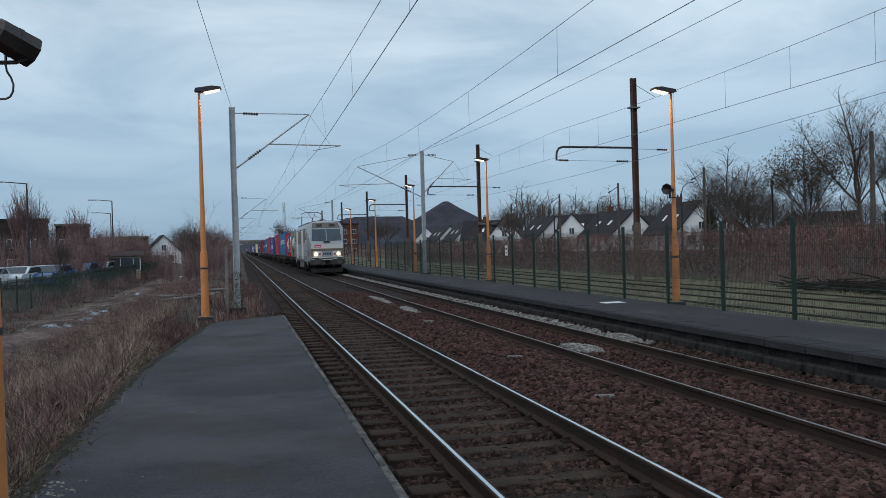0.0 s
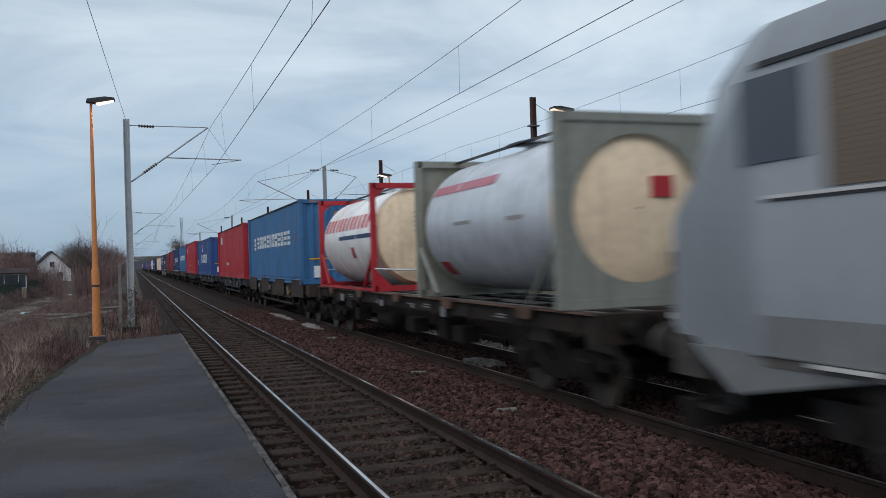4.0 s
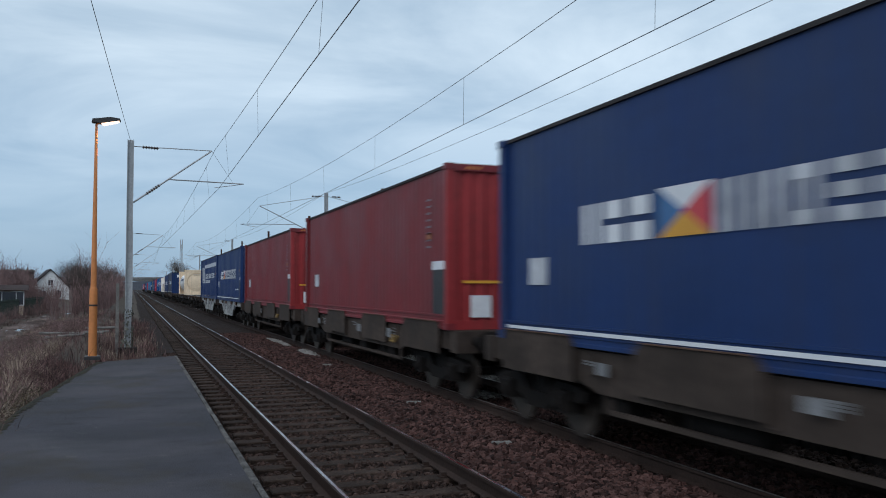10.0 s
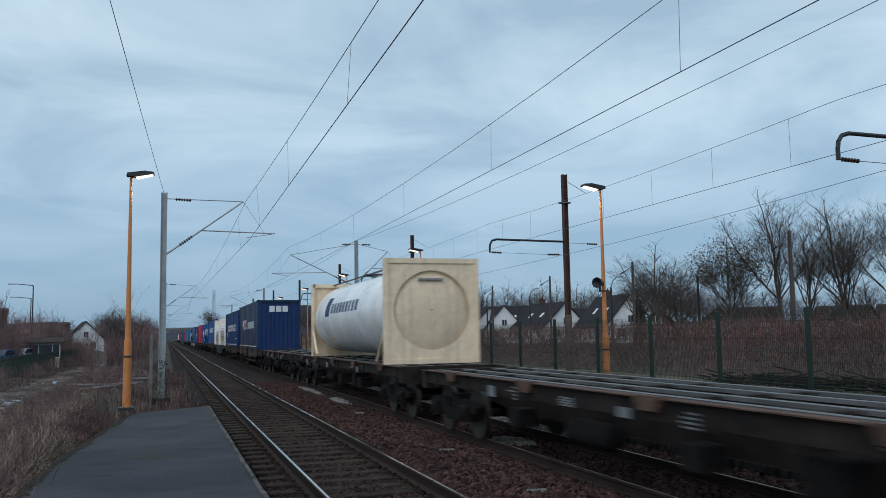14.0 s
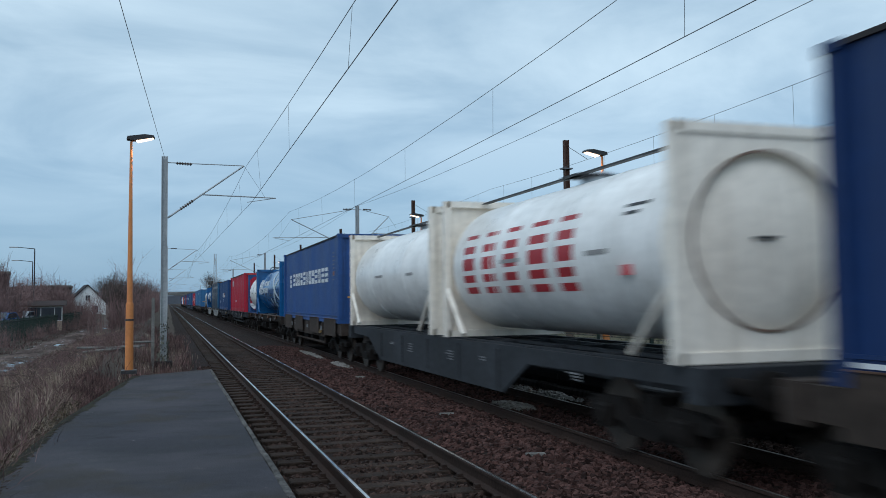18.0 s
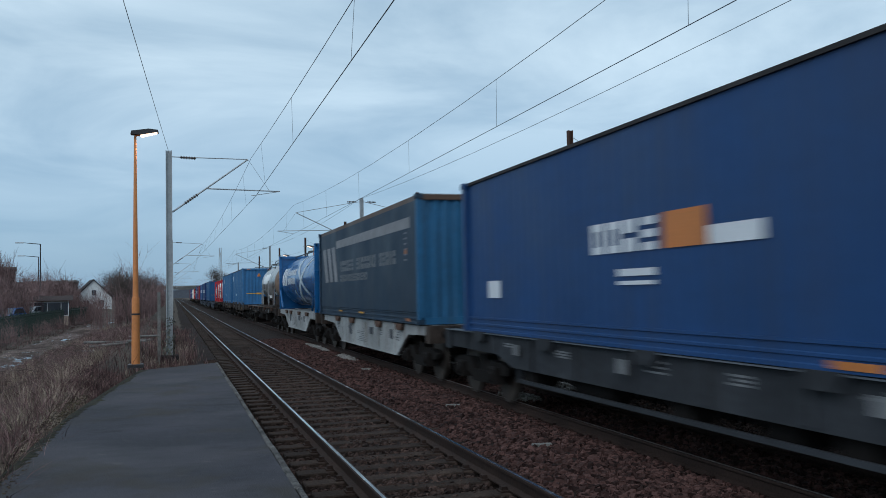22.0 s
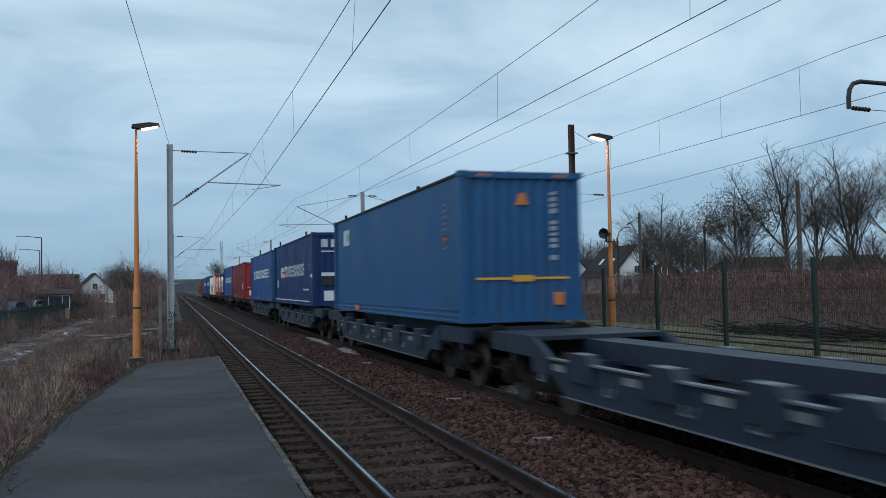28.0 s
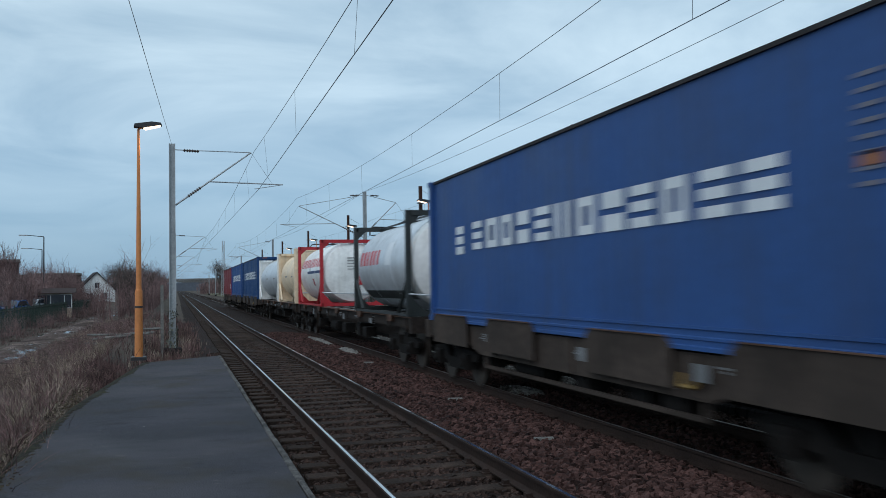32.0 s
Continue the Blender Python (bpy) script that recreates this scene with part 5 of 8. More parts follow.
        for e0, e1 in ((a, 2.3), (L - 2.3, b)):
            part("end_deck", Mesh().box(-1.22, 1.22, e0, e1, 1.10, 1.17), body, t)
        cap = Mesh().box(-0.105, 0.105, -0.20, 0.20, 0.391, 0.402).data("bulge_cap", mat_flange)
        lug = Mesh().prism([(-0.36, 0.0), (0.36, 0.0), (0.34, 0.25), (0.20, 0.39), (-0.20, 0.39), (-0.34, 0.25)], -0.1, 0.1, "x").data("side_bulge", body)
        for yy in (3.9, 5.9, L * 0.5 - 0.4, L - 6.1, L - 4.0):
            for sx in (-1.19, 1.19):
                lb = part("side_bulge", lug, None, t, at=pose(sx, yy, 0.612))
                part("bulge_cap", cap, None, lb, "pale cap of the bulge")
            part("data_plate", Mesh().box(-1.236, -1.222, yy + 0.6, yy + 0.95, 0.70, 0.80), mat_stencil, t, "scuffed pale data plate")
            part("lashing_ring", Mesh().chain([(-1.23, yy + 1.2, 0.62), (-1.27, yy + 1.22, 0.52), (-1.27, yy + 1.38, 0.52), (-1.23, yy + 1.40, 0.62)], 0.018, 5), mat_flange, t)
    else:
        part("head_beam", Mesh().box(-1.25, 1.25, a - 0.05, a + 0.25, 0.85, DECK - 0.01), P_WAGON if style == "belly" else body, t)
        part("head_beam", Mesh().box(-1.25, 1.25, b - 0.25, b + 0.05, 0.85, DECK - 0.01), P_WAGON if style == "belly" else body, t)
        rail = Mesh()
        for x in (-0.95, -0.35, 0.35, 0.95):
            rail.box(x - 0.06, x + 0.06, a, b, DECK - 0.06, DECK - 0.012)
        pieces("deck_rail", rail, P_DECKRAIL if style == "thin" else body, t)
        if style == "thin":
            for sx in (-0.42, 0.42):
                part("inner_beam", Mesh().prism([(a, 1.1), (b, 1.1), (b, 0.85), (L - 4, 0.55), (4, 0.55), (a, 0.85)], sx - 0.05, sx + 0.05, "x"), body, t)
        if style in ("flat", "grey"):
            for sx in (-1.13, 1.13):
                part("brake_rod", Mesh().box(sx - 0.025, sx + 0.025, 4.0, L - 4.0, 0.46, 0.52).box(sx - 0.03, sx + 0.03, 4.0, 4.1, 0.46, 0.75).box(sx - 0.03, sx + 0.03, L - 4.1, L - 4.0, 0.46, 0.75), body, t)
    st = Mesh()
    pick = random.Random(int(s0 * 10))
    zc, xs = {"pocket": (0.66, -1.224), "belly": (0.88, -1.204), "greybelly": (0.88, -1.204)}.get(style, (1.02, -1.214))
    for k in range(3 if style == "pocket" else 5):
        yy, h = 3.0 + (L - 6.5) * (k + pick.uniform(0.1, 0.8)) / 5, pick.uniform(0.10, 0.22)
        for j in range(pick.randrange(2, 5)):
            st.box(xs - 0.004, xs, yy, yy + pick.uniform(0.12, 0.5), zc + h * (0.5 - 0.3 * j) - 0.012, zc + h * (0.5 - 0.3 * j) + 0.012)
    tagged(part("stencil", st, P_STENCILDARK if style == "belly" else mat_stencil, t), kind="stuff")
    if style in ("flat", "grey", "thin"):
        for k in range(3):
            yy = 2.6 + (L - 5.5) * (k + pick.uniform(0.2, 0.8)) / 3
            w, h = pick.uniform(0.18, 0.36), pick.uniform(0.12, 0.2)
            part("data_plate", Mesh().box(xs - 0.085, xs - 0.074, yy, yy + w, zc - h * 0.5, zc + h * 0.5), mat_stencil, t, "scuffed pale data plate")
        if style != "thin":
            part("brake_lever", Mesh().chain([(-1.24, 4.0, 0.98), (-1.30, 4.06, 0.86), (-1.30, 4.3, 0.84), (-1.24, 4.36, 0.98)], 0.028, 6), P_LEVER, t, "mustard yellow brake changeover handle")
        part("air_reservoir", Mesh().lathe(0, [(L * 0.58, 0.0), (L * 0.58 + 0.04, 0.14), (L * 0.58 + 0.10, 0.19), (L * 0.58 + 1.2, 0.19), (L * 0.58 + 1.26, 0.14), (L * 0.58 + 1.3, 0.0)], 16, -0.82, 0.56), P_BOGIE, t)
        for yy in (L * 0.3, L * 0.46, L * 0.72):
            part("under_box", Mesh().box(-1.12, -0.78, yy, yy + pick.uniform(0.35, 0.7), 0.46, 0.76, 0.02), P_BOGIE, t, "equipment box under the frame, shade in its black colour")
    if style == "flat":
        # raised twistlock plates that stand proud of the sill
        for y0, y1 in ((1.2, 3.4), (L * 0.5 - 3.0, L * 0.5 - 0.9), (L * 0.5 + 0.9, L * 0.5 + 3.0), (L - 3.4, L - 1.2)):
            part("side_plate", Mesh().prism([(y0, 0.80), (y1, 0.80), (y1, DECK + 0.05), (y1 - 0.12, DECK + 0.13), (y0 + 0.12, DECK + 0.13), (y0, DECK + 0.05)], -1.305, -1.283, "x"), P_WAGON, t, "scuffed brown raised side plate")
            part("plate_edge", Mesh().box(-1.325, -1.283, y0 + 0.12, y1 - 0.12, DECK + 0.13, DECK + 0.145), P_RUSTY, t)
            part("plate_web", Mesh().box(-1.283, -1.21, y0 + 0.2, y1 - 0.2, 0.82, 0.90), P_WAGON, t)
    if style in ("thin", "grey"):
        for k in range(5):
            yy = 2.2 + (L - 5.0) * k / 4
            part("twistlock_bracket", Mesh().prism([(yy, DECK + 0.005), (yy + 0.6, DECK + 0.005), (yy + 0.48, DECK - 0.17), (yy + 0.12, DECK - 0.17)], -1.30, -1.211, "x"), P_RUSTY if style == "thin" else P_WAGONGREY, t, "worn twistlock bracket")
        part("top_flange", Mesh().box(-1.28, -1.10, 0.45, L - 0.45, DECK - 0.028, DECK - 0.012), mat_flange if style == "grey" else P_RUSTY, t, "pale top edge of the sill")
    if style == "belly":
        for yy in (2.7, 5.0, L * 0.5 + 1.0, L - 4.2):
            part("twistlock_bracket", Mesh().prism([(yy, DECK - 0.03), (yy + 0.75, DECK - 0.03), (yy + 0.62, DECK - 0.19), (yy + 0.13, DECK - 0.19)], -1.27, -1.203, "x"), P_RUSTY, t, "rusty brown twistlock bracket")
        for yy, w, h in ((3.9, 0.26, 0.24), (L * 0.5 - 1.45, 0.42, 0.20), (L * 0.5 + 1.55, 0.34, 0.42)):
            part("data_plate", Mesh().box(-1.222, -1.203, yy, yy + w, 0.92 - h * 0.5, 0.92 + h * 0.5), P_STENCILDARK, t, "dark data plate")
        ln = Mesh()
        for j in range(6):
            y0 = L * 0.5 - 0.55 + 0.06 * (j % 3)
            ln.box(-1.206, -1.202, y0, y0 + 1.25 - 0.16 * (j % 4), 0.56 + 0.055 * j, 0.572 + 0.055 * j)
        tagged(part("small_print", ln, P_STENCILDARK, t, "rows of small dark print"), kind="stuff")
        part("lower_flange", Mesh().box(-1.235, -1.08, nose, L - 4.3, 0.405, 0.425), body, t)
    bogie(t, 1.9)
    bogie(t, L - 1.9)
    buffers(t, -0.17, -1)
    buffers(t, L + 0.17, 1)
    part("brake_box", Mesh().box(-1.05, -0.6, L * 0.36, L * 0.36 + 0.5, 0.45, 0.85, 0.02), P_BOGIE, t)
    return t


# ---------------------------------------------------------------- containers
def corrugated(b, fixed, lo, hi, z0, z1, n, depth, axis):
    """A trapezoid-pressed wall between two edges."""
    pts = []
    step = (hi - lo) / n
    for k in range(n):
        o = lo + k * step
        pts += [(o, 0), (o + step * 0.35, 0), (o + step * 0.5, depth), (o + step * 0.85, depth)]
    pts.append((hi, 0))
    v = []
    for z in (z0, z1):
        for p, d in pts:
            v.append((fixed + d, p, z) if axis == "y" else (p, fixed + d, z))
    m = len(pts)
    b.add(v, [(i, i + 1, m + i + 1, m + i) for i in range(m - 1)])
    return b


def container(s, L, pal, label, logo=None, flat=False, roof=None, endmat=None, H=2.9, base=None, stripe=True, panel=True, marks=True, sill_line=False):
    t = thing("shipping_container", label, "shipping container", group="containers of the train")
    on_train(t, s)
    z0 = (base if base is not None else DECK)
    z1 = z0 + H
    W = 1.25
    endmat = endmat or pal
    roof = roof or pal
    for sx in (-1, 1):
        wall = Mesh()
        if flat:
            wall.box(sx * W - 0.02, sx * W + 0.02, 0.12, L - 0.12, z0 + 0.28, z1 - 0.12)
        else:
            corrugated(wall, sx * (W - 0.012), 0.12, L - 0.12, z0 + 0.24, z1 - 0.045, int(L / 0.28), -sx * 0.018, "y")
        part("side_wall", wall, pal, t)
        part("top_rail", Mesh().box(min(sx * (W - 0.06), sx * (W + 0.012)), max(sx * (W - 0.06), sx * (W + 0.004)), 0, L, z1 - 0.05 - (0.07 if flat else 0), z1), roof if roof is not pal else P_TOPDARK, t)
        ledge = [(-0.06, 0.0), (0.02, 0.0), (0.02, 0.045), (0.0, 0.055), (0.0, 0.115), (0.014, 0.12), (0.014, 0.15), (0.0, 0.16), (0.0, 0.23), (0.018, 0.235), (0.018, 0.27), (-0.06, 0.27)]
        part("bottom_rail", Mesh().prism([(sx * (W + a_), z0 + b_) for a_, b_ in ledge], 0.1, L - 0.1, "y"), pal, t)
        for y in (0.0, L - 0.14):
            part("corner_post", Mesh().box(sx * W - 0.07, sx * W + 0.01 if sx > 0 else sx * W + 0.07, y, y + 0.14, z0 + 0.1, z1 - 0.1), endmat if y == 0 else pal, t)
            cast = Mesh().box(sx * W - 0.09, sx * W + 0.09, y - 0.01, y + 0.16, z0 - 0.0, z0 + 0.115).box(sx * W - 0.09, sx * W + 0.09, y - 0.01, y + 0.16, z1 - 0.105, z1 + 0.008)
            pieces("corner_casting", cast, pal, t)
    ends = Mesh()
    corrugated(ends, 0.04, -W + 0.08, W - 0.08, z0 + 0.15, z1 - 0.12, 9, 0.035, "x")
    part("end_wall", ends, endmat, t)
    part("end_sill", Mesh().box(-W, W, 0.0, 0.1, z0, z0 + 0.16), endmat, t)
    part("end_header", Mesh().box(-W, W, 0.0, 0.1, z1 - 0.13, z1), roof, t)
    pieces("door_leaf", Mesh().box(-W + 0.06, -0.01, L - 0.06, L, z0 + 0.1, z1 - 0.1).box(0.01, W - 0.06, L - 0.06, L, z0 + 0.1, z1 - 0.1), pal, t)
    part("roof_panel", Mesh().box(-W + 0.03, W - 0.03, 0.05, L - 0.05, z1 - 0.05, z1 - 0.02), roof, t)
    part("floor", Mesh().box(-W + 0.05, W - 0.05, 0.1, L - 0.1, z0 + 0.06, z0 + 0.14), P_UNDER, t)
    xs = -W - (0.021 if flat else -0.008)
    if stripe:
        part("warning_stripe", Mesh().box(-1.0, 1.0, 0.028, 0.036, z0 + 0.84, z0 + 0.89).box(-0.22, 0.22, 0.02, 0.03, z0 + 0.80, z0 + 0.93), P_YELLOW, t, "yellow stripe across the end wall")
        hz = Mesh()
        for k in range(4):
            for x0 in (-0.96, 0.66):
                hz.prism([(x0 + k * 0.085, z1 - 0.10), (x0 + k * 0.085 + 0.05, z1 - 0.10), (x0 + k * 0.085 + 0.08, z1 - 0.045), (x0 + k * 0.085 + 0.03, z1 - 0.045)], -0.004, 0.0, "y")
        pieces("roof_hazard", hz, P_ORANGE, t, "short orange slanting hazard mark")
        part("caution_triangle", Mesh().add([(-0.14, 0.024, z1 - 0.66), (0.14, 0.024, z1 - 0.66), (0.07, 0.024, z1 - 0.42), (-0.07, 0.024, z1 - 0.42)], [(0, 1, 2, 3)]), P_ORANGE, t, "small orange caution sign")
        if not panel:
            part("label_panel", Mesh().box(0.66, 0.88, 0.022, 0.032, z0 + 0.32, z0 + 0.58), P_ORANGE, t, "orange label with bars on the end wall")
        b = Mesh()
        for k, hh in enumerate((5, 7, 6, 8, 0, 6, 7, 5, 7, 6, 0, 8)):
            zz = z1 - 0.42 - k * 0.118
            if hh:
                b.box(0.60, 0.75, 0.022, 0.032, zz - hh * 0.006, zz + hh * 0.006)
        tagged(part("code_bars", b, mat_codes, t), kind="stuff")
    if panel:
        part("placard", Mesh().box(-0.85, -0.45, 0.014, 0.030, z0 + 0.22, z0 + 0.62), P_LETTER, t)
        part("placard", Mesh().box(0.55, 0.95, 0.014, 0.030, z0 + 0.22, z0 + 0.62), P_LETTER, t)
    if marks:
        b = Mesh()
        for k in range(8):
            zz = z1 - 0.55 - k * 0.13
            b.box(xs - 0.003, xs, 1.12, 1.36, zz - 0.03, zz + 0.01)
        tagged(part("code_bars", b, mat_soft, t), kind="stuff")
        pieces("orange_mark", Mesh().box(xs - 0.003, xs, 0.9, 1.3, z0 + 0.05, z0 + 0.12).box(xs - 0.003, xs, 1.1, 1.35, z1 - 1.33, z1 - 1.2), P_DULLORANGE, t)
    if sill_line:
        part("sill_stripe", Mesh().box(-W - 0.03, -W - 0.022, 1.2, L - 0.2, z0 + 0.16, z0 + 0.205), P_LETTER, t, "white stripe along the bottom rail")
    if logo:
        logo(t, L, z0, z1, xs)
    return t


mat_codes = mat("pale blue-white code paint", (0.27, 0.31, 0.34), 0.6, var=0.2)
mat_soft = mat("faded white stencil", (0.17, 0.16, 0.18), 0.6, var=0.1)


mat_print = mat("weathered white print", (0.46, 0.48, 0.51), 0.6, var=0.2, fine=6, streak=0.3, dirt=(0.12, 0.13, 0.16))


def logo_long(t, L, z0, z1, xs):
    """A long row of blocks that starts beside the emblem at the trailing end."""
    b2 = Mesh()
    for k in range(3):
        b2.box(xs - 0.004, xs, L - 2.1, L - 1.65, z0 + 1.36 + 0.2 * k, z0 + 1.51 + 0.2 * k)
    pieces("letter_block", letters_row(L - 2.65, 8.85, z0 + 1.42, 0.52, 12, xs), P_LETTER, t, "plain white letter-high block")
    pieces("emblem", b2, P_LETTER, t)


def letters_row(y_end, width, z, h, n, xs, skip=()):
    """n plain blocks from the trailing end towards the leading end, alternately notched so that they stand apart."""
    b = Mesh()
    step = width / n
    r = random.Random(int(width * 100) + n)
    for k in range(n):
        if k in skip:
            continue
        y1 = y_end - k * step
        w = step * r.uniform(0.66, 0.8)
        kind = r.randrange(4)
        if kind == 0:
            for f0, f1 in ((0.0, 0.24), (0.38, 0.62), (0.76, 1.0)):
                b.box(xs - 0.004, xs, y1 - w, y1, z + h * f0, z + h * f1)
        elif kind == 1:
            b.box(xs - 0.004, xs, y1 - w, y1, z + h * 0.58, z + h).box(xs - 0.004, xs, y1 - w, y1, z, z + h * 0.42)
        elif kind == 2:
            b.box(xs - 0.004, xs, y1 - w * 0.34, y1, z, z + h).box(xs - 0.004, xs, y1 - w, y1 - w * 0.66, z, z + h)
        else:
            b.box(xs - 0.004, xs, y1 - w * 0.30, y1, z, z + h).box(xs - 0.004, xs, y1 - w, y1 - w * 0.70, z, z + h).box(xs - 0.004, xs, y1 - w * 0.70, y1 - w * 0.30, z, z + h * 0.24).box(xs - 0.004, xs, y1 - w * 0.70, y1 - w * 0.30, z + h * 0.76, z + h)
    return b


def logo_flag(t, L, z0, z1, xs):
    pieces("letter_block", letters_row(11.3, 1.65, z0 + 1.30, 0.50, 3, xs), P_LETTER, t, "plain white letter-high block")
    y, zl, zh = 9.62, z0 + 1.30, z0 + 1.84
    part("flag_emblem", Mesh().add([(xs - 0.004, y, zl), (xs - 0.004, y - 0.9, zl), (xs - 0.004, y - 0.45, zl + 0.27)], [(0, 1, 2)]), P_YELLOW, t, "yellow quarter of a flag emblem")
    part("flag_emblem", Mesh().add([(xs - 0.004, y - 0.9, zl), (xs - 0.004, y - 0.9, zh), (xs - 0.004, y - 0.45, zl + 0.27)], [(0, 1, 2)]), P_LETTERRED, t, "red quarter of a flag emblem")
    part("flag_emblem", Mesh().add([(xs - 0.004, y, zl), (xs - 0.004, y - 0.45, zl + 0.27), (xs - 0.004, y, zh)], [(0, 1, 2)]), P_TANKBLUE, t, "blue quarter of a flag emblem")
    part("flag_emblem", Mesh().add([(xs - 0.004, y, zh), (xs - 0.004, y - 0.9, zh), (xs - 0.004, y - 0.45, zl + 0.27)], [(0, 1, 2)]), P_LETTER, t, "white quarter of a flag emblem")
    pieces("letter_block", letters_row(8.65, 5.9, z0 + 1.30, 0.52, 12, xs), mat_print, t, "pale letter-high block")
    part("placard", Mesh().box(xs - 0.004, xs, 12.3, 12.85, z0 + 0.80, z0 + 1.18), mat_print, t)
    part("locker", Mesh().box(xs - 0.006, xs + 0.001, 0.35, 1.0, z0 + 0.25, z0 + 1.3), M_DARK, t, "dark document recess with a white plate")
    part("placard", Mesh().box(xs - 0.010, xs - 0.006, 0.35, 1.0, z0 + 1.18, z0 + 1.32), P_LETTER, t)
    pieces("number_bar", Mesh().box(xs - 0.004, xs, 1.6, 2.4, z0 + 0.64, z0 + 0.71).box(xs - 0.004, xs, 2.6, 3.1, z0 + 0.64, z0 + 0.71), P_LETTER, t)
    # end wall signs
    part("warning_stripe", Mesh().box(-0.02, 0.44, 0.012, 0.034, z0 + 0.85, z0 + 0.93), P_ORANGE, t, "short yellow stripe on the end wall")
    cb = Mesh()
    for k in range(7):
        cb.box(0.52, 0.86, 0.014, 0.034, z1 - 1.05 - k * 0.12, z1 - 0.99 - k * 0.12)
    tagged(part("code_bars", cb, mat_soft, t), kind="stuff")
    b = Mesh()
    for k, w in enumerate((0.36, 0.3, 0.4)):
        b.box(-0.95 + k * 0.4, -0.95 + k * 0.4 + w * 0.75, 0.012, 0.030, z1 - 0.60, z1 - 0.28)
    pieces("letter_block", b.box(-0.95, 0.9, 0.012, 0.030, z1 - 0.80, z1 - 0.74), mat_print, t, "plain white letter-high block")
    part("flag_emblem", Mesh().add([(0.35, 0.018, z1 - 0.62), (0.9, 0.018, z1 - 0.62), (0.62, 0.018, z1 - 0.28)], [(0, 1, 2)]), P_YELLOW, t)
    part("end_hatch", Mesh().box(-0.95, -0.45, 0.016, 0.032, z0 + 0.85, z0 + 1.2), M_DARK, t, "dark hatch beside the placards")
    part("placard", Mesh().box(-0.95, -0.4, 0.010, 0.030, z0 + 1.22, z0 + 1.36), P_LETTER, t)
    pieces("orange_mark", Mesh().box(0.0, 0.3, 0.016, 0.032, z0 + 1.5, z0 + 1.66).box(0.0, 0.30, 0.016, 0.032, z0 + 1.87, z0 + 1.99), P_DULLORANGE, t)


def logo_feeder(t, L, z0, z1, xs):
    pieces("letter_block", letters_row(9.9, 5.95, z0 + 0.96, 0.66, 9, xs, (2,)), P_LETTER, t, "tall white letter-high block")
    pieces("emblem", Mesh().box(xs - 0.004, xs, 8.35, 8.95, z0 + 1.86, z0 + 2.0).box(xs - 0.004, xs, 8.75, 8.95, z0 + 2.0, z0 + 2.5).box(xs - 0.004, xs, 8.35, 8.6, z0 + 2.0, z0 + 2.2), P_LETTER, t)
    part("emblem_corner", Mesh().box(xs - 0.004, xs, 7.85, 8.3, z0 + 2.2, z0 + 2.52), P_LETTERRED, t, "red corner of the emblem")
    part("placard", Mesh().box(xs - 0.004, xs, L - 0.5, L - 0.2, z0 + 0.8, z0 + 1.2), P_LETTER, t)


def logo_panel(t, L, z0, z1, xs):
    part("emblem", Mesh().box(xs - 0.004, xs, 11.4, 12.35, z0 + 2.1, z0 + 2.6), mat_pale, t, "pale square emblem panel")
    part("emblem_notch", Mesh().box(xs - 0.006, xs - 0.0045, 11.4, 11.85, z0 + 2.22, z0 + 2.44), mat_codes, t, "blue-grey notch in the emblem")
    part("orange_mark", Mesh().box(xs - 0.036, xs - 0.03, 9.9, 10.5, z0 + 0.05, z0 + 0.2), P_ORANGE, t)


def logo_flag_big(t, L, z0, z1, xs):
    """Big emblem of a curtain side: two block letters, a ring and a flag."""
    pieces("letter_block", Mesh().box(xs - 0.004, xs, 10.86, 11.17, z0 + 1.32, z0 + 1.95).box(xs - 0.004, xs, 10.25, 10.84, z0 + 1.55, z0 + 1.95).box(xs - 0.004, xs, 9.98, 10.22, z0 + 1.32, z0 + 1.8), mat_pale, t, "pale letter-high block")
    part("letter_ring", Mesh().add([(xs - 0.004, 9.6 + r_ * math.sin(k * math.pi / 12), z0 + 1.63 + r_ * math.cos(k * math.pi / 12)) for r_ in (0.20, 0.36) for k in range(24)], [(k, (k + 1) % 24, 24 + (k + 1) % 24, 24 + k) for k in range(24)]), mat_pale, t)
    part("flag_emblem", Mesh().add([(xs - 0.004, 9.22, z0 + 1.34), (xs - 0.004, 7.9, z0 + 1.34), (xs - 0.004, 8.5, z0 + 1.62)], [(0, 1, 2)]), P_YELLOW, t, "yellow quarter of a flag emblem")
    part("flag_emblem", Mesh().add([(xs - 0.004, 7.9, z0 + 1.34), (xs - 0.004, 7.9, z0 + 1.95), (xs - 0.004, 8.5, z0 + 1.62)], [(0, 1, 2)]), P_LETTERRED, t, "red quarter of a flag emblem")
    part("flag_emblem", Mesh().add([(xs - 0.004, 9.15, z0 + 1.62), (xs - 0.004, 8.05, z0 + 1.97), (xs - 0.004, 9.0, z0 + 1.97)], [(0, 1, 2)]), mat_pale, t)
    part("label_panel", Mesh().box(xs - 0.036, xs - 0.03, 8.9, 9.5, z0 + 0.06, z0 + 0.30), P_DULLORANGE, t, "faded yellow label on the lower rail")
    pieces("letter_block", letters_row(7.2, 4.6, z0 + 1.34, 0.44, 12, xs), mat_pale, t)
    front = Mesh()
    for k in range(3):
        front.box(-0.6 + k * 0.4, -0.28 + k * 0.4, 0.012, 0.030, z1 - 0.72, z1 - 0.36)
    pieces("letter_block", front, P_LETTER, t, "plain white letter-high block")


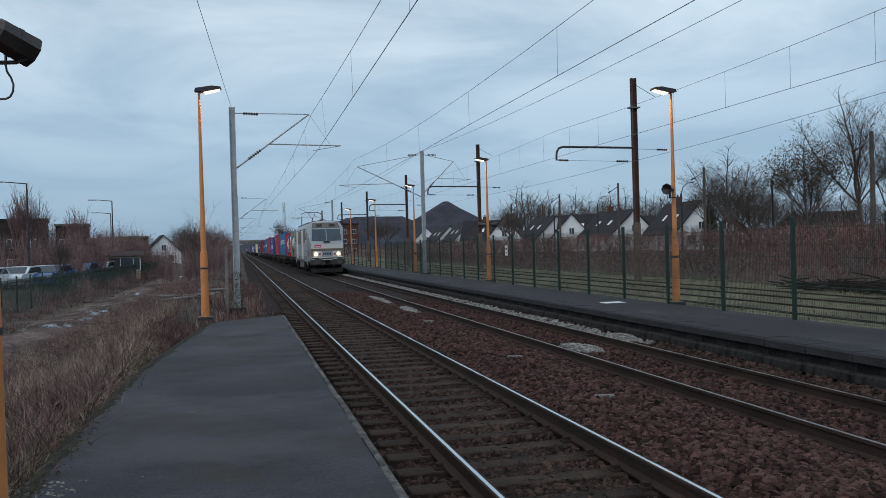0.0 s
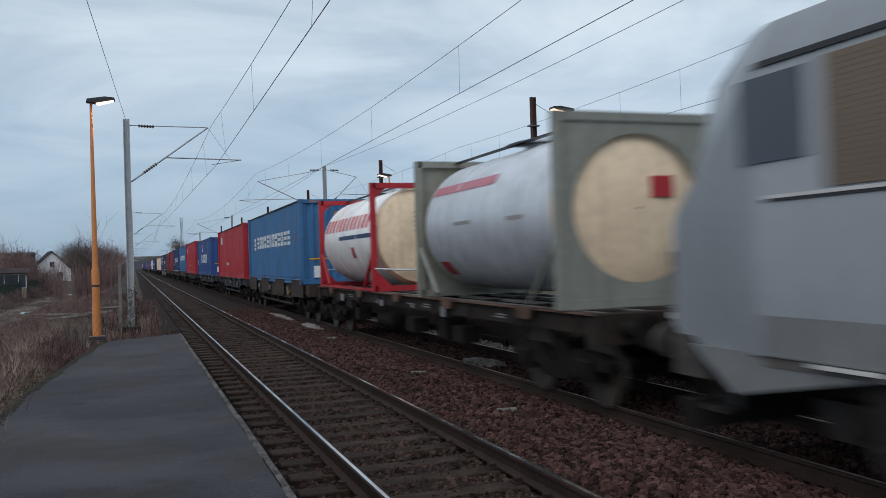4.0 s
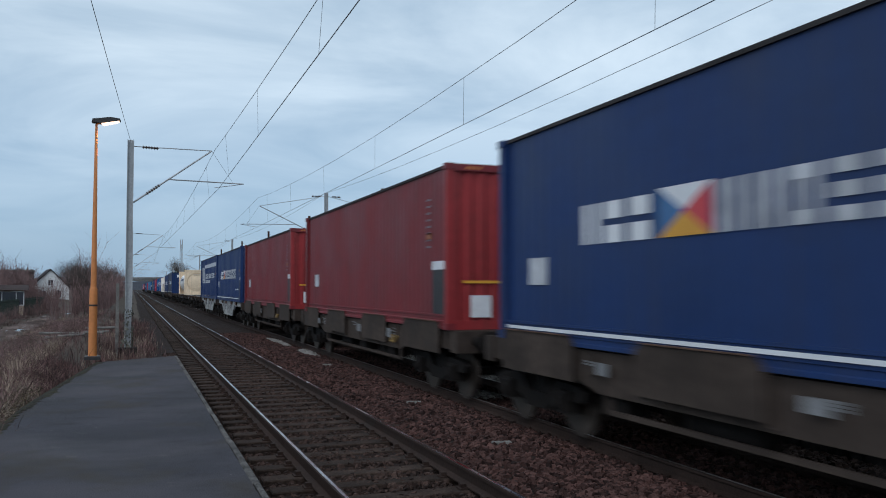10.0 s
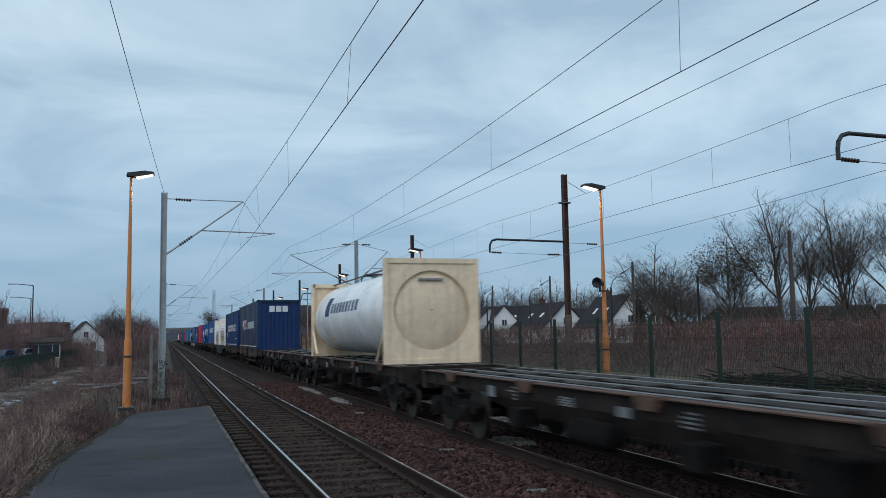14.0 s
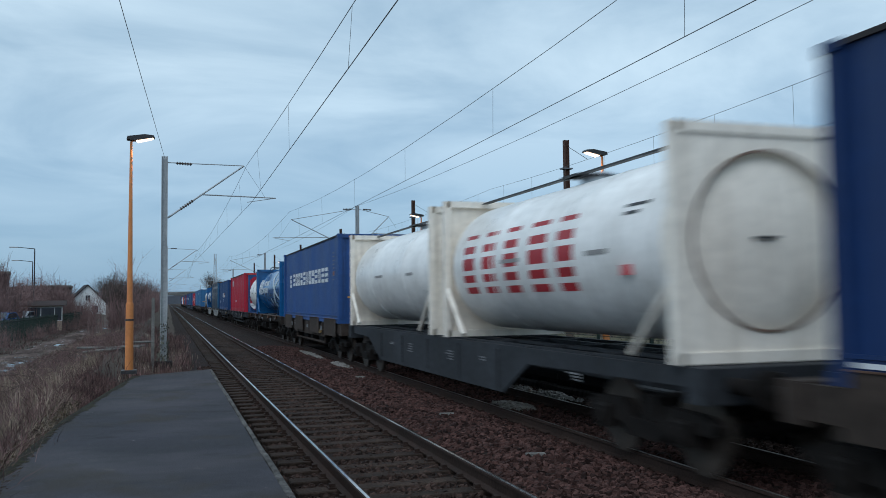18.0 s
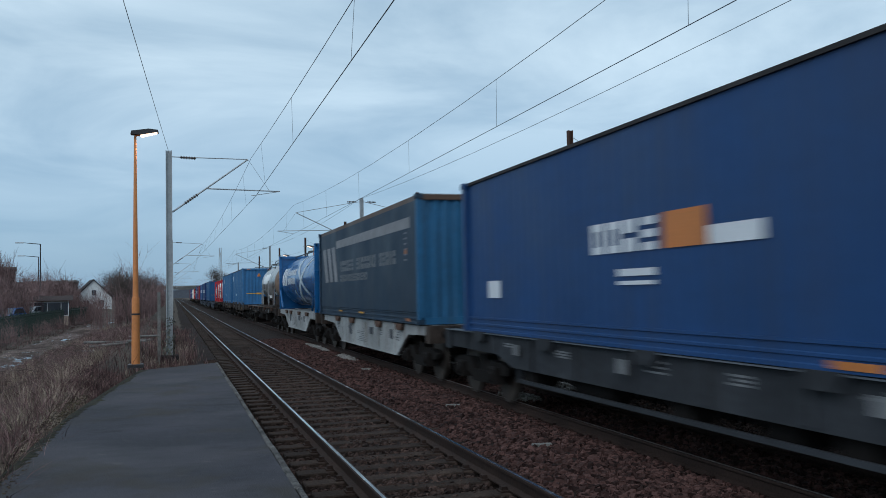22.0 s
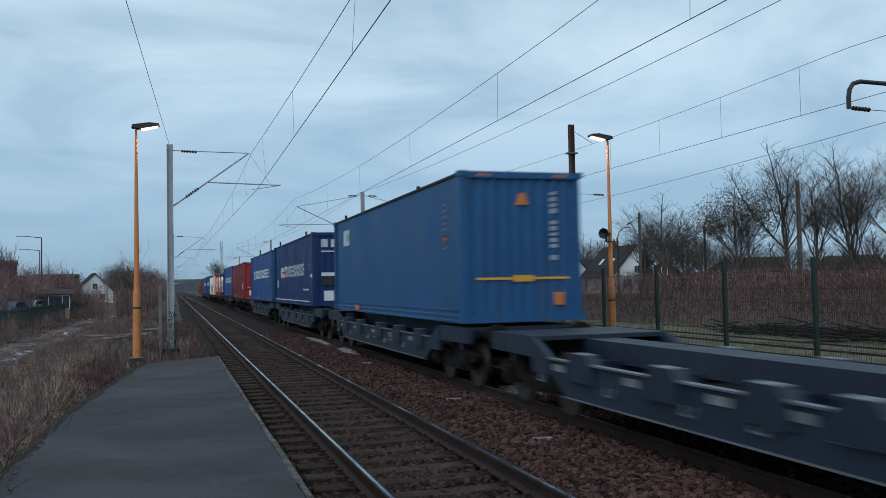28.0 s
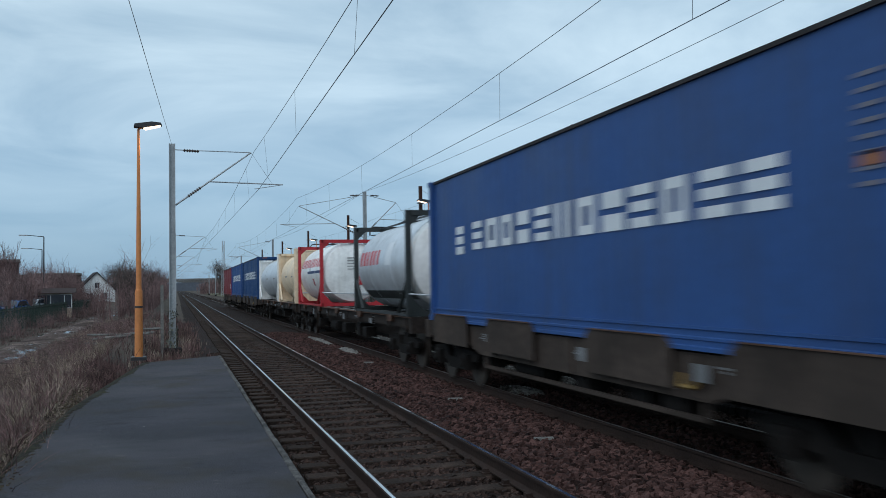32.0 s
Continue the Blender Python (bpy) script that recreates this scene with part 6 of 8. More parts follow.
def logo_small(t, L, z0, z1, xs):
    part("emblem", Mesh().box(xs - 0.004, xs, 11.5, 12.4, z0 + 2.05, z0 + 2.5), mat_pale, t, "small pale emblem near the top corner")
    pieces("orange_mark", Mesh().box(xs - 0.004, xs, 0.55, 0.85, z0 + 1.62, z0 + 1.75).box(xs - 0.004, xs, 0.5, 0.8, z0 + 0.75, z0 + 0.95), P_DULLORANGE, t)
    pieces("number_bar", Mesh().box(xs - 0.004, xs, L - 5.6, L - 4.6, z0 + 0.72, z0 + 0.88), mat_pale, t)


mat_pale = mat("pale printed patch", (0.50, 0.55, 0.58), 0.6, var=0.08)


def logo_orange(t, L, z0, z1, xs):
    pieces("letter_block", letters_row(8.55, 1.7, z0 + 1.20, 0.40, 4, xs), P_LETTER, t, "plain white letter-high block")
    part("emblem", Mesh().box(xs - 0.004, xs, 5.95, 6.8, z0 + 1.20, z0 + 1.62), P_ORANGE, t, "orange emblem")
    pieces("number_bar", Mesh().box(xs - 0.004, xs, 5.03, 5.92, z0 + 1.20, z0 + 1.40).box(xs - 0.004, xs, 6.98, 7.86, z0 + 0.90, z0 + 0.99).box(xs - 0.004, xs, 7.0, 7.86, z0 + 0.79, z0 + 0.84), P_LETTER, t)
    part("placard", Mesh().box(xs - 0.004, xs, 11.98, 12.55, z0 + 0.62, z0 + 0.92), P_LETTER, t)
    pieces("orange_mark", Mesh().box(xs - 0.036, xs - 0.03, 3.6, 4.2, z0 + 0.03, z0 + 0.1), P_ORANGE, t)


def logo_haulier(t, L, z0, z1, xs, strong=True):
    band, row = (mat_print, mat_print) if strong else (mat_dim, mat_dimmer)
    part("white_band", Mesh().box(xs - 0.004, xs, 0.8, L - 3.3, z0 + 2.28, z0 + 2.54), band, t, "long pale band below the roof")
    b = Mesh()
    for k in range(3):
        y = L - 0.6 - k * 0.9
        b.add([(xs - 0.004, y, z0 + 2.36), (xs - 0.004, y - 0.62, z0 + 2.36), (xs - 0.004, y - 1.15, z0 + 1.15), (xs - 0.004, y - 0.55, z0 + 1.15)], [(0, 1, 2, 3)])
    pieces("emblem", b, band, t, "pale slanting bar of an emblem")
    pieces("letter_block", letters_row(L - 4.0, 7.6, z0 + 1.47, 0.35, 20, xs, (6, 14)), row, t, "grey letter-high block")
    pieces("letter_block", letters_row(L - 4.0, 4.2, z0 + 1.14, 0.22, 15, xs), row, t)
    pieces("label_panel", Mesh().box(xs - 0.040, xs - 0.034, 9.3, 9.75, z0 + 0.15, z0 + 0.20).box(xs - 0.040, xs - 0.034, 5.9, 6.6, z0 + 0.15, z0 + 0.20), P_YELLOW, t, "thin yellow label strip on the lower rail")


def logo_curtain(t, L, z0, z1, xs):
    logo_haulier(t, L, z0, z1, xs, False)


mat_dim = mat("washed out curtain print", (0.20, 0.20, 0.21), 0.6, var=0.2, fine=5)
mat_dimmer = mat("faded curtain lettering", (0.12, 0.13, 0.14), 0.6, var=0.2, fine=5)


def logo_codes(t, L, z0, z1, xs):
    b = Mesh()
    for k in range(11):
        b.box(xs - 0.004, xs, L - 1.1, L - 0.85, z1 - 0.45 - k * 0.14, z1 - 0.36 - k * 0.14)
    tagged(part("code_bars", b, P_LETTER, t), kind="stuff")
    part("placard", Mesh().box(xs - 0.004, xs, 1.55, 2.2, z0 + 0.75, z0 + 1.2), P_LETTER, t)
    part("locker", Mesh().box(xs - 0.006, xs + 0.001, 0.3, 1.0, z0 + 0.25, z0 + 1.2), M_DARK, t, "dark document recess with a white plate")
    part("placard", Mesh().box(xs - 0.010, xs - 0.006, 0.3, 1.0, z0 + 1.1, z0 + 1.26), P_LETTER, t)


def logo_plate(t, L, z0, z1, xs):
    part("placard", Mesh().box(xs - 0.004, xs, L - 1.7, L - 1.15, z0 + 0.8, z0 + 1.17), mat_print, t)
    part("locker", Mesh().box(xs - 0.006, xs + 0.001, 0.3, 1.0, z0 + 0.25, z0 + 1.2), M_DARK, t, "dark document recess with a white plate")
    part("placard", Mesh().box(xs - 0.010, xs - 0.006, 0.3, 1.0, z0 + 1.1, z0 + 1.26), P_LETTER, t)


# ---------------------------------------------------------------- tank containers
def tank(s, L, frame_m, shell_m, end_m, label, style="open", deco=None, H=2.6, walkway=True, base=None):
    t = thing("tank_container", label, "tank container", group="tank containers of the train")
    on_train(t, s)
    z0 = (base if base is not None else DECK)
    z1 = z0 + H
    W, R = 1.24, (1.165 if style == "bare" else 1.215)
    cz = z0 + H * 0.5 + 0.02
    y0, y1 = (0.08, L - 0.08) if style == "plate" else ((0.0, L) if style == "open" else (0.22, L - 0.22))
    part("barrel", Mesh().lathe(0, [(y0 + 0.30, R), (y0 + 0.34, R + 0.008), (L * 0.5, R + 0.008), (y1 - 0.34, R + 0.008), (y1 - 0.30, R)], 44, 0, cz), shell_m, t)
    dome = Mesh().lathe(0, [(y0 - 0.06, 0.02), (y0 - 0.055, 0.35), (y0 - 0.03, 0.65), (y0 + 0.02, 0.92), (y0 + 0.10, R - 0.08), (y0 + 0.30, R - 0.004)], 40, 0, cz)
    part("front_dome", dome, end_m, t)
    part("rear_dome", Mesh().lathe(0, [(y1 - 0.30, R - 0.004), (y1 - 0.10, R - 0.08), (y1 - 0.02, 0.92), (y1 + 0.05, 0.4), (y1 + 0.06, 0.02)], 40, 0, cz), end_m, t)
    if style != "bare":
        for y, tag in ((0.0, "front"), (L - 0.12, "rear")):
            f = Mesh()
            for sx in (-1, 1):
                f.box(sx * W - 0.065, sx * W + 0.065, y, y + 0.12, z0, z1)
            f.box(-W, W, y, y + 0.12, z1 - 0.13, z1).box(-W, W, y, y + 0.12, z0, z0 + 0.13)
            fr = part("end_frame", f, frame_m, t)
            if style == "plate":
                n = 40
                yy = y + (0.03 if tag == "front" else 0.09)
                ring, outer = [], []
                for i in range(n):
                    a = 2 * math.pi * i / n
                    dx, dz = math.sin(a), math.cos(a)
                    ring.append((1.04 * dx, yy, cz + 1.04 * dz))
                    k = min((W - 0.02) / max(abs(dx), 1e-6), ((z1 - cz - 0.02) if dz > 0 else (cz - z0 - 0.02)) / max(abs(dz), 1e-6))
                    outer.append((dx * k, yy, cz + dz * k))
                part("end_plate", Mesh().add(ring + outer + [(p[0], p[1] + 0.02, p[2]) for p in ring + outer], [(i, (i + 1) % n, n + (i + 1) % n, n + i) for i in range(n)] + [(2 * n + i, 3 * n + i, 3 * n + (i + 1) % n, 2 * n + (i + 1) % n) for i in range(n)]), frame_m, fr)
            else:
                g = Mesh()
                for sx in (-1, 1):
                    g.prism([(sx * W, z0 + 0.1), (sx * W, z0 + 0.55), (sx * 0.8, z0 + 0.1)], y + 0.02, y + 0.08, "y")
                    g.prism([(sx * W, z1 - 0.1), (sx * W, z1 - 0.42), (sx * 0.9, z1 - 0.1)], y + 0.02, y + 0.08, "y")
                part("dome_rail", Mesh().tube((-W, y + 0.06, z0 + 0.5), (W, y + 0.06, z0 + 0.5), 0.025, 0.025, 8) if tag == "rear" else Mesh().chain([(-W, -0.0, z0 + 0.55), (-0.6, -0.10, z0 + 0.5), (0.6, -0.10, z0 + 0.5), (W, 0.0, z0 + 0.55)], 0.022, 8), P_STEEL, fr, "pale rail across the tank end")
                pieces("gusset", g, frame_m, fr)
        for sx in (-1, 1):
            if L < 8 and style == "open":
                part("bottom_rail", Mesh().box(sx * W - 0.05, sx * W + 0.05, 0.1, L - 0.1, z0 + 0.01, z0 + 0.07), frame_m, t)
            sd = Mesh()
            for e, d in ((0.1, 1), (L - 0.1, -1)):
                sd.tube((sx * W, e, z0 + 0.95), (sx * W, e + d * 0.95, z0 + 0.08), 0.05, 0.05, 6)
            pieces("side_brace", sd, frame_m, t)
    else:
        for y in (0.6, L - 0.9):
            part("saddle", Mesh().box(-1.1, 1.1, y, y + 0.35, z0, cz - 0.75), frame_m, t)
        for sx in (-1, 1):
            part("bottom_rail", Mesh().box(sx * 1.15 - 0.05, sx * 1.15 + 0.05, 0.2, L - 0.2, z0 + 0.01, z0 + 0.14), frame_m, t)
    for y in (L * 0.3, L * 0.7):
        part("cladding_strap", Mesh().lathe(0, [(y, R + 0.009), (y, R + 0.016), (y + 0.06, R + 0.016), (y + 0.06, R + 0.009)], 44, 0, cz), shell_m, t)
    if walkway:
        w = Mesh()
        for x in (-0.42, 0.42):
            w.box(x - 0.05, x + 0.05, 0.1, L - 0.1, z1 - 0.055, z1 - 0.03)
        w.box(-0.5, 0.5, L * 0.5 - 0.3, L * 0.5 + 0.3, z1 - 0.055, z1 - 0.02)
        pieces("walkway", w, M_DARK if style != "bare" else frame_m, t)
        part("manhole", Mesh().tube((0, L * 0.5, cz + R - 0.02), (0, L * 0.5, cz + R + 0.16), 0.26, 0.26, 16), P_STEEL, t)
    if deco:
        deco(t, L, cz, R, z0)
    return t


def wrap(L, cz, R, y0, y1, a0, a1, n=8):
    """A patch bent round the barrel's near side; angles in degrees up from its belly line."""
    b = Mesh()
    v = []
    for i in range(n + 1):
        a = radians(a0 + (a1 - a0) * i / n)
        for y in (y0, y1):
            v.append((-(R + 0.013) * math.cos(a), y, cz + (R + 0.013) * math.sin(a)))
    return b.add(v, [(2 * i, 2 * i + 1, 2 * i + 3, 2 * i + 2) for i in range(n)])


def wrap_letters(L, cz, R, y_end, width, a0, a1, n, seed=1):
    b = Mesh()
    r = random.Random(seed)
    st = width / n
    for k in range(n):
        y1 = y_end - k * st
        w = st * r.uniform(0.52, 0.66)
        q = wrap(L, cz, R, y1 - w, y1, a0, a1, 4)
        b.add(q.v, q.f)
    return b


def deco_red(t, L, cz, R, z0, lift=0.0):
    pieces("letter_block", wrap_letters(L, cz, R, L - 0.5, L - 1.1, 12 + lift, 30 + lift, 12, 3), P_LETTERRED, t, "red letter-high block")
    part("dark_band", wrap(L, cz, R, 0.4, L * (0.62 if not lift else 0.95), 0 + lift, 5 + lift), P_NAVY, t, "dark band below the lettering")
    part("hazard_label", wrap(L, cz, R, L * 0.36, L * 0.36 + 0.3, -24, -10), P_RED, t)
    b = Mesh()
    for k in range(5):
        b.box(-0.25, 0.2 - 0.08 * (k % 3), -0.078, 0.10, cz + 0.55 - k * 0.11, cz + 0.58 - k * 0.11)
    tagged(part("data_bars", b, mat_soft2, t), kind="stuff")
    part("hazard_label", Mesh().box(0.22, 0.56, -0.082, 0.10, cz - 0.5, cz - 0.16), P_RED, t, "red hazard placard on the tank end")


def deco_red_low(t, L, cz, R, z0):
    deco_red(t, L, cz, R, z0, -7.0)


mat_soft2 = mat("grey printed text", (0.30, 0.29, 0.28), 0.7, var=0.1)


def deco_plain(t, L, cz, R, z0):
    pieces("number_bar", wrap(L, cz, R, L * 0.55, L * 0.55 + 0.8, -2, 1).add(*(lambda q: (q.v, q.f))(wrap(L, cz, R, L * 0.2, L * 0.2 + 0.6, -3, 0))), mat_soft2, t)


def deco_first(t, L, cz, R, z0):
    deco_plain(t, L, cz, R, z0)
    part("pale_band", wrap(L, cz, R, L * 0.42, L - 0.5, 28, 37), mat_pink, t, "faded pink lettering band")
    part("hazard_label", Mesh().box(0.2, 0.55, 0.0, 0.12, cz + 0.15, cz + 0.45), P_RED, t, "red hazard placard on the tank end")
    part("hazard_label", wrap(L, cz, R, L - 1.1, L - 0.6, -50, -34), P_RED, t)


mat_pink = mat("faded pink lettering", (0.45, 0.16, 0.20), 0.6, var=0.15)


def deco_cream(t, L, cz, R, z0):
    part("emblem", wrap(L, cz, R, L - 3.3, L - 2.5, 2, 34), P_NAVY, t, "dark blue block emblem")
    pieces("letter_block", wrap_letters(L, cz, R, L - 3.6, 4.4, 6, 22, 9, 5), P_NAVY, t, "blue letter-high block")
    b = Mesh()
    for k in range(7):
        b.box(-0.35 + k * 0.1, -0.28 + k * 0.1, 0.0, 0.118, cz + 0.78, cz + 0.84)
    pieces("number_bar", b, mat_soft2, t)


def deco_bigred(t, L, cz, R, z0):
    part("seam_ring", Mesh().lathe(0, [(0.012, 1.03), (0.008, 1.035), (0.008, 1.06), (0.012, 1.065)], 44, 0, cz), P_TANKBROWN, t, "grimy brown welded ring round the tank end")
    part("handle_bar", Mesh().box(-0.22, 0.10, -0.02, 0.004, cz + 0.02, cz + 0.05), M_DARK, t)
    part("hazard_mark", Mesh().box(-R - 0.012, -R + 0.05, 1.10, 1.28, cz - 0.36, cz - 0.23), P_LETTERRED, t, "small red warning mark")
    for k, (a, b) in enumerate(((0.75, 1.3), (0.95, 1.3))):
        part("number_bar", wrap(L, cz, R, a, b, 24 - 5 * k, 26 - 5 * k, 2), M_DARK, t)
    pieces("letter_block", wrap_letters(L, cz, R, L - 1.0, L * 0.62, -26, 27, 5, 9), P_RED, t, "huge red letter-high block")
    deco_plain(t, L, cz, R, z0)


def stroke(t, R, cz, path, half):
    """A pale stroke round the barrel through (y, angle) stations."""
    v = []
    n = len(path) - 1
    for i in range(n + 1):
        y, a = path[i]
        y2, a2 = path[min(n, i + 1)]
        y1, a1 = path[max(0, i - 1)]
        ty, ta = y2 - y1, radians(a2 - a1) * R
        q = math.hypot(ty, ta)
        for d in (-half, half):
            aa = radians(a) + d * ty / q / R
            v.append((-(R + 0.022) * math.cos(aa), y - d * ta / q, cz + (R + 0.022) * math.sin(aa)))
    part("white_stroke", Mesh().add(v, [(2 * i, 2 * i + 1, 2 * i + 3, 2 * i + 2) for i in range(n)]), mat_pale, t, "long pale stroke crossing the barrel")


def cross_at(y):
    def deco(t, L, cz, R, z0):
        stroke(t, R, cz, [(y + 1.95 - 4.2 * i / 16, -57 + 120 * i / 16) for i in range(17)], 0.12)
        stroke(t, R, cz, [(y + 1.9 * math.sin(math.pi * 0.5 * (i / 8 - 1)) * -1 if i < 8 else y - 1.5 * (i / 8 - 1), 66 - 66 * (i / 8) if i < 8 else -32 * (i / 8 - 1)) for i in range(17)], 0.12)
        pieces("letter_block", wrap_letters(L, cz, R, L - 0.8, 2.0, -10, 32, 3, 2), P_LETTER, t, "plain white letter-high block")
        pieces("letter_block", wrap_letters(L, cz, R, L - 2.9, 2.7, 12, 25, 8, 4), P_LETTER, t)
        pieces("letter_block", wrap_letters(L, cz, R, L - 2.9, 2.6, -8, 6, 8, 6), P_LETTER, t)
        pieces("placard", wrap(L, cz, R, y + 2.3, y + 2.6, -36, -22), mat_pale, t)
    return deco


def deco_dark_end(t, L, cz, R, z0):
    pieces("letter_block", wrap_letters(L, cz, R, L - 0.35, 0.5, -25, 32, 1, 3), P_NAVY, t, "dark upright lettering band")
    deco_plain(t, L, cz, R, z0)


def deco_black(t, L, cz, R, z0):
    pieces("letter_block", wrap_letters(L, cz, R, L - 0.6, 2.6, 2, 22, 6, 8), P_LETTERRED, t, "red letter-high block")
    part("emblem", wrap(L, cz, R, L * 0.30, L * 0.30 + 0.7, 0, 30), P_LETTER, t)
    part("dark_band", wrap(L, cz, R, 0.5, L - 0.5, -48, -34), P_FRAMEBLACK, t)
    part("hazard_label", Mesh().box(-0.6, -0.25, -0.082, 0.10, cz - 0.3, cz + 0.05), P_RED, t, "red hazard diamond on the tank end")


def deco_silver(t, L, cz, R, z0):
    part("pale_panel", wrap(L, cz, R, L * 0.42, L * 0.80, 2, 30), P_WHITE, t, "pale lettering panel along the barrel")
    for yy in (1.6, L * 0.5, L - 1.4):
        part("roof_bracket", Mesh().chain([(-0.75, yy, cz + R - 0.28), (-0.6, yy, cz + R + 0.10), (0.0, yy + 0.1, cz + R + 0.16), (0.6, yy, cz + R + 0.10)], 0.03, 6), M_DARK, t)
    part("manhole", Mesh().tube((0, L * 0.45, cz + R - 0.05), (0, L * 0.45, cz + R + 0.14), 0.27, 0.25, 16), M_DARK, t)
    for y0, y1 in ((0.5, 1.5), (L - 1.5, L - 0.5)):
        part("saddle_plate", Mesh().prism([(y0, z0), (y1, z0), (y1 - 0.15, cz - 0.35), (y0 + 0.15, cz - 0.35)], -1.20, -1.15, "x"), P_SILVER, t, "grimy steel saddle plate")
    part("side_board", Mesh().box(-1.235, -1.205, 1.7, 2.6, z0 + 0.55, z0 + 0.72), P_WHITE, t, "small white board on the frame")
    part("ladder", Mesh().box(-1.2, -1.16, L * 0.42, L * 0.42 + 0.06, z0 + 0.1, cz + 0.2).box(-1.2, -1.16, L * 0.42 + 0.4, L * 0.42 + 0.46, z0 + 0.1, cz + 0.2), P_SILVER, t)
    part("roof_rail", Mesh().chain([(-0.5, 0.9, cz + R + 0.16), (-0.55, 1.3, cz + R + 0.05), (-0.58, L - 1.0, cz + R + 0.02), (-0.62, L - 0.35, cz + R - 0.05), (-0.78, L - 0.15, cz + R - 0.32)], 0.024, 6), M_DARK, t)
    part("end_panel", Mesh().prism([(-1.16, z0 + 0.02), (1.16, z0 + 0.02), (1.10, cz - 0.78), (0.75, cz - 0.86), (-0.75, cz - 0.86), (-1.10, cz - 0.78)], 0.12, 0.3, "y").box(-1.18, 1.18, 0.06, 0.12, z0 + 0.16, z0 + 0.22), P_WAGON, t, "brown stained lower end panel")
    part("valve_box", Mesh().box(-1.15, -0.8, 0.9, 1.5, z0 + 0.15, z0 + 0.75), P_SILVER, t)


# ---------------------------------------------------------------- locomotive
def locomotive(s):
    t = thing("locomotive", "silver grey electric locomotive with lit headlights and bronze louvres", "locomotive")
    on_train(t, s)
    L = 16.6
    W = 1.46
    def ring(y):
        return [(-W, y, 1.06), (-W, y, 3.62), (-1.24, y, 4.02), (-0.6, y, 4.2), (0.6, y, 4.2), (1.24, y, 4.02), (W, y, 3.62), (W, y, 1.06)]
    a, b = 1.55, L - 1.55
    body = Mesh().add(ring(a) + ring(b), [(i, i + 1, 8 + i + 1, 8 + i) for i in range(7)])
    part("body_shell", body, P_LOCO, t)
    part("roof_cover", Mesh().add([(-1.0, a, 4.10), (-0.6, a, 4.21), (0.6, a, 4.21), (1.0, a, 4.10), (-1.0, b, 4.10), (-0.6, b, 4.21), (0.6, b, 4.21), (1.0, b, 4.10)], [(0, 1, 5, 4), (1, 2, 6, 5), (2, 3, 7, 6)]), P_LOCOROOF, t)
    for face in (1, -1):
        def fy(y):
            return y if face > 0 else L - y
        q = [(-1.22, fy(0.25), 0.80), (1.22, fy(0.25), 0.80), (-1.26, fy(0.0), 1.25), (1.26, fy(0.0), 1.25), (-1.24, fy(0.05), 2.35), (1.24, fy(0.05), 2.35), (-1.20, fy(0.25), 2.55), (1.20, fy(0.25), 2.55),
             (-1.12, fy(0.62), 3.58), (1.12, fy(0.62), 3.58), (-0.98, fy(1.05), 4.06), (0.98, fy(1.05), 4.06)]
        r0 = [(x, fy(1.55), z) for x, _, z in ring(0)]
        v = q + r0
        k = 12
        fs = [(0, 1, 3, 2), (2, 3, 5, 4), (4, 5, 7, 6), (6, 7, 9, 8), (8, 9, 11, 10), (10, 11, k + 4, k + 3), (0, 2, k + 0), (2, 4, k + 1, k + 0), (4, 6, k + 1), (6, 8, k + 1), (8, 10, k + 2, k + 1), (10, k + 3, k + 2),
              (1, k + 7, 3), (3, k + 7, k + 6, 5), (5, k + 6, 7), (7, k + 6, 9), (9, k + 6, k + 5, 11), (11, k + 5, k + 4)]
        cab = part("cab", Mesh().add(v, fs), P_LOCO, t)
        e = -0.02 * face
        for x0, x1, x2, x3 in ((-1.17, -0.03, -1.09, -0.03), (0.03, 1.17, 0.03, 1.09)):
            rim = [(x0 - 0.03, fy(0.262), 2.585), (x1 + 0.03, fy(0.262), 2.585), (x3 + 0.03, fy(0.615), 3.565), (x2 - 0.03, fy(0.615), 3.565)]
            part("window_frame", Mesh().chain([Vector(p) + Vector((0, e, 0)) for p in rim + rim[:1]], 0.028, 6), P_LOCOWHITE, cab, "pale metal windscreen frame")
            part("wiper", Mesh().chain([(x0 * 0.5 + x1 * 0.5, fy(0.25) + 3 * e, 2.60), (x0 * 0.35 + x1 * 0.65, fy(0.42) + 3 * e, 3.1)], 0.014, 5), M_DARK, cab)
            part("windscreen", Mesh().add([(x0, fy(0.27) + e, 2.62), (x1, fy(0.27) + e, 2.62), (x3, fy(0.60) + e, 3.53), (x2, fy(0.60) + e, 3.53)], [(0, 1, 2, 3)]), P_SCREEN, cab, "dark windscreen pane, sky reflection tinted into its colour")
        part("brow", Mesh().add([(-1.11, fy(0.64) + e, 3.61), (1.11, fy(0.64) + e, 3.61), (0.98, fy(1.04) + e, 4.05), (-0.98, fy(1.04) + e, 4.05)], [(0, 1, 2, 3)]), P_LOCOROOF, cab, "sooty brow above the windscreen")
        grl = Mesh()
        for sx in (-0.5, 0.5):
            for j in range(4):
                y = 0.76 + 0.05 * j
                zz = 3.74 + 0.055 * j
                grl.box(sx - 0.22, sx + 0.22, min(fy(y) - 0.02 * face, fy(y) - 0.05 * face), max(fy(y) - 0.02 * face, fy(y) - 0.05 * face), zz, zz + 0.02)
        part("brow_grille", grl, M_DARK, cab)
        def slab(x0, x1, z0, z1, d, dep=0.03):
            lo, hi = sorted((fy(-d), fy(-d - dep)))
            return Mesh().box(x0, x1, lo, hi, z0, z1)
        part("front_band", slab(-1.22, 1.22, 2.0, 2.33, -0.04, 0.06), P_LOCOWHITE, cab, "pale upper front panel")
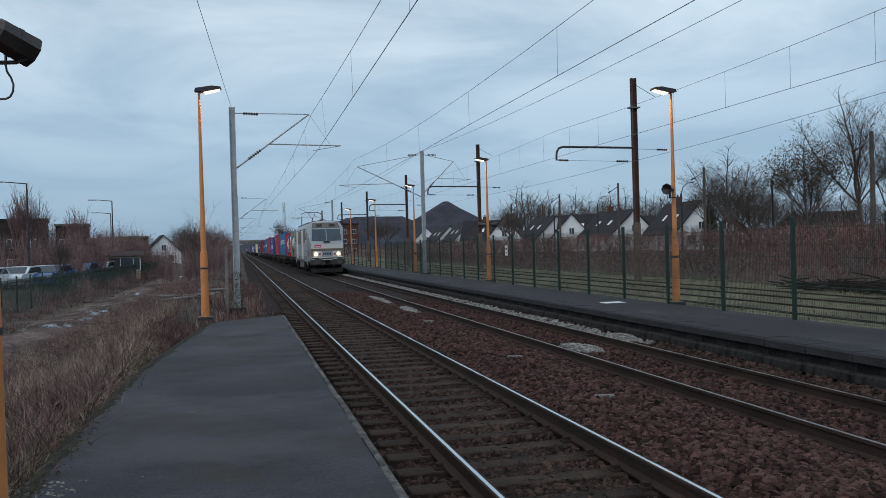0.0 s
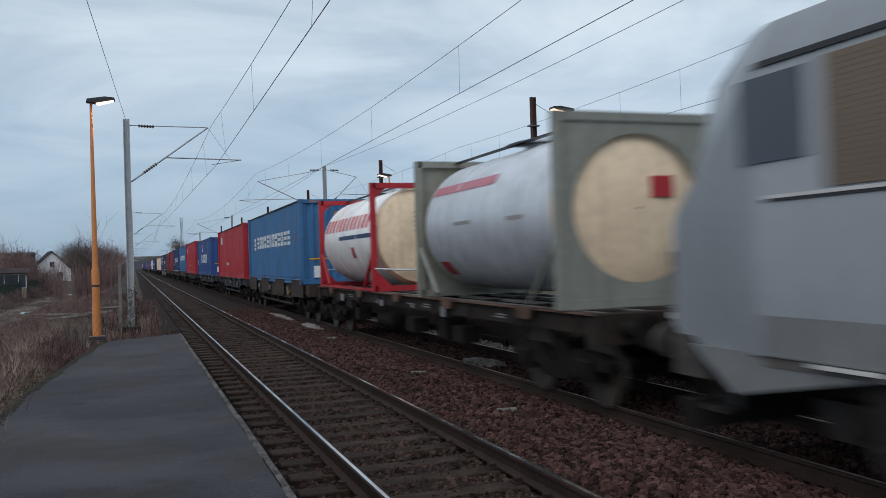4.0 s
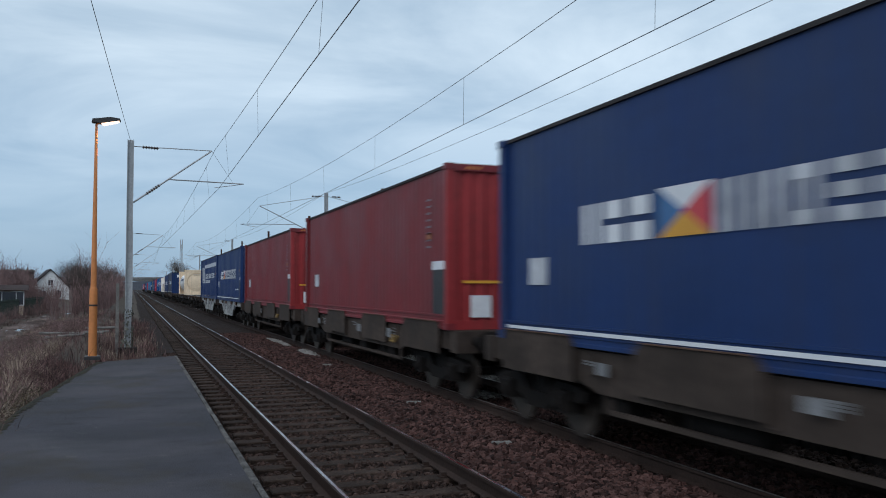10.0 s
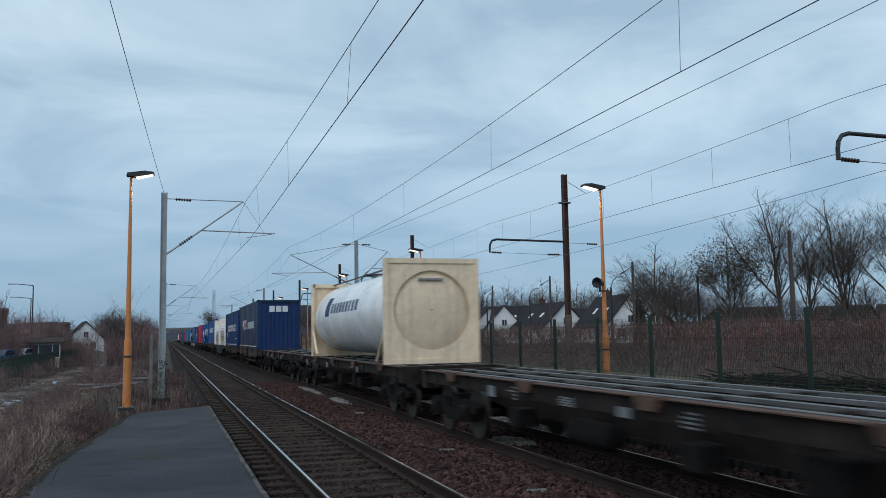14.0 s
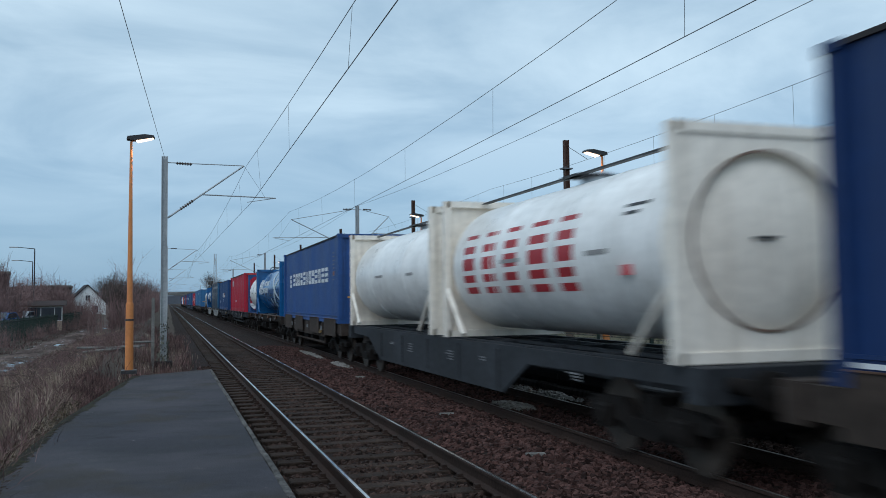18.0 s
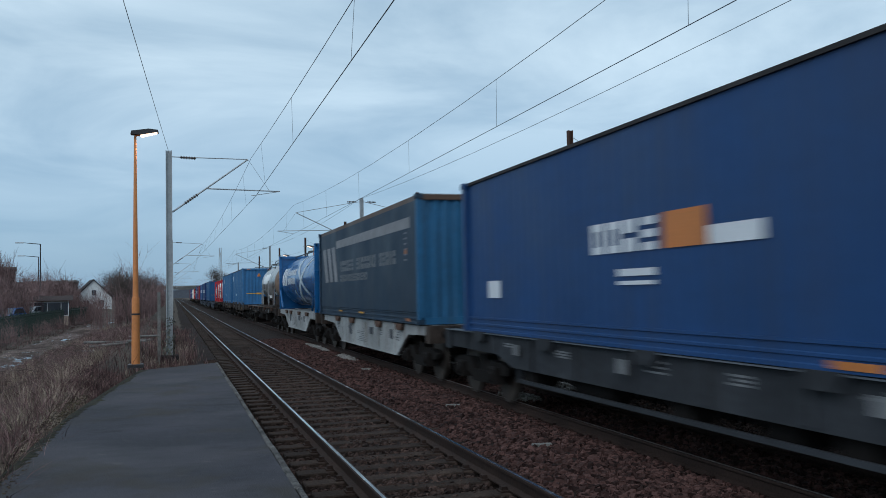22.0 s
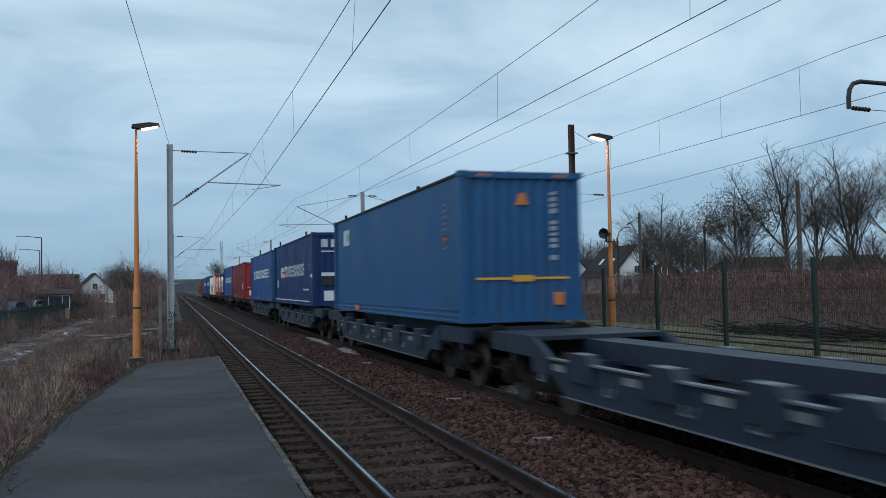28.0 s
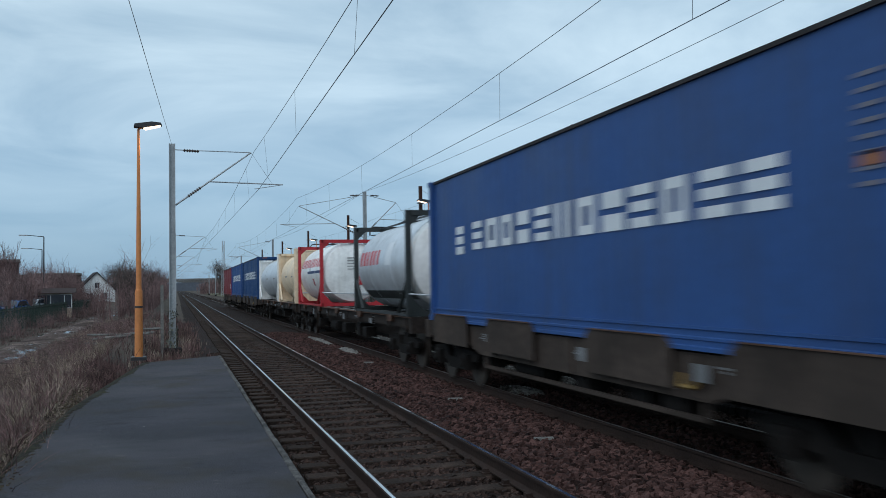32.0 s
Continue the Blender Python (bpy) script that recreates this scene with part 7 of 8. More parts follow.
        for sx in (-1, 1):
            part("light_panel", slab(min(sx * 0.42, sx * 1.08), max(sx * 0.42, sx * 1.08), 1.37, 1.80, -0.03, 0.05), P_LOCOWHITE, cab, "white panel round the lamps")
            part("bronze_corner", slab(min(sx * 1.08, sx * 1.25), max(sx * 1.08, sx * 1.25), 1.32, 1.87, -0.03, 0.045), P_LOUVRE, cab)
        part("number_panel", slab(-0.42, 0.42, 1.37, 1.80, -0.03, 0.045), P_LOCO, cab)
        part("trim_strip", slab(-1.26, 1.26, 1.85, 2.0, -0.03, 0.06), P_LOUVRE, cab)
        part("trim_line", slab(-1.25, 1.25, 2.005, 2.03, -0.03, 0.065), P_LOCOWHITE, cab)
        part("lower_lip", slab(-1.25, 1.25, 1.285, 1.35, -0.02, 0.09), P_LOCOWHITE, cab, "pale lip below the lamps")
        part("lip_gap", slab(-1.22, 1.22, 1.22, 1.28, -0.02, 0.075), M_DARK, cab)
        part("wiper_box", slab(-0.25, 0.25, 2.48, 2.58, -0.16, 0.1), M_DARK, cab)
        part("front_pipes", Mesh().chain([(-1.1, fy(-0.03), 1.16), (-0.5, fy(-0.06), 1.20), (-0.2, fy(-0.06), 1.12), (0.3, fy(-0.06), 1.12), (0.6, fy(-0.06), 1.20), (1.1, fy(-0.03), 1.16)], 0.022, 6), P_LOCOWHITE, cab, "pale hand pipe across the buffer beam")
        for sx in (-1, 1):
            part("step", Mesh().box(min(sx * 1.05, sx * 1.32), max(sx * 1.05, sx * 1.32), min(fy(0.5), fy(0.85)), max(fy(0.5), fy(0.85)), 0.42, 0.46).box(min(sx * 1.05, sx * 1.08), max(sx * 1.05, sx * 1.08), min(fy(0.5), fy(0.85)), max(fy(0.5), fy(0.85)), 0.44, 1.0), P_UNDER, cab)
        lamps = P_LAMPON if face > 0 else P_LAMPRED
        for sx in (-1, 1):
            ho = Mesh().lathe(0, [(0, 0.0), (0, 0.115), (0.03, 0.12), (0.05, 0.10)], 20, sx * 0.88, 1.58)
            ho.v = [(x, fy(-0.02 - y), z) for x, y, z in ho.v]
            part("headlight", ho, lamps, cab, "round glowing headlight")
            to = Mesh().lathe(0, [(0, 0.0), (0, 0.09), (0.02, 0.09)], 16, sx * 0.58, 1.58)
            to.v = [(x, fy(-0.025 - y), z) for x, y, z in to.v]
            part("tail_lamp", to, P_LAMPRED, cab)
        nb = Mesh()
        for j in range(5):
            m_ = slab(-0.31 + 0.13 * j, -0.22 + 0.13 * j, 1.50, 1.68, 0.016, 0.006)
            nb.add(m_.v, m_.f)
        tagged(part("number_bars", nb, M_DARK, cab), kind="stuff")
        m_ = Mesh().prism([(-1.0, 2.10), (-0.50, 2.10), (-0.46, 2.29), (-0.94, 2.31)], min(fy(-0.026), fy(-0.032)), max(fy(-0.026), fy(-0.032)), "y")
        part("emblem", m_, P_MAGENTA, cab, "magenta operator emblem block")
        part("emblem_bar", slab(-0.95, -0.55, 2.135, 2.185, 0.033, 0.004), P_LETTER, cab, "white bar across the emblem")
        part("buffer_beam", Mesh().box(-1.3, 1.3, min(fy(0.05), fy(0.6)), max(fy(0.05), fy(0.6)), 0.72, 1.14), P_BEAM, cab)
        part("snow_plough", Mesh().prism([(-1.18, 0.14), (1.18, 0.14), (1.25, 0.46), (-1.25, 0.46)], min(fy(0.05), fy(0.2)), max(fy(0.05), fy(0.2)), "y"), P_UNDER, cab, "grimy plough plate over the rails")
        part("coupler", Mesh().box(-0.16, 0.16, min(fy(-0.3), fy(0.1)), max(fy(-0.3), fy(0.1)), 0.92, 1.12), P_BOGIE, cab)
        for sx in (-0.87, 0.87):
            bf = Mesh().lathe(0, [(0.62, 0.0), (0.62, 0.12), (0.2, 0.12), (0.06, 0.08), (0.05, 0.27), (0.0, 0.28), (0.0, 0.0)], 18, sx, 1.05)
            bf.v = [(sx + (x - sx) * 1.25, fy(y - 0.5), 1.0 + (z - 1.05) * 0.78) for x, y, z in bf.v]
            part("buffer", bf, P_BEAM, cab)
        for j, (xx, zz) in enumerate(((-0.5, 0.78), (-0.38, 0.74), (0.38, 0.75), (0.52, 0.78))):
            part("brake_hose", Mesh().tube((xx, fy(0.0), zz + 0.15), (xx, fy(-0.14), zz - 0.02), 0.03, 0.03, 6).tube((xx, fy(-0.14), zz - 0.02), (xx, fy(-0.05), zz - 0.2), 0.03, 0.025, 6), M_DARK, cab)
    # sides
    for sx in (-1, 1):
        x = sx * (W + 0.004)
        def sheet(y0, y1, z0, z1, d=0.012):
            lo, hi = sorted((x, x + sx * d))
            return Mesh().box(lo, hi, y0, y1, z0, z1)
        for y0, y1 in ((2.8, 4.9), (6.05, 11.2), (12.2, 14.2)):
            lv = sheet(y0, y1, 2.48, 3.52)
            part("louvre_panel", lv, P_LOUVRE, t, "bronze tinted louvre panel")
            sl = Mesh()
            zz = 2.52
            while zz < 3.48:
                q = sheet(y0 + 0.02, y1 - 0.02, zz, zz + 0.026, 0.0135)
                sl.add(q.v, q.f)
                zz += 0.045
            tagged(part("louvre_slats", sl, P_LOUVRE, t), kind="stuff")
        for y0, y1 in ((1.65, 2.6), (14.4, 15.2)):
            part("cab_window", sheet(y0, y1, 2.75, 3.5), M_GLASS, t, "dark cab side window")
        for y0 in (5.05, 11.3):
            # Door sheet is dark to paint the shade of its recess.
            part("door", sheet(y0, y0 + 0.6, 1.43, 3.52, 0.008), P_LOCODUSTSHADE, t, "narrow service door with recess shade painted in")
            for dy in (-0.13, 0.62):
                part("door_post", Mesh().tube((x + sx * 0.03, y0 + dy + 0.06, 1.2), (x + sx * 0.03, y0 + dy + 0.06, 3.52), 0.07, 0.07, 8), P_LOCOWHITE, t, "pale rounded door post")
            for k in range(3):
                part("rung", sheet(y0 + 0.05, y0 + 0.55, 1.22 + 0.2 * k, 1.25 + 0.2 * k, 0.05), P_LOCOWHITE, t)
        part("body_crease", sheet(1.7, L - 1.7, 2.43, 2.46, 0.014), P_LOCOWHITE, t)
        # Shadow line below the crease, painted as a thin dark strip.
        part("crease_gap", sheet(1.7, L - 1.7, 2.405, 2.428, 0.008), M_DARK, t)
        part("cant_rail", sheet(1.6, L - 1.6, 3.58, 3.63, 0.014), M_DARK, t)
        part("gutter", Mesh().box(min(sx * 1.05, sx * 1.22), max(sx * 1.05, sx * 1.22), 2.4, L - 2.4, 4.03, 4.13), M_DARK, t, "black gutter along the roof edge")
        part("emblem", sheet(1.85, 2.25, 2.12, 2.36, 0.006), P_MAGENTA, t, "magenta operator emblem block")
        part("handrail", sheet(1.6, 2.5, 1.88, 1.92, 0.02), M_DARK, t)
        part("skirt_box", Mesh().box(min(sx * 1.05, sx * 1.4), max(sx * 1.05, sx * 1.4), 6.0, 10.6, 0.46, 1.0, 0.05), P_LOCODUSTSHADE, t, "dusty equipment skirt between the bogies")
        # Painted shade: a darker strip where the side falls off towards the bottom.
        part("lower_side", sheet(1.6, L - 1.6, 1.07, 1.42, 0.006), P_LOCOLOW, t, "dusty lower edge of the body side, painted darker for shade")
        for e0 in (1, -1):
            q0 = (lambda v: v) if e0 > 0 else (lambda v: L - v)
            part("cab_skirt", Mesh().prism([(q0(3.3), 1.075), (q0(1.15), 0.66), (q0(0.55), 1.075)], min(sx * 1.36, sx * 1.43), max(sx * 1.36, sx * 1.43), "x"), P_LOCOLOW, t, "slanting skirt below the cab")
            part("foot_step", Mesh().box(min(sx * 1.3, sx * 1.5), max(sx * 1.3, sx * 1.5), min(q0(2.2), q0(2.9)), max(q0(2.2), q0(2.9)), 1.02, 1.05), P_LOCOWHITE, t, "pale foot step")
        for yb in (2.9, 5.1, L - 5.1, L - 2.9):
            part("spring_box", Mesh().box(min(sx * 1.16, sx * 1.32), max(sx * 1.16, sx * 1.32), yb - 0.28, yb + 0.28, 0.42, 0.98, 0.04), P_UNDER, t)
        part("skirt_edge", Mesh().box(min(sx * 1.2, sx * 1.44), max(sx * 1.2, sx * 1.44), 1.6, L - 1.6, 0.97, 1.06), P_LOCOROOF, t)
    for yb in (4.0, L - 4.0):
        bg = part("bogie", Mesh().prism([(-2.1, 0.72), (2.1, 0.72), (1.9, 0.4), (0.9, 0.38), (0.6, 0.55), (-0.6, 0.55), (-0.9, 0.38), (-1.9, 0.4)], -1.2, -1.02, "x").prism([(-2.1, 0.72), (2.1, 0.72), (1.9, 0.4), (0.9, 0.38), (0.6, 0.55), (-0.6, 0.55), (-0.9, 0.38), (-1.9, 0.4)], 1.02, 1.2, "x").box(-1.0, 1.0, -0.5, 0.5, 0.5, 0.9), P_UNDER, t, at=pose(0, yb, 0))
        for ay in (-1.4, 1.4):
            part("axle", axle_d, None, bg, at=pose(0, ay, 0.58))
            for sx in (-1, 1):
                w = part("wheel", wheel_d, None, bg, at=pose(sx * 0.72, ay, 0.58, 0, 0, 0 if sx > 0 else 180) @ Matrix.Diagonal((1, 1.2, 1.2, 1)))
                part("axle_box", box_m, None, bg, at=pose(sx * 1.2, ay, 0.58, 0, 0, 0 if sx < 0 else 180))
                part("damper", Mesh().tube((sx * 1.27, ay - 0.7, 0.45), (sx * 1.27, ay - 0.7, 0.95), 0.05, 0.05, 8), P_BOGIE, bg)
    part("belly_tank", Mesh().box(-1.0, 1.0, 6.4, 10.8, 0.3, 0.95, 0.04), P_UNDER, t)
    # roof gear
    rg = Mesh()
    for y in (4.5, 6.0, 8.2, 9.6):
        rg.tube((0.0, y, 4.2), (0.0, y, 4.42), 0.08, 0.05, 8)
    rg.tube((0, 4.5, 4.42), (0, 9.6, 4.42), 0.02, 0.02, 6)
    part("roof_insulators", rg, M_INSUL, t)
    part("roof_fairing", Mesh().box(-0.75, 0.75, 3.2, 11.4, 4.2, 4.27, 0.03).box(-0.5, 0.5, 6.4, 8.0, 4.27, 4.36, 0.03), P_LOCOROOF, t)
    pg = part("pantograph", Mesh().box(-0.5, 0.5, 12.6, 14.0, 4.28, 4.33).tube((-0.4, 13.0, 4.18), (-0.4, 13.0, 4.3), 0.06, 0.05, 8).tube((0.4, 13.7, 4.18), (0.4, 13.7, 4.3), 0.06, 0.05, 8), M_DARK, t, "raised black pantograph")
    part("lower_arm", Mesh().tube((0, 13.9, 4.2), (0, 12.7, 4.85), 0.05, 0.04, 8), M_DARK, pg)
    part("upper_arm", Mesh().tube((-0.1, 12.7, 4.85), (-0.35, 13.9, 5.38), 0.025, 0.02, 6).tube((0.1, 12.7, 4.85), (0.35, 13.9, 5.38), 0.025, 0.02, 6), M_DARK, pg)
    head = Mesh()
    pts = [(-0.95, 5.20), (-0.75, 5.36), (-0.5, 5.42), (0.5, 5.42), (0.75, 5.36), (0.95, 5.20)]
    for y in (13.75, 14.05):
        for p, q in zip(pts, pts[1:]):
            head.tube((p[0], y, p[1]), (q[0], y, q[1]), 0.022, 0.022, 6)
    part("collector_head", head, M_DARK, pg)
    return t


locomotive(29.2)

wagon(47.0, 64.9, "thin")
tank(48.3, 6.06, P_OLIVE, P_STEEL, P_CREAM, "steel clad tank container with a cream end, grey green frame", "plate", deco=deco_first, H=2.7)
tank(57.75, 6.06, P_RED, P_WHITE, P_CREAM, "white tank container with red lettering in a red frame", deco=deco_red)
wagon(65.6, 81.8, "flat")
container(67.0, 13.7, P_SKYBLUE, "mid blue long container with white lettering blocks, rust streaked", logo_long)
wagon(82.3, 98.0, "grey")
container(83.05, 13.7, P_RED, "bright red long container with a small pale emblem", logo_small)
wagon(98.8, 118.2, "grey")
container(103.25, 13.7, P_BLUE, "royal blue long container with tall white lettering blocks", logo_feeder, H=2.82)
wagon(119.1, 135.0, "grey")
container(120.45, 13.7, P_RED, "bright red long container with a small pale emblem", logo_small, H=3.04)
wagon(135.4, 150.4, "flat")
container(136.1, 13.7, P_SKYBLUE, "mid blue long container with white lettering blocks, rust streaked", logo_long, H=3.02)
wagon(150.7, 166.4, "flat")
container(151.5, 13.75, P_NAVY, "navy long container with flag emblem and white lettering blocks", logo_flag, sill_line=True, H=3.01, stripe=False)
wagon(166.9, 182.4, "flat")
container(167.6, 13.3, P_BROWNRED, "oxide red long container with white placards", logo_plate, endmat=P_ENDRED, H=3.02)
wagon(182.9, 198.2, "flat")
container(183.75, 13.3, P_BROWNRED, "oxide red long container with white placards", logo_plate, endmat=P_ENDRED)
wagon(198.5, 212.8, "belly", 5.4)
container(198.9, 13.7, P_NAVY, "navy long container with flag emblem and white lettering blocks", logo_flag, sill_line=True, H=2.96, stripe=False)
wagon(213.2, 227.4, "belly")
container(212.85, 13.7, P_NAVY, "navy long container with a pale band and haulier lettering blocks", logo_haulier, stripe=False, panel=False, H=3.0)
wagon(228.4, 247.9, "thin")
wagon(248.8, 267.3, "thin")
tank(250.7, 11.6, P_CREAM, P_WHITE, P_CREAM, "long white tank container with cream end plates", "plate", deco_cream, H=2.75)
wagon(268.0, 281.4, "thin")
wagon(281.8, 297.0, "flat")
container(282.6, 13.6, P_CURTAIN, "navy curtain-sided container with a dark roof and flag emblem", logo_flag_big, flat=True, roof=P_SLATE, sill_line=True, endmat=P_NAVY, H=3.02, stripe=False, panel=False)
wagon(297.4, 312.9, "flat")
container(298.05, 13.7, P_NAVY, "navy long container with flag emblem and white lettering blocks", logo_flag, sill_line=True, stripe=False)
wagon(313.3, 332.6, "greybelly", 6.2)
tank(314.1, 8.3, P_OLDWHITE, P_WHITE, P_OLDWHITE, "white tank container with huge red lettering blocks", "plate", deco_bigred, H=2.75)
tank(323.3, 8.4, P_OLDWHITE, P_WHITE, P_OLDWHITE, "plain white tank container with end plates", "plate", deco_plain, H=2.75)
wagon(333.0, 348.1, "flat")
container(333.55, 13.65, P_BLUE, "royal blue long container with white lettering blocks, rust streaked", logo_long, H=2.95, panel=False)
wagon(348.5, 367.6, "thin")
tank(349.1, 11.4, P_TANKBLUE, P_TANKBLUE, P_TANKBLUE, "long bright blue tank container with pale crossing strokes", "plate", cross_at(2.77), H=2.75)
tank(360.7, 5.9, P_DEEP, P_WHITE, P_WHITE, "white tank container in a dark blue frame", "open", deco_dark_end)
wagon(368.4, 386.2, "grey")
container(369.8, 13.7, P_CRIMSON, "crimson long container with a small pale emblem", logo_small, H=2.84)
wagon(386.6, 403.2, "grey")
container(387.7, 13.7, P_DEEP, "deep blue long container with an orange emblem", logo_orange, H=2.8)
wagon(403.6, 418.9, "belly")
container(404.6, 13.7, P_SLATE, "slate blue curtain-sided trailer body with a tan roof edge", logo_curtain, flat=True, roof=P_TAN, endmat=P_TEAL, stripe=False, panel=False, H=3.0)
wagon(419.2, 432.8, "belly")
tank(419.6, 11.8, P_TANKBLUE, P_TANKBLUE, P_TANKBLUE, "long bright blue tank container with pale crossing strokes", "plate", cross_at(4.4), H=2.75)
wagon(433.2, 453.4, "thin")
tank(434.2, 8.4, P_WAGON, P_SILVER, P_TANKBROWN, "dirty stainless tank body with a pale lettering panel", "bare", deco_silver, H=2.75, walkway=False)
wagon(454.2, 470.0, "flat")
container(456.4, 13.2, P_SKYBLUE, "mid blue long container with ribbed end and yellow stripe", logo_small, panel=False)
wagon(470.4, 486.9, "flat")
container(471.3, 13.9, P_SKYBLUE, "mid blue long container with a pale emblem", logo_small)
wagon(487.6, 506.2, "thin")
tank(488.6, 6.06, P_RED, P_WHITE, P_WHITE, "white tank container with red lettering in a red frame", deco=deco_red_low)
tank(498.55, 6.06, P_RED, P_WHITE, P_WHITE, "white tank container with red lettering in a red frame", deco=deco_red)
wagon(507.0, 522.0, "pocket")
wagon(522.4, 539.0, "pocket")
container(522.9, 13.7, P_MIDBLUE, "mid blue long container with ribbed end and yellow stripe", logo_panel, panel=False, H=2.99)
wagon(539.5, 556.2, "pocket")
container(541.6, 13.65, P_NAVY, "navy long container with flag emblem and white lettering blocks", logo_flag, sill_line=True, H=2.99, stripe=False)
wagon(556.5, 573.4, "pocket")
container(556.9, 13.6, P_BLUE, "royal blue long container with white lettering blocks, rust streaked", logo_long, endmat=P_TEAL, H=2.96, panel=False)
wagon(574.2, 591.7, "thin")
container(577.75, 13.65, P_BROWNRED, "oxide red long container with stacked white codes", logo_codes, endmat=P_ENDRED)
wagon(592.0, 607.0, "flat")
container(592.3, 13.65, P_BLUE, "royal blue long container with white lettering blocks, rust streaked", logo_long, H=3.0)
wagon(607.4, 628.0, "thin")
tank(608.0, 6.4, P_FRAMEBLACK, P_STEEL, P_WHITE, "steel clad tank container with red lettering in a black frame", "open", deco_black)
tank(621.0, 6.3, P_RED, P_WHITE, P_WHITE, "white tank container in a red frame with data panel", deco=deco_red)
wagon(628.3, 647.2, "thin")
tank(628.6, 6.5, P_CREAM, P_CREAM, P_CREAM, "cream tank container with end plates", "plate", deco_plain)
tank(635.7, 10.8, P_WHITE, P_STEEL, P_WHITE, "long steel clad tank container with white end plates", "plate", deco_plain)
wagon(647.5, 662.2, "flat")
container(647.9, 13.7, P_DEEP, "deep blue long container with white lettering blocks", logo_long)
wagon(662.5, 677.0, "flat")
container(663.0, 13.7, P_BLUE, "royal blue long container with white lettering blocks", logo_long)
wagon(677.4, 692.0, "flat")
container(677.9, 13.7, P_BROWNRED, "oxide red long container with stacked white codes", logo_codes, endmat=P_ENDRED)

# ---------------------------------------------------------------- houses, streets and far things
def window(parent, x, y, z, w, h, turn=0, sill=True):
    """A window set a little proud of the wall that faces -y in its own space."""
    fr = part("window", Mesh().box(-w / 2, w / 2, -0.05, 0.02, -h / 2, h / 2), M_FRAMEWHITE, parent, at=pose(x, y, z, 0, 0, turn))
    part("pane", Mesh().box(-w / 2 + 0.08, -0.03, -0.06, -0.052, -h / 2 + 0.08, h / 2 - 0.08), M_GLASS, fr)
    part("pane", Mesh().box(0.03, w / 2 - 0.08, -0.06, -0.052, -h / 2 + 0.08, h / 2 - 0.08), M_GLASS, fr)
    if sill:
        part("sill", Mesh().box(-w / 2 - 0.08, w / 2 + 0.08, -0.16, 0.0, -h / 2 - 0.08, -h / 2), M_FRAMEWHITE, fr)
    return fr


def house(x, y, turn, w, d, eaves, ridge, wall_m, roof_m, label, wins=3, skylights=2, chimney=True, z=0.2):
    """Gables face -y and +y in its own space; the ridge runs along y."""
    t = thing("house", label, "house", pose(x, y, z, 0, 0, turn), group="houses beyond the sidings")
    part("wall", Mesh().prism([(-w / 2, -1.0), (w / 2, -1.0), (w / 2, eaves), (0, ridge), (-w / 2, eaves)], -d / 2, d / 2, "y"), wall_m, t)
    k = (ridge - eaves) / (w / 2)
    o = 0.35
    for sx in (-1, 1):
        r = part("roof", Mesh().prism([(0, ridge + 0.22), (sx * (w / 2 + o), eaves - k * o + 0.22), (sx * (w / 2 + o), eaves - k * o + 0.02), (0, ridge + 0.02)], -d / 2 - 0.25, d / 2 + 0.25, "y"), roof_m, t)
        for j in range(skylights):
            yy = -d / 2 + d * (j + 1) / (skylights + 1)
            xx = sx * w * 0.27
            zz = ridge - abs(xx) * k + 0.25
            part("skylight", Mesh().add([(xx - 0.35 * sx, yy - 0.4, zz + 0.35 * k), (xx + 0.35 * sx, yy - 0.4, zz - 0.35 * k), (xx + 0.35 * sx, yy + 0.4, zz - 0.35 * k), (xx - 0.35 * sx, yy + 0.4, zz + 0.35 * k)], [(0, 1, 2, 3)]), M_FRAMEWHITE, r)
    if chimney:
        c = part("chimney", Mesh().box(-0.4, 0.4, d * 0.12, d * 0.12 + 0.7, ridge - 0.6, ridge + 1.0, 0.05), M_BRICK, t)
        part("chimney_pot", Mesh().tube((0, d * 0.12 + 0.35, ridge + 1.0), (0, d * 0.12 + 0.35, ridge + 1.3), 0.14, 0.12, 8), M_BRICK, c)
    for j in range(wins):
        yy = -d / 2 + d * (j + 0.5) / wins
        window(t, -w / 2, yy, 1.5, 1.1, 1.2, -90)
        window(t, w / 2, yy, 1.5, 1.1, 1.2, 90)
    window(t, -w * 0.2, -d / 2, 1.5, 1.2, 1.3)
    window(t, w * 0.2, -d / 2, 1.5, 1.2, 1.3)
    window(t, 0, -d / 2, eaves + 0.9, 0.9, 1.1)
    return t


WL = "white rendered house with a steep dark roof and skylights"
for hx, hy, tn, ww, dd in ((62.0, 111, -4, 7.4, 11), (58.5, 126, 2, 7.6, 12), (60.5, 139, 60, 8.0, 12), (55.2, 137, -20, 6.4, 10), (54.8, 148, 0, 7.4, 11), (48.0, 150, -24, 6.4, 10), (50.0, 165, 62, 7.5, 12), (52.2, 195, -18, 7.0, 11),
                           (49.5, 206, 2, 7.0, 11), (48.4, 220, -16, 7.2, 12), (47.0, 178, 0, 7, 11), (75, 160, 62, 8, 14)):
    house(hx, hy, tn, ww, dd, 2.5, 6.7 if hy < 115 else 6.2, M_WHITEWALL, M_ROOF, WL, 3, 2, hy % 3 < 1)
RL_ = "red brick house with a tiled roof and white windows"
for hx, hy, tn, ww, dd in ((70.5, 113, -30, 5.6, 8), (79, 110, -32, 6.5, 8), (84, 108, 50, 6, 7), (92, 99, -38, 7, 8), (97, 104, 20, 6, 8), (104, 98, 55, 7, 9), (108, 92, 40, 7, 9)):
    house(hx, hy, tn, ww, dd, 2.3, 4.8, M_BRICK, M_ROOFRED, RL_, 3, 0, False)


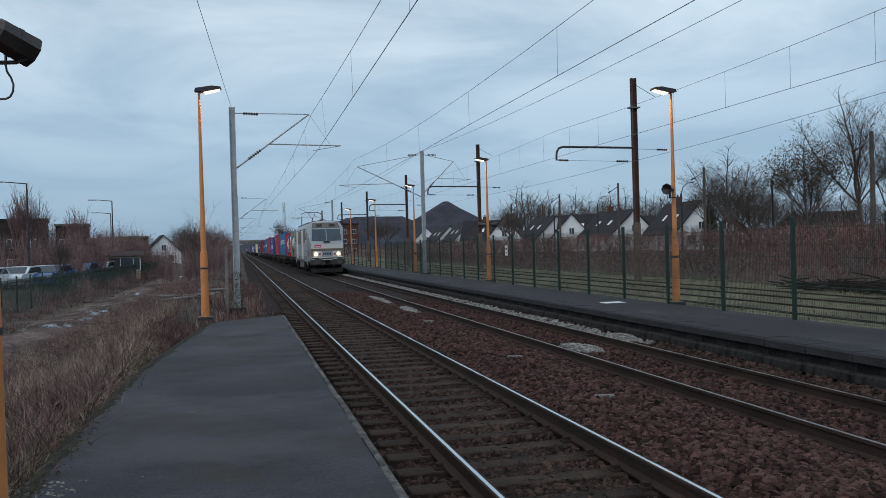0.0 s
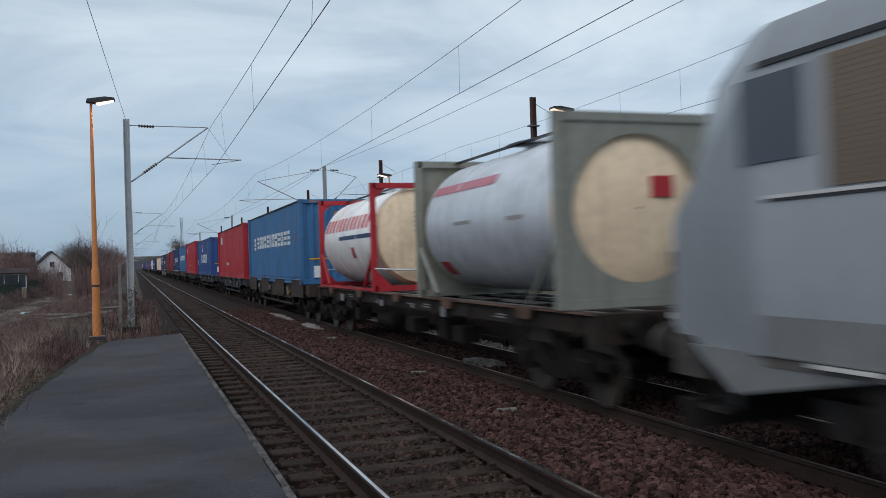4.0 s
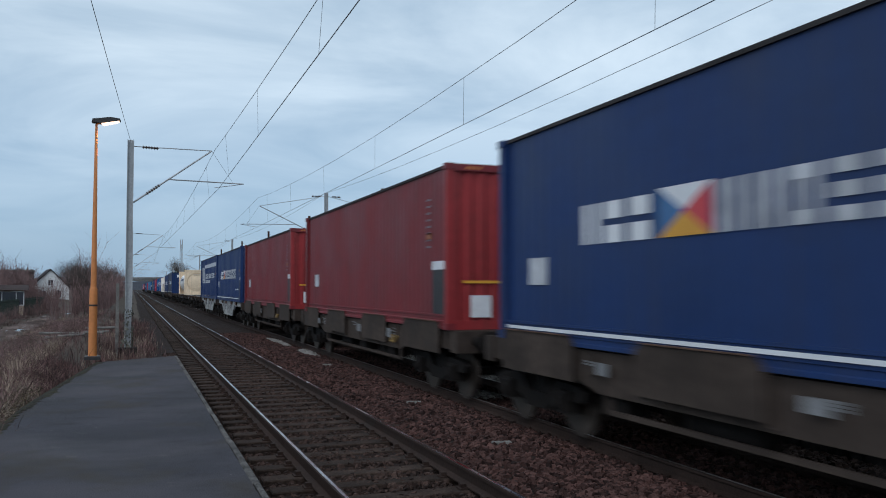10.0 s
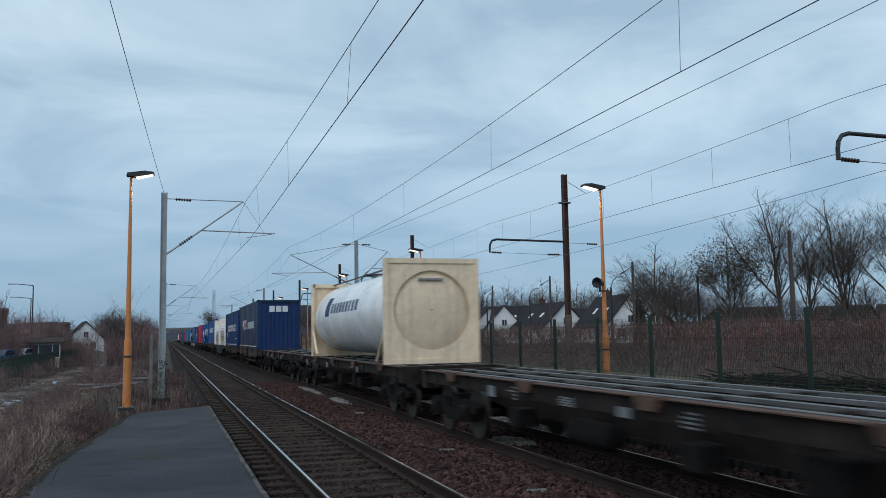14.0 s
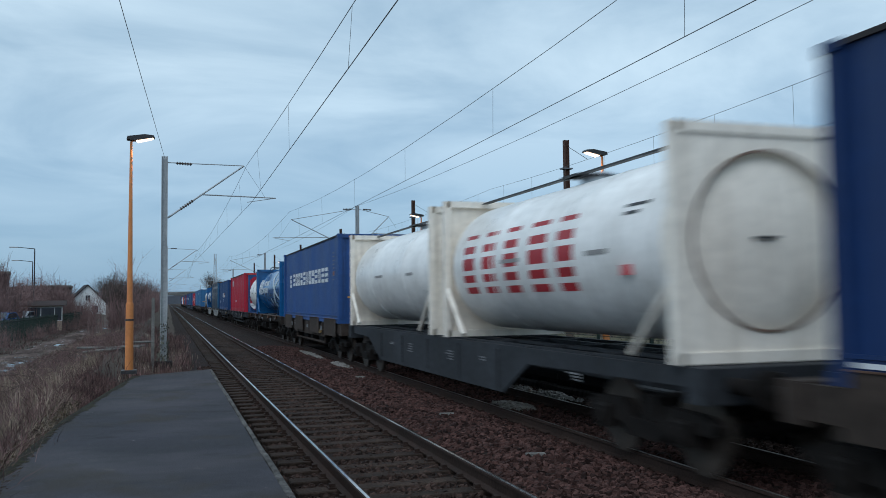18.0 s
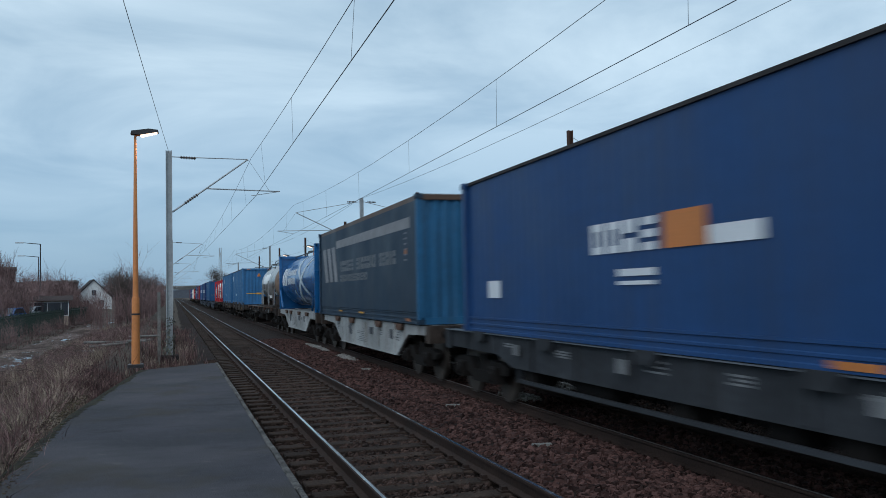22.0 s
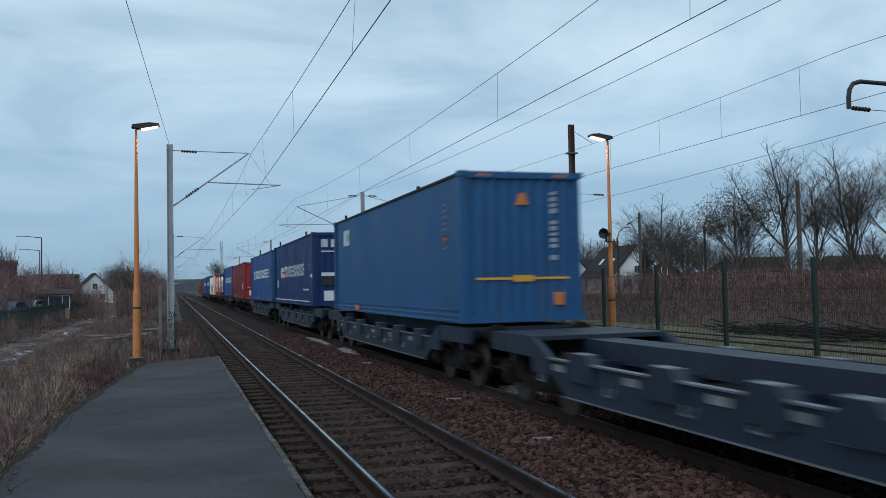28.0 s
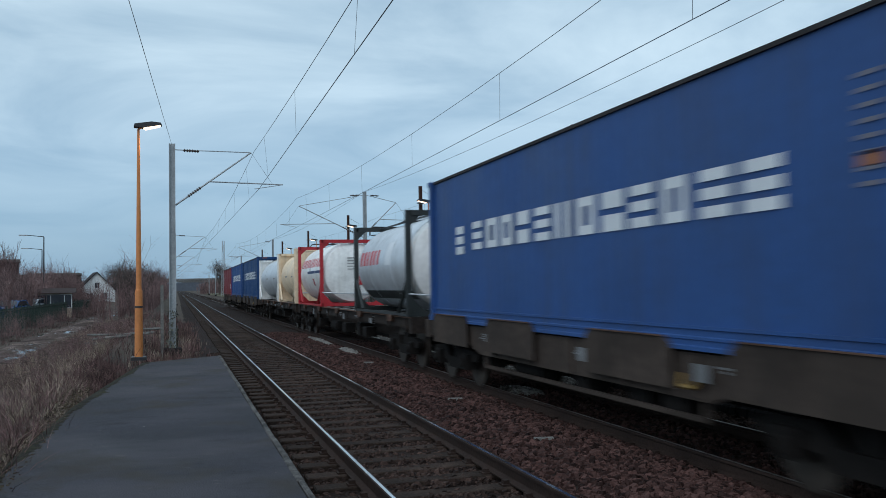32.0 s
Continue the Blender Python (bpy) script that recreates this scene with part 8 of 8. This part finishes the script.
def long_building(x, y, turn, w, d, h, roofh, wall_m, roof_m, label, cols, rows, name="apartment_building"):
    t = thing(name, label, "building", pose(x, y, -0.6, 0, 0, turn))
    part("wall", Mesh().box(-w / 2, w / 2, -d / 2, d / 2, -0.5, h), wall_m, t)
    if roofh:
        part("roof", Mesh().prism([(-d / 2 - 0.4, h), (d / 2 + 0.4, h), (0, h + roofh)], -w / 2 - 0.4, w / 2 + 0.4, "x"), roof_m, t)
    else:
        part("roof", Mesh().box(-w / 2 - 0.2, w / 2 + 0.2, -d / 2 - 0.2, d / 2 + 0.2, h, h + 0.35), roof_m, t)
    for r in range(rows):
        for c in range(cols):
            window(t, -w / 2 + w * (c + 0.5) / cols, -d / 2, 1.6 + r * 2.8, 1.3, 1.3, 0, False)
    return t


M_BUFF = mat("buff brick", (0.40, 0.32, 0.25), 0.9, var=0.25, scale=1, fine=8)
long_building(29.0, 258, 0, 11, 11, 9.4, 0, M_BRICK, M_ROOF, "long red brick block beside the slag heap", 4, 3)
long_building(-38.0, 135, 10, 21, 10, 7.6, 0, M_BRICKDARK, M_ROOF, "brown brick apartment block with a flat roof", 7, 2)
long_building(-25.2, 143, 8, 4.6, 8, 7.0, 0, M_BRICKDARK, M_COPING, "brown brick apartment block with a pale roof edge", 2, 2)
long_building(-20.4, 170, 4, 7.0, 10, 5.4, 0, M_BRICKDARK, M_COPING, "low brick hall with a flat white-edged roof", 3, 1, "brick_hall")
long_building(-17.6, 118, -6, 7.0, 9, 2.5, 2.2, M_BRICK, M_ROOFRED, "low brick house with a long red tiled roof", 4, 1, "house")
long_building(-11.0, 86, 5, 3.4, 3.0, 2.35, 0.45, M_BUFF, M_ROOFRED, "small buff brick hut behind the green fence", 3, 1, "brick_hut")
house(-14.8, 175, 10, 6.4, 8, 2.6, 5.8, M_WHITEWALL, M_ROOF, "white gabled house at the end of the path", 2, 0, False, -0.6)

# slag heap on the skyline
hp = []
prof = [(0, 49.3), (3, 49.0), (15, 41.5), (33, 31.5), (58, 18), (84, 7), (110, 0), (120, -2)]
nn = 48
for r_, z_ in prof:
    for i in range(nn):
        a_ = 2 * math.pi * i / nn
        wob = 1 + 0.06 * noise.noise((math.cos(a_) * 3, math.sin(a_) * 3, r_ * 0.05))
        hp.append((r_ * wob * math.cos(a_), r_ * wob * math.sin(a_), z_))
heap_ob = Mesh().add(hp, [(j * nn + i, j * nn + (i + 1) % nn, (j + 1) * nn + (i + 1) % nn, (j + 1) * nn + i) for j in range(len(prof) - 1) for i in range(nn)])
thing("slag_hill", "dark conical mining slag heap on the skyline", "hill", pose(219, 900, 0), mesh=heap_ob, material=M_HEAP)
flat = Mesh()
tier = [(0, 27.5), (20, 26.8), (27, 23), (40, 11), (52, -1)]
for r_, z_ in tier:
    flat.v += [(r_ * 1.25 * math.cos(2 * math.pi * i / nn), r_ * math.sin(2 * math.pi * i / nn), z_ + (1.2 * noise.noise((r_, i * 0.7, 3.0)) if z_ > 0 else 0)) for i in range(nn)]
flat.f = [(j * nn + i, j * nn + (i + 1) % nn, (j + 1) * nn + (i + 1) % nn, (j + 1) * nn + i) for j in range(len(tier) - 1) for i in range(nn)]
thing("slag_hill", "low flat-topped slag heap beside the cone", "hill", pose(113, 720, 0), mesh=flat, material=M_HEAP)
ridge_pts = Mesh()
for k in range(90):
    a0 = radians(-75 + k * 150 / 90)
    a1 = radians(-75 + (k + 1) * 150 / 90)
    for rr_, hh_ in ((1500, 15), (1100, 9)):
        h0 = hh_ * (1 + 0.5 * noise.noise((k * 0.35, rr_, 0)))
        h1 = hh_ * (1 + 0.5 * noise.noise(((k + 1) * 0.35, rr_, 0)))
        p = [(rr_ * math.sin(a0), rr_ * math.cos(a0), -2), (rr_ * math.sin(a1), rr_ * math.cos(a1), -2), (rr_ * math.sin(a1), rr_ * math.cos(a1), h1), (rr_ * math.sin(a0), rr_ * math.cos(a0), h0)]
        p += [(q[0] * 1.05, q[1] * 1.05, q[2]) for q in p]
        ridge_pts.add(p, [(0, 1, 2, 3), (3, 2, 6, 7), (7, 6, 5, 4)])
thing("far_woods", "line of far woods along the horizon, haze in its colour", "woods", kind="stuff", mesh=ridge_pts, material=M_FARWOOD)

# road bridge across the line
br = thing("road_bridge", "low grey road bridge crossing both tracks far off", "bridge", pose(0, 450, 0))
part("deck", Mesh().box(-16, 26, -5, 5, 5.3, 6.2), M_COPING, br)
part("parapet", Mesh().box(-16, 26, -5.2, -5.0, 6.2, 7.2), M_COPING, br)
part("abutment", Mesh().prism([(-30, -1), (-5, -1), (-5, 5.3), (-16, 5.3)], -5, 5, "y"), M_GROUND, br)
part("abutment", Mesh().prism([(14, -1), (42, -1), (26, 5.3), (14, 5.3)], -5, 5, "y"), M_GROUND, br)


def street_lamp(x, y, h, reach, z=-0.6):
    t = thing("street_lamp", "tall dark street lamp with a long flat arm", "street lamp", pose(x, y, z), group="street lamps")
    part("pole", Mesh().tube((0, 0, 0), (0, 0, h), 0.09, 0.05, 8), M_DARK, t)
    part("arm", Mesh().tube((0, 0, h), (-reach, 0, h + 0.15), 0.04, 0.03, 6), M_DARK, t)
    part("lantern", Mesh().box(-reach - 0.7, -reach + 0.05, -0.12, 0.12, h + 0.09, h + 0.2, 0.03), M_GALV, t)


street_lamp(-12.2, 90, 7.8, 1.5)
street_lamp(-14.9, 108.5, 7.4, 1.5)
street_lamp(-14.3, 64.5, 7.6, 1.6)


def pole(x, y, h, label="weathered grey pole behind the scrub", arm=0.0):
    t = thing("utility_pole", label, "pole", pose(x, y, 0.0), group="poles beyond the sidings")
    part("shaft", Mesh().tube((0, 0, -0.3), (0, 0, h), 0.15, 0.11, 8), M_BARK if not arm else M_DARK, t)
    if arm:
        q = [(0, h), (0.25, h + 0.7), (0.8, h + 1.1), (1.5, h + 1.15)]
        b = Mesh()
        for a_, c_ in zip(q, q[1:]):
            b.tube((a_[0] * arm, 0, a_[1]), (c_[0] * arm, 0, c_[1]), 0.05, 0.04, 6)
        part("curved_arm", b, M_DARK, t)
    else:
        part("crossarm", Mesh().tube((-0.9, 0, h - 0.9), (0, 0, h - 0.35), 0.04, 0.04, 5), M_DARK, t)
        part("insulator", Mesh().tube((-1.2, 0, h - 1.05), (-0.9, 0, h - 0.9), 0.07, 0.07, 6), M_INSUL, t)


for px_, py_, ph_ in ((38.1, 64.6, 7.8), (32.3, 38.2, 7.2), (39.9, 102.5, 8.0), (40.3, 86.0, 8.1), (40.3, 123.6, 7.9), (47, 128, 8)):
    pole(px_, py_, ph_)
for px_, py_, ph_ in ((48.3, 109.8, 6.9), (51.1, 74.1, 7.4), (49.9, 130.8, 7.4), (44.5, 80, 6.5)):
    pole(px_, py_, ph_, "dark street lamp with a curved arm", 1.0)

# lattice radio mast beside the line
lattice_m = Mesh().tube((-0.5, 0, 0), (-0.3, 0, 14), 0.07, 0.06, 5).tube((0.5, 0, 0), (0.3, 0, 14), 0.07, 0.06, 5).tube((0, 0.5, 0), (0, 0.3, 14), 0.07, 0.06, 5)
for k in range(14):
    lattice_m.tube((-0.48 + 0.013 * k, 0, k), (0.46 - 0.013 * k, 0, k + 1), 0.04, 0.04, 4).tube((0.48 - 0.013 * k, 0, k), (-0.46 + 0.013 * k, 0, k + 1), 0.04, 0.04, 4)
lm = thing("radio_mast", "slender grey lattice radio mast beside the line", "mast", pose(12.5, 245, 0))
part("lattice", lattice_m, M_GALV, lm)
part("antenna", Mesh().box(-0.35, -0.15, -0.1, 0.1, 12.5, 15.2), M_GALV, lm)
part("antenna", Mesh().box(0.15, 0.35, -0.1, 0.1, 12.5, 15.2), M_GALV, lm)


# ---------------------------------------------------------------- car park behind the green fence
gf_post = Mesh().box(-0.03, 0.03, -0.03, 0.03, -0.1, 1.75).data("fence_post", M_FENCE)
gp = Mesh()
for k in range(20):
    gp.box(-0.008, 0.008, 0.06 + k * 0.122, 0.075 + k * 0.122, 0.05, 1.6)
gp.box(-0.02, 0.02, 0, 2.5, 0.15, 0.2).box(-0.02, 0.02, 0, 2.5, 1.45, 1.5)
gp_d = gp.data("slat_panel", M_FENCE)
gfence = thing("green_fence", "dark green slatted fence beside the gravel path", "fence", kind="structure")
for k in range(-2, 36):
    yy = 18 + 2.5 * k
    xx = -9.5 - 0.3 * max(0, (40 - yy) / 40)
    part("fence_post", gf_post, None, gfence, at=pose(xx, yy, -0.66))
    part("slat_panel", gp_d, None, gfence, at=pose(xx, yy, -0.66))


def car(x, y, turn, col, label):
    m = mat("car paint", col, 0.25, var=0.05, bump=0, spec=0.6)
    t = thing("car", label, "car", pose(x, y, -0.16, 0, 0, turn), group="parked cars")
    prof = [(-2.0, 0.35), (-2.05, 0.75), (-1.75, 0.95), (-1.1, 1.0), (-0.55, 1.42), (0.9, 1.46), (1.55, 1.05), (1.98, 0.95), (2.05, 0.5), (2.0, 0.32)]
    part("body", Mesh().prism(prof, -0.82, 0.82, "y"), m, t)
    for sy in (-0.825, 0.825):
        part("side_window", Mesh().prism([(-0.95, 1.02), (-0.52, 1.36), (0.85, 1.40), (1.3, 1.06)], sy - 0.006, sy + 0.006, "y"), M_GLASS, t)
    part("windscreen", Mesh().add([(-1.1, -0.7, 1.03), (-1.1, 0.7, 1.03), (-0.58, 0.65, 1.42), (-0.58, -0.65, 1.42)], [(0, 1, 2, 3)]), M_GLASS, t)
    part("rear_window", Mesh().add([(1.53, -0.7, 1.09), (1.53, 0.7, 1.09), (0.95, 0.65, 1.46), (0.95, -0.65, 1.46)], [(0, 1, 2, 3)]), M_GLASS, t)
    for wx in (-1.25, 1.25):
        for sy in (-0.75, 0.75):
            w_ = part("wheel", Mesh().tube((wx, sy - 0.1, 0.31), (wx, sy + 0.1, 0.31), 0.31, 0.31, 14), M_DARK, t)
            part("rim", Mesh().tube((wx, sy - 0.11, 0.31), (wx, sy + 0.11, 0.31), 0.18, 0.18, 10), M_GALV, w_)
    for sy in (-0.6, 0.6):
        part("headlight", Mesh().box(-2.06, -2.0, sy - 0.15, sy + 0.15, 0.68, 0.82), M_FRAMEWHITE, t)


for cx_, cy_, ct_, cc_, cl_ in ((-15.2, 57.5, 82, (0.6, 0.62, 0.63), "white hatchback parked behind the green fence"), (-13.9, 60.5, 80, (0.55, 0.57, 0.6), "silver hatchback parked behind the green fence"),
                                (-12.3, 62, 78, (0.05, 0.10, 0.22), "blue hatchback parked behind the green fence"), (-13.0, 63.5, 82, (0.62, 0.62, 0.62), "white hatchback parked behind the green fence"),
                                (-12.6, 96, 75, (0.6, 0.6, 0.6), "white hatchback parked behind the green fence"), (-12.3, 84, 75, (0.3, 0.31, 0.33), "grey hatchback parked behind the green fence"),
                                (-11.9, 71, 80, (0.03, 0.08, 0.2), "blue hatchback parked behind the green fence")):
    car(cx_, cy_, ct_, cc_, cl_)

cut = Mesh()
for k in range(300):
    yy, xx = rng.uniform(18, 40), rng.uniform(-4.6, -2.4)
    zz = ground_z(xx, yy) + abs(rng.normal(0.08, 0.1))
    a_ = rng.uniform(0, 2 * math.pi)
    d_ = Vector((math.cos(a_), math.sin(a_), rng.uniform(-0.05, 0.25))) * rng.uniform(0.5, 1.6)
    r_ = rng.uniform(0.004, 0.012)
    cut.tube((xx, yy, zz), Vector((xx, yy, zz)) + d_, r_, r_ * 0.5, 4)
tagged(new("cut_branches", cut.data("cut_branches", mat("grey dead branch", (0.10, 0.078, 0.068), 0.9, var=0.3, island=0.35))), "grey cut branches strewn over the bank", "brushwood", kind="stuff")

# ---------------------------------------------------------------- small things by the line
ivy = Mesh()
for k in range(190):
    a_, zz = rng.uniform(0, 2 * math.pi), 1.3 * rng.uniform(0, 1) ** 1.4
    rr_ = 0.13 + 0.10 * rng.uniform() * (1.6 - zz)
    o_ = Vector((-0.12 + rr_ * math.cos(a_), 29.0 + rr_ * math.sin(a_), zz))
    e_ = Vector((-math.sin(a_), math.cos(a_), rng.uniform(-.5, .5))).normalized() * rng.uniform(0.025, 0.05)
    g_ = Vector((0.3 * math.cos(a_), 0.3 * math.sin(a_), -1)).normalized() * rng.uniform(0.03, 0.055)
    ivy.add([o_ - e_, o_ + g_, o_ + e_, o_ - g_], [(0, 1, 2, 3)])
tagged(new("ivy", ivy.data("ivy", mat("pale-veined ivy leaf", (0.075, 0.075, 0.055), 0.6, var=0.4, fine=30, bump=0, island=0.7))), "dark ivy climbing the foot of the mast", "plants", kind="stuff")
for k in range(9):
    lx_, ly_, a_ = rng.uniform(-3.0, -0.9), rng.uniform(30, 38), rng.uniform(-0.5, 0.5)
    z_ = ground_z(lx_, ly_) + 0.06 + 0.08 * (k % 4)
    d_ = Vector((math.cos(a_), math.sin(a_), rng.uniform(-0.04, 0.1))) * rng.uniform(0.3, 0.65)
    thing("cut_log", "weathered pale cut log lying on the bank", "log", group="cut logs", mesh=Mesh().tube(Vector((lx_, ly_, z_)) - d_, Vector((lx_, ly_, z_)) + d_, 0.05, 0.04, 8), material=M_COPING)
thing("marker_post", "slim pale concrete marker post beside the mast", "post", pose(-0.42, 27.5, 0.0), mesh=Mesh().box(-0.045, 0.045, -0.045, 0.045, -0.2, 2.05, 0.01), material=M_COPING)
pile = thing("brush_pile", "dark heap of cut branches and logs beyond the siding", "brushwood", kind="stuff")
lg = Mesh()
for k in range(420):
    yy = rng.uniform(16.5, 26.5)
    xx = 19.7 + rng.normal(0, 0.5)
    zz = abs(rng.normal(0.10, 0.14))
    a_ = rng.uniform(-0.6, 0.6) + (math.pi / 2 if rng.uniform() > 0.3 else 0)
    ln = rng.uniform(0.5, 1.7)
    r_ = rng.uniform(0.006, 0.035)
    d_ = Vector((math.cos(a_), math.sin(a_), rng.uniform(-0.10, 0.18))) * ln
    lg.tube((xx, yy, zz), Vector((xx, yy, zz)) + d_, r_, r_ * 0.6, 5)
part("branches", lg, mat("damp dark branch wood", (0.026, 0.021, 0.018), 0.9, var=0.4, island=0.6), pile)
stones(170, -1.60, -1.34, 4.0, 6.4, 0.024, M_STONE_CHIP, "loose_stones", "scatter of pale broken stones at the platform edge", 1.2, PL - 0.004)
stones(34, -1.36, -1.08, 5.95, 6.35, 0.022, M_STONE_CHIP, "loose_stones", "little heap of pale broken stones on the asphalt", 1.0, PL - 0.004)
stones(900, -1.62, -1.30, 3.6, 15.0, 0.022, M_LEAF, "leaf_litter", "dark dead leaves along the ragged platform edge", 1.4, PL - 0.006)
stones(22, -1.2, 0.8, 4.5, 19.0, 0.011, M_STONE_PALE, "loose_grit", "few pale chips of stone lying on the asphalt", 1.0, PL - 0.003)
stones(420, -1.60, -1.25, 4.0, 19.0, 0.016, M_STONE_GREY, "loose_grit", "dark grit along the ragged platform edge", 1.3, PL - 0.004)
for xx, yy, tn in ((4.75, 14.6, 70), (4.9, 22.5, 60), (4.6, 10.4, 75)):
    thing("concrete_slab", "small pale concrete slab lying on the ballast", "slab", pose(xx, yy, -0.13, 0, 3, tn), mesh=Mesh().box(-0.05, 0.05, -0.13, 0.13, -0.05, 0.02, 0.01), material=M_COPING)


# ---------------------------------------------------------------- movement
RUN = [(0.0, -37.6), (1.0, -18.9), (2.0, 0.0), (3.0, 19.0), (4.0, 38.1), (4.5, 47.7), (7.0, 95.8), (8.0, 115.1), (9.0, 134.2), (10.0, 153.2), (11.0, 172.3), (12.0, 191.5), (13.0, 210.4), (14.0, 229.3),
       (14.5, 238.8), (16.5, 276.6), (17.0, 286.1), (18.0, 305.9), (19.0, 325.6), (20.0, 345.6), (21.0, 365.7), (22.0, 385.9), (23.0, 406.1), (24.0, 426.2), (26.5, 476.6), (27.0, 486.7), (28.0, 507.2),
       (29.0, 528.0), (30.0, 548.8), (31.0, 568.4), (32.0, 588.0)]


def motions():
    """The whole train runs along the far track; every wagon and load keeps its place in it."""
    for ob, s in TRAIN:
        walk(ob, [(t, pose(FAR_X, s - d, RZ)) for t, d in RUN])


motions()
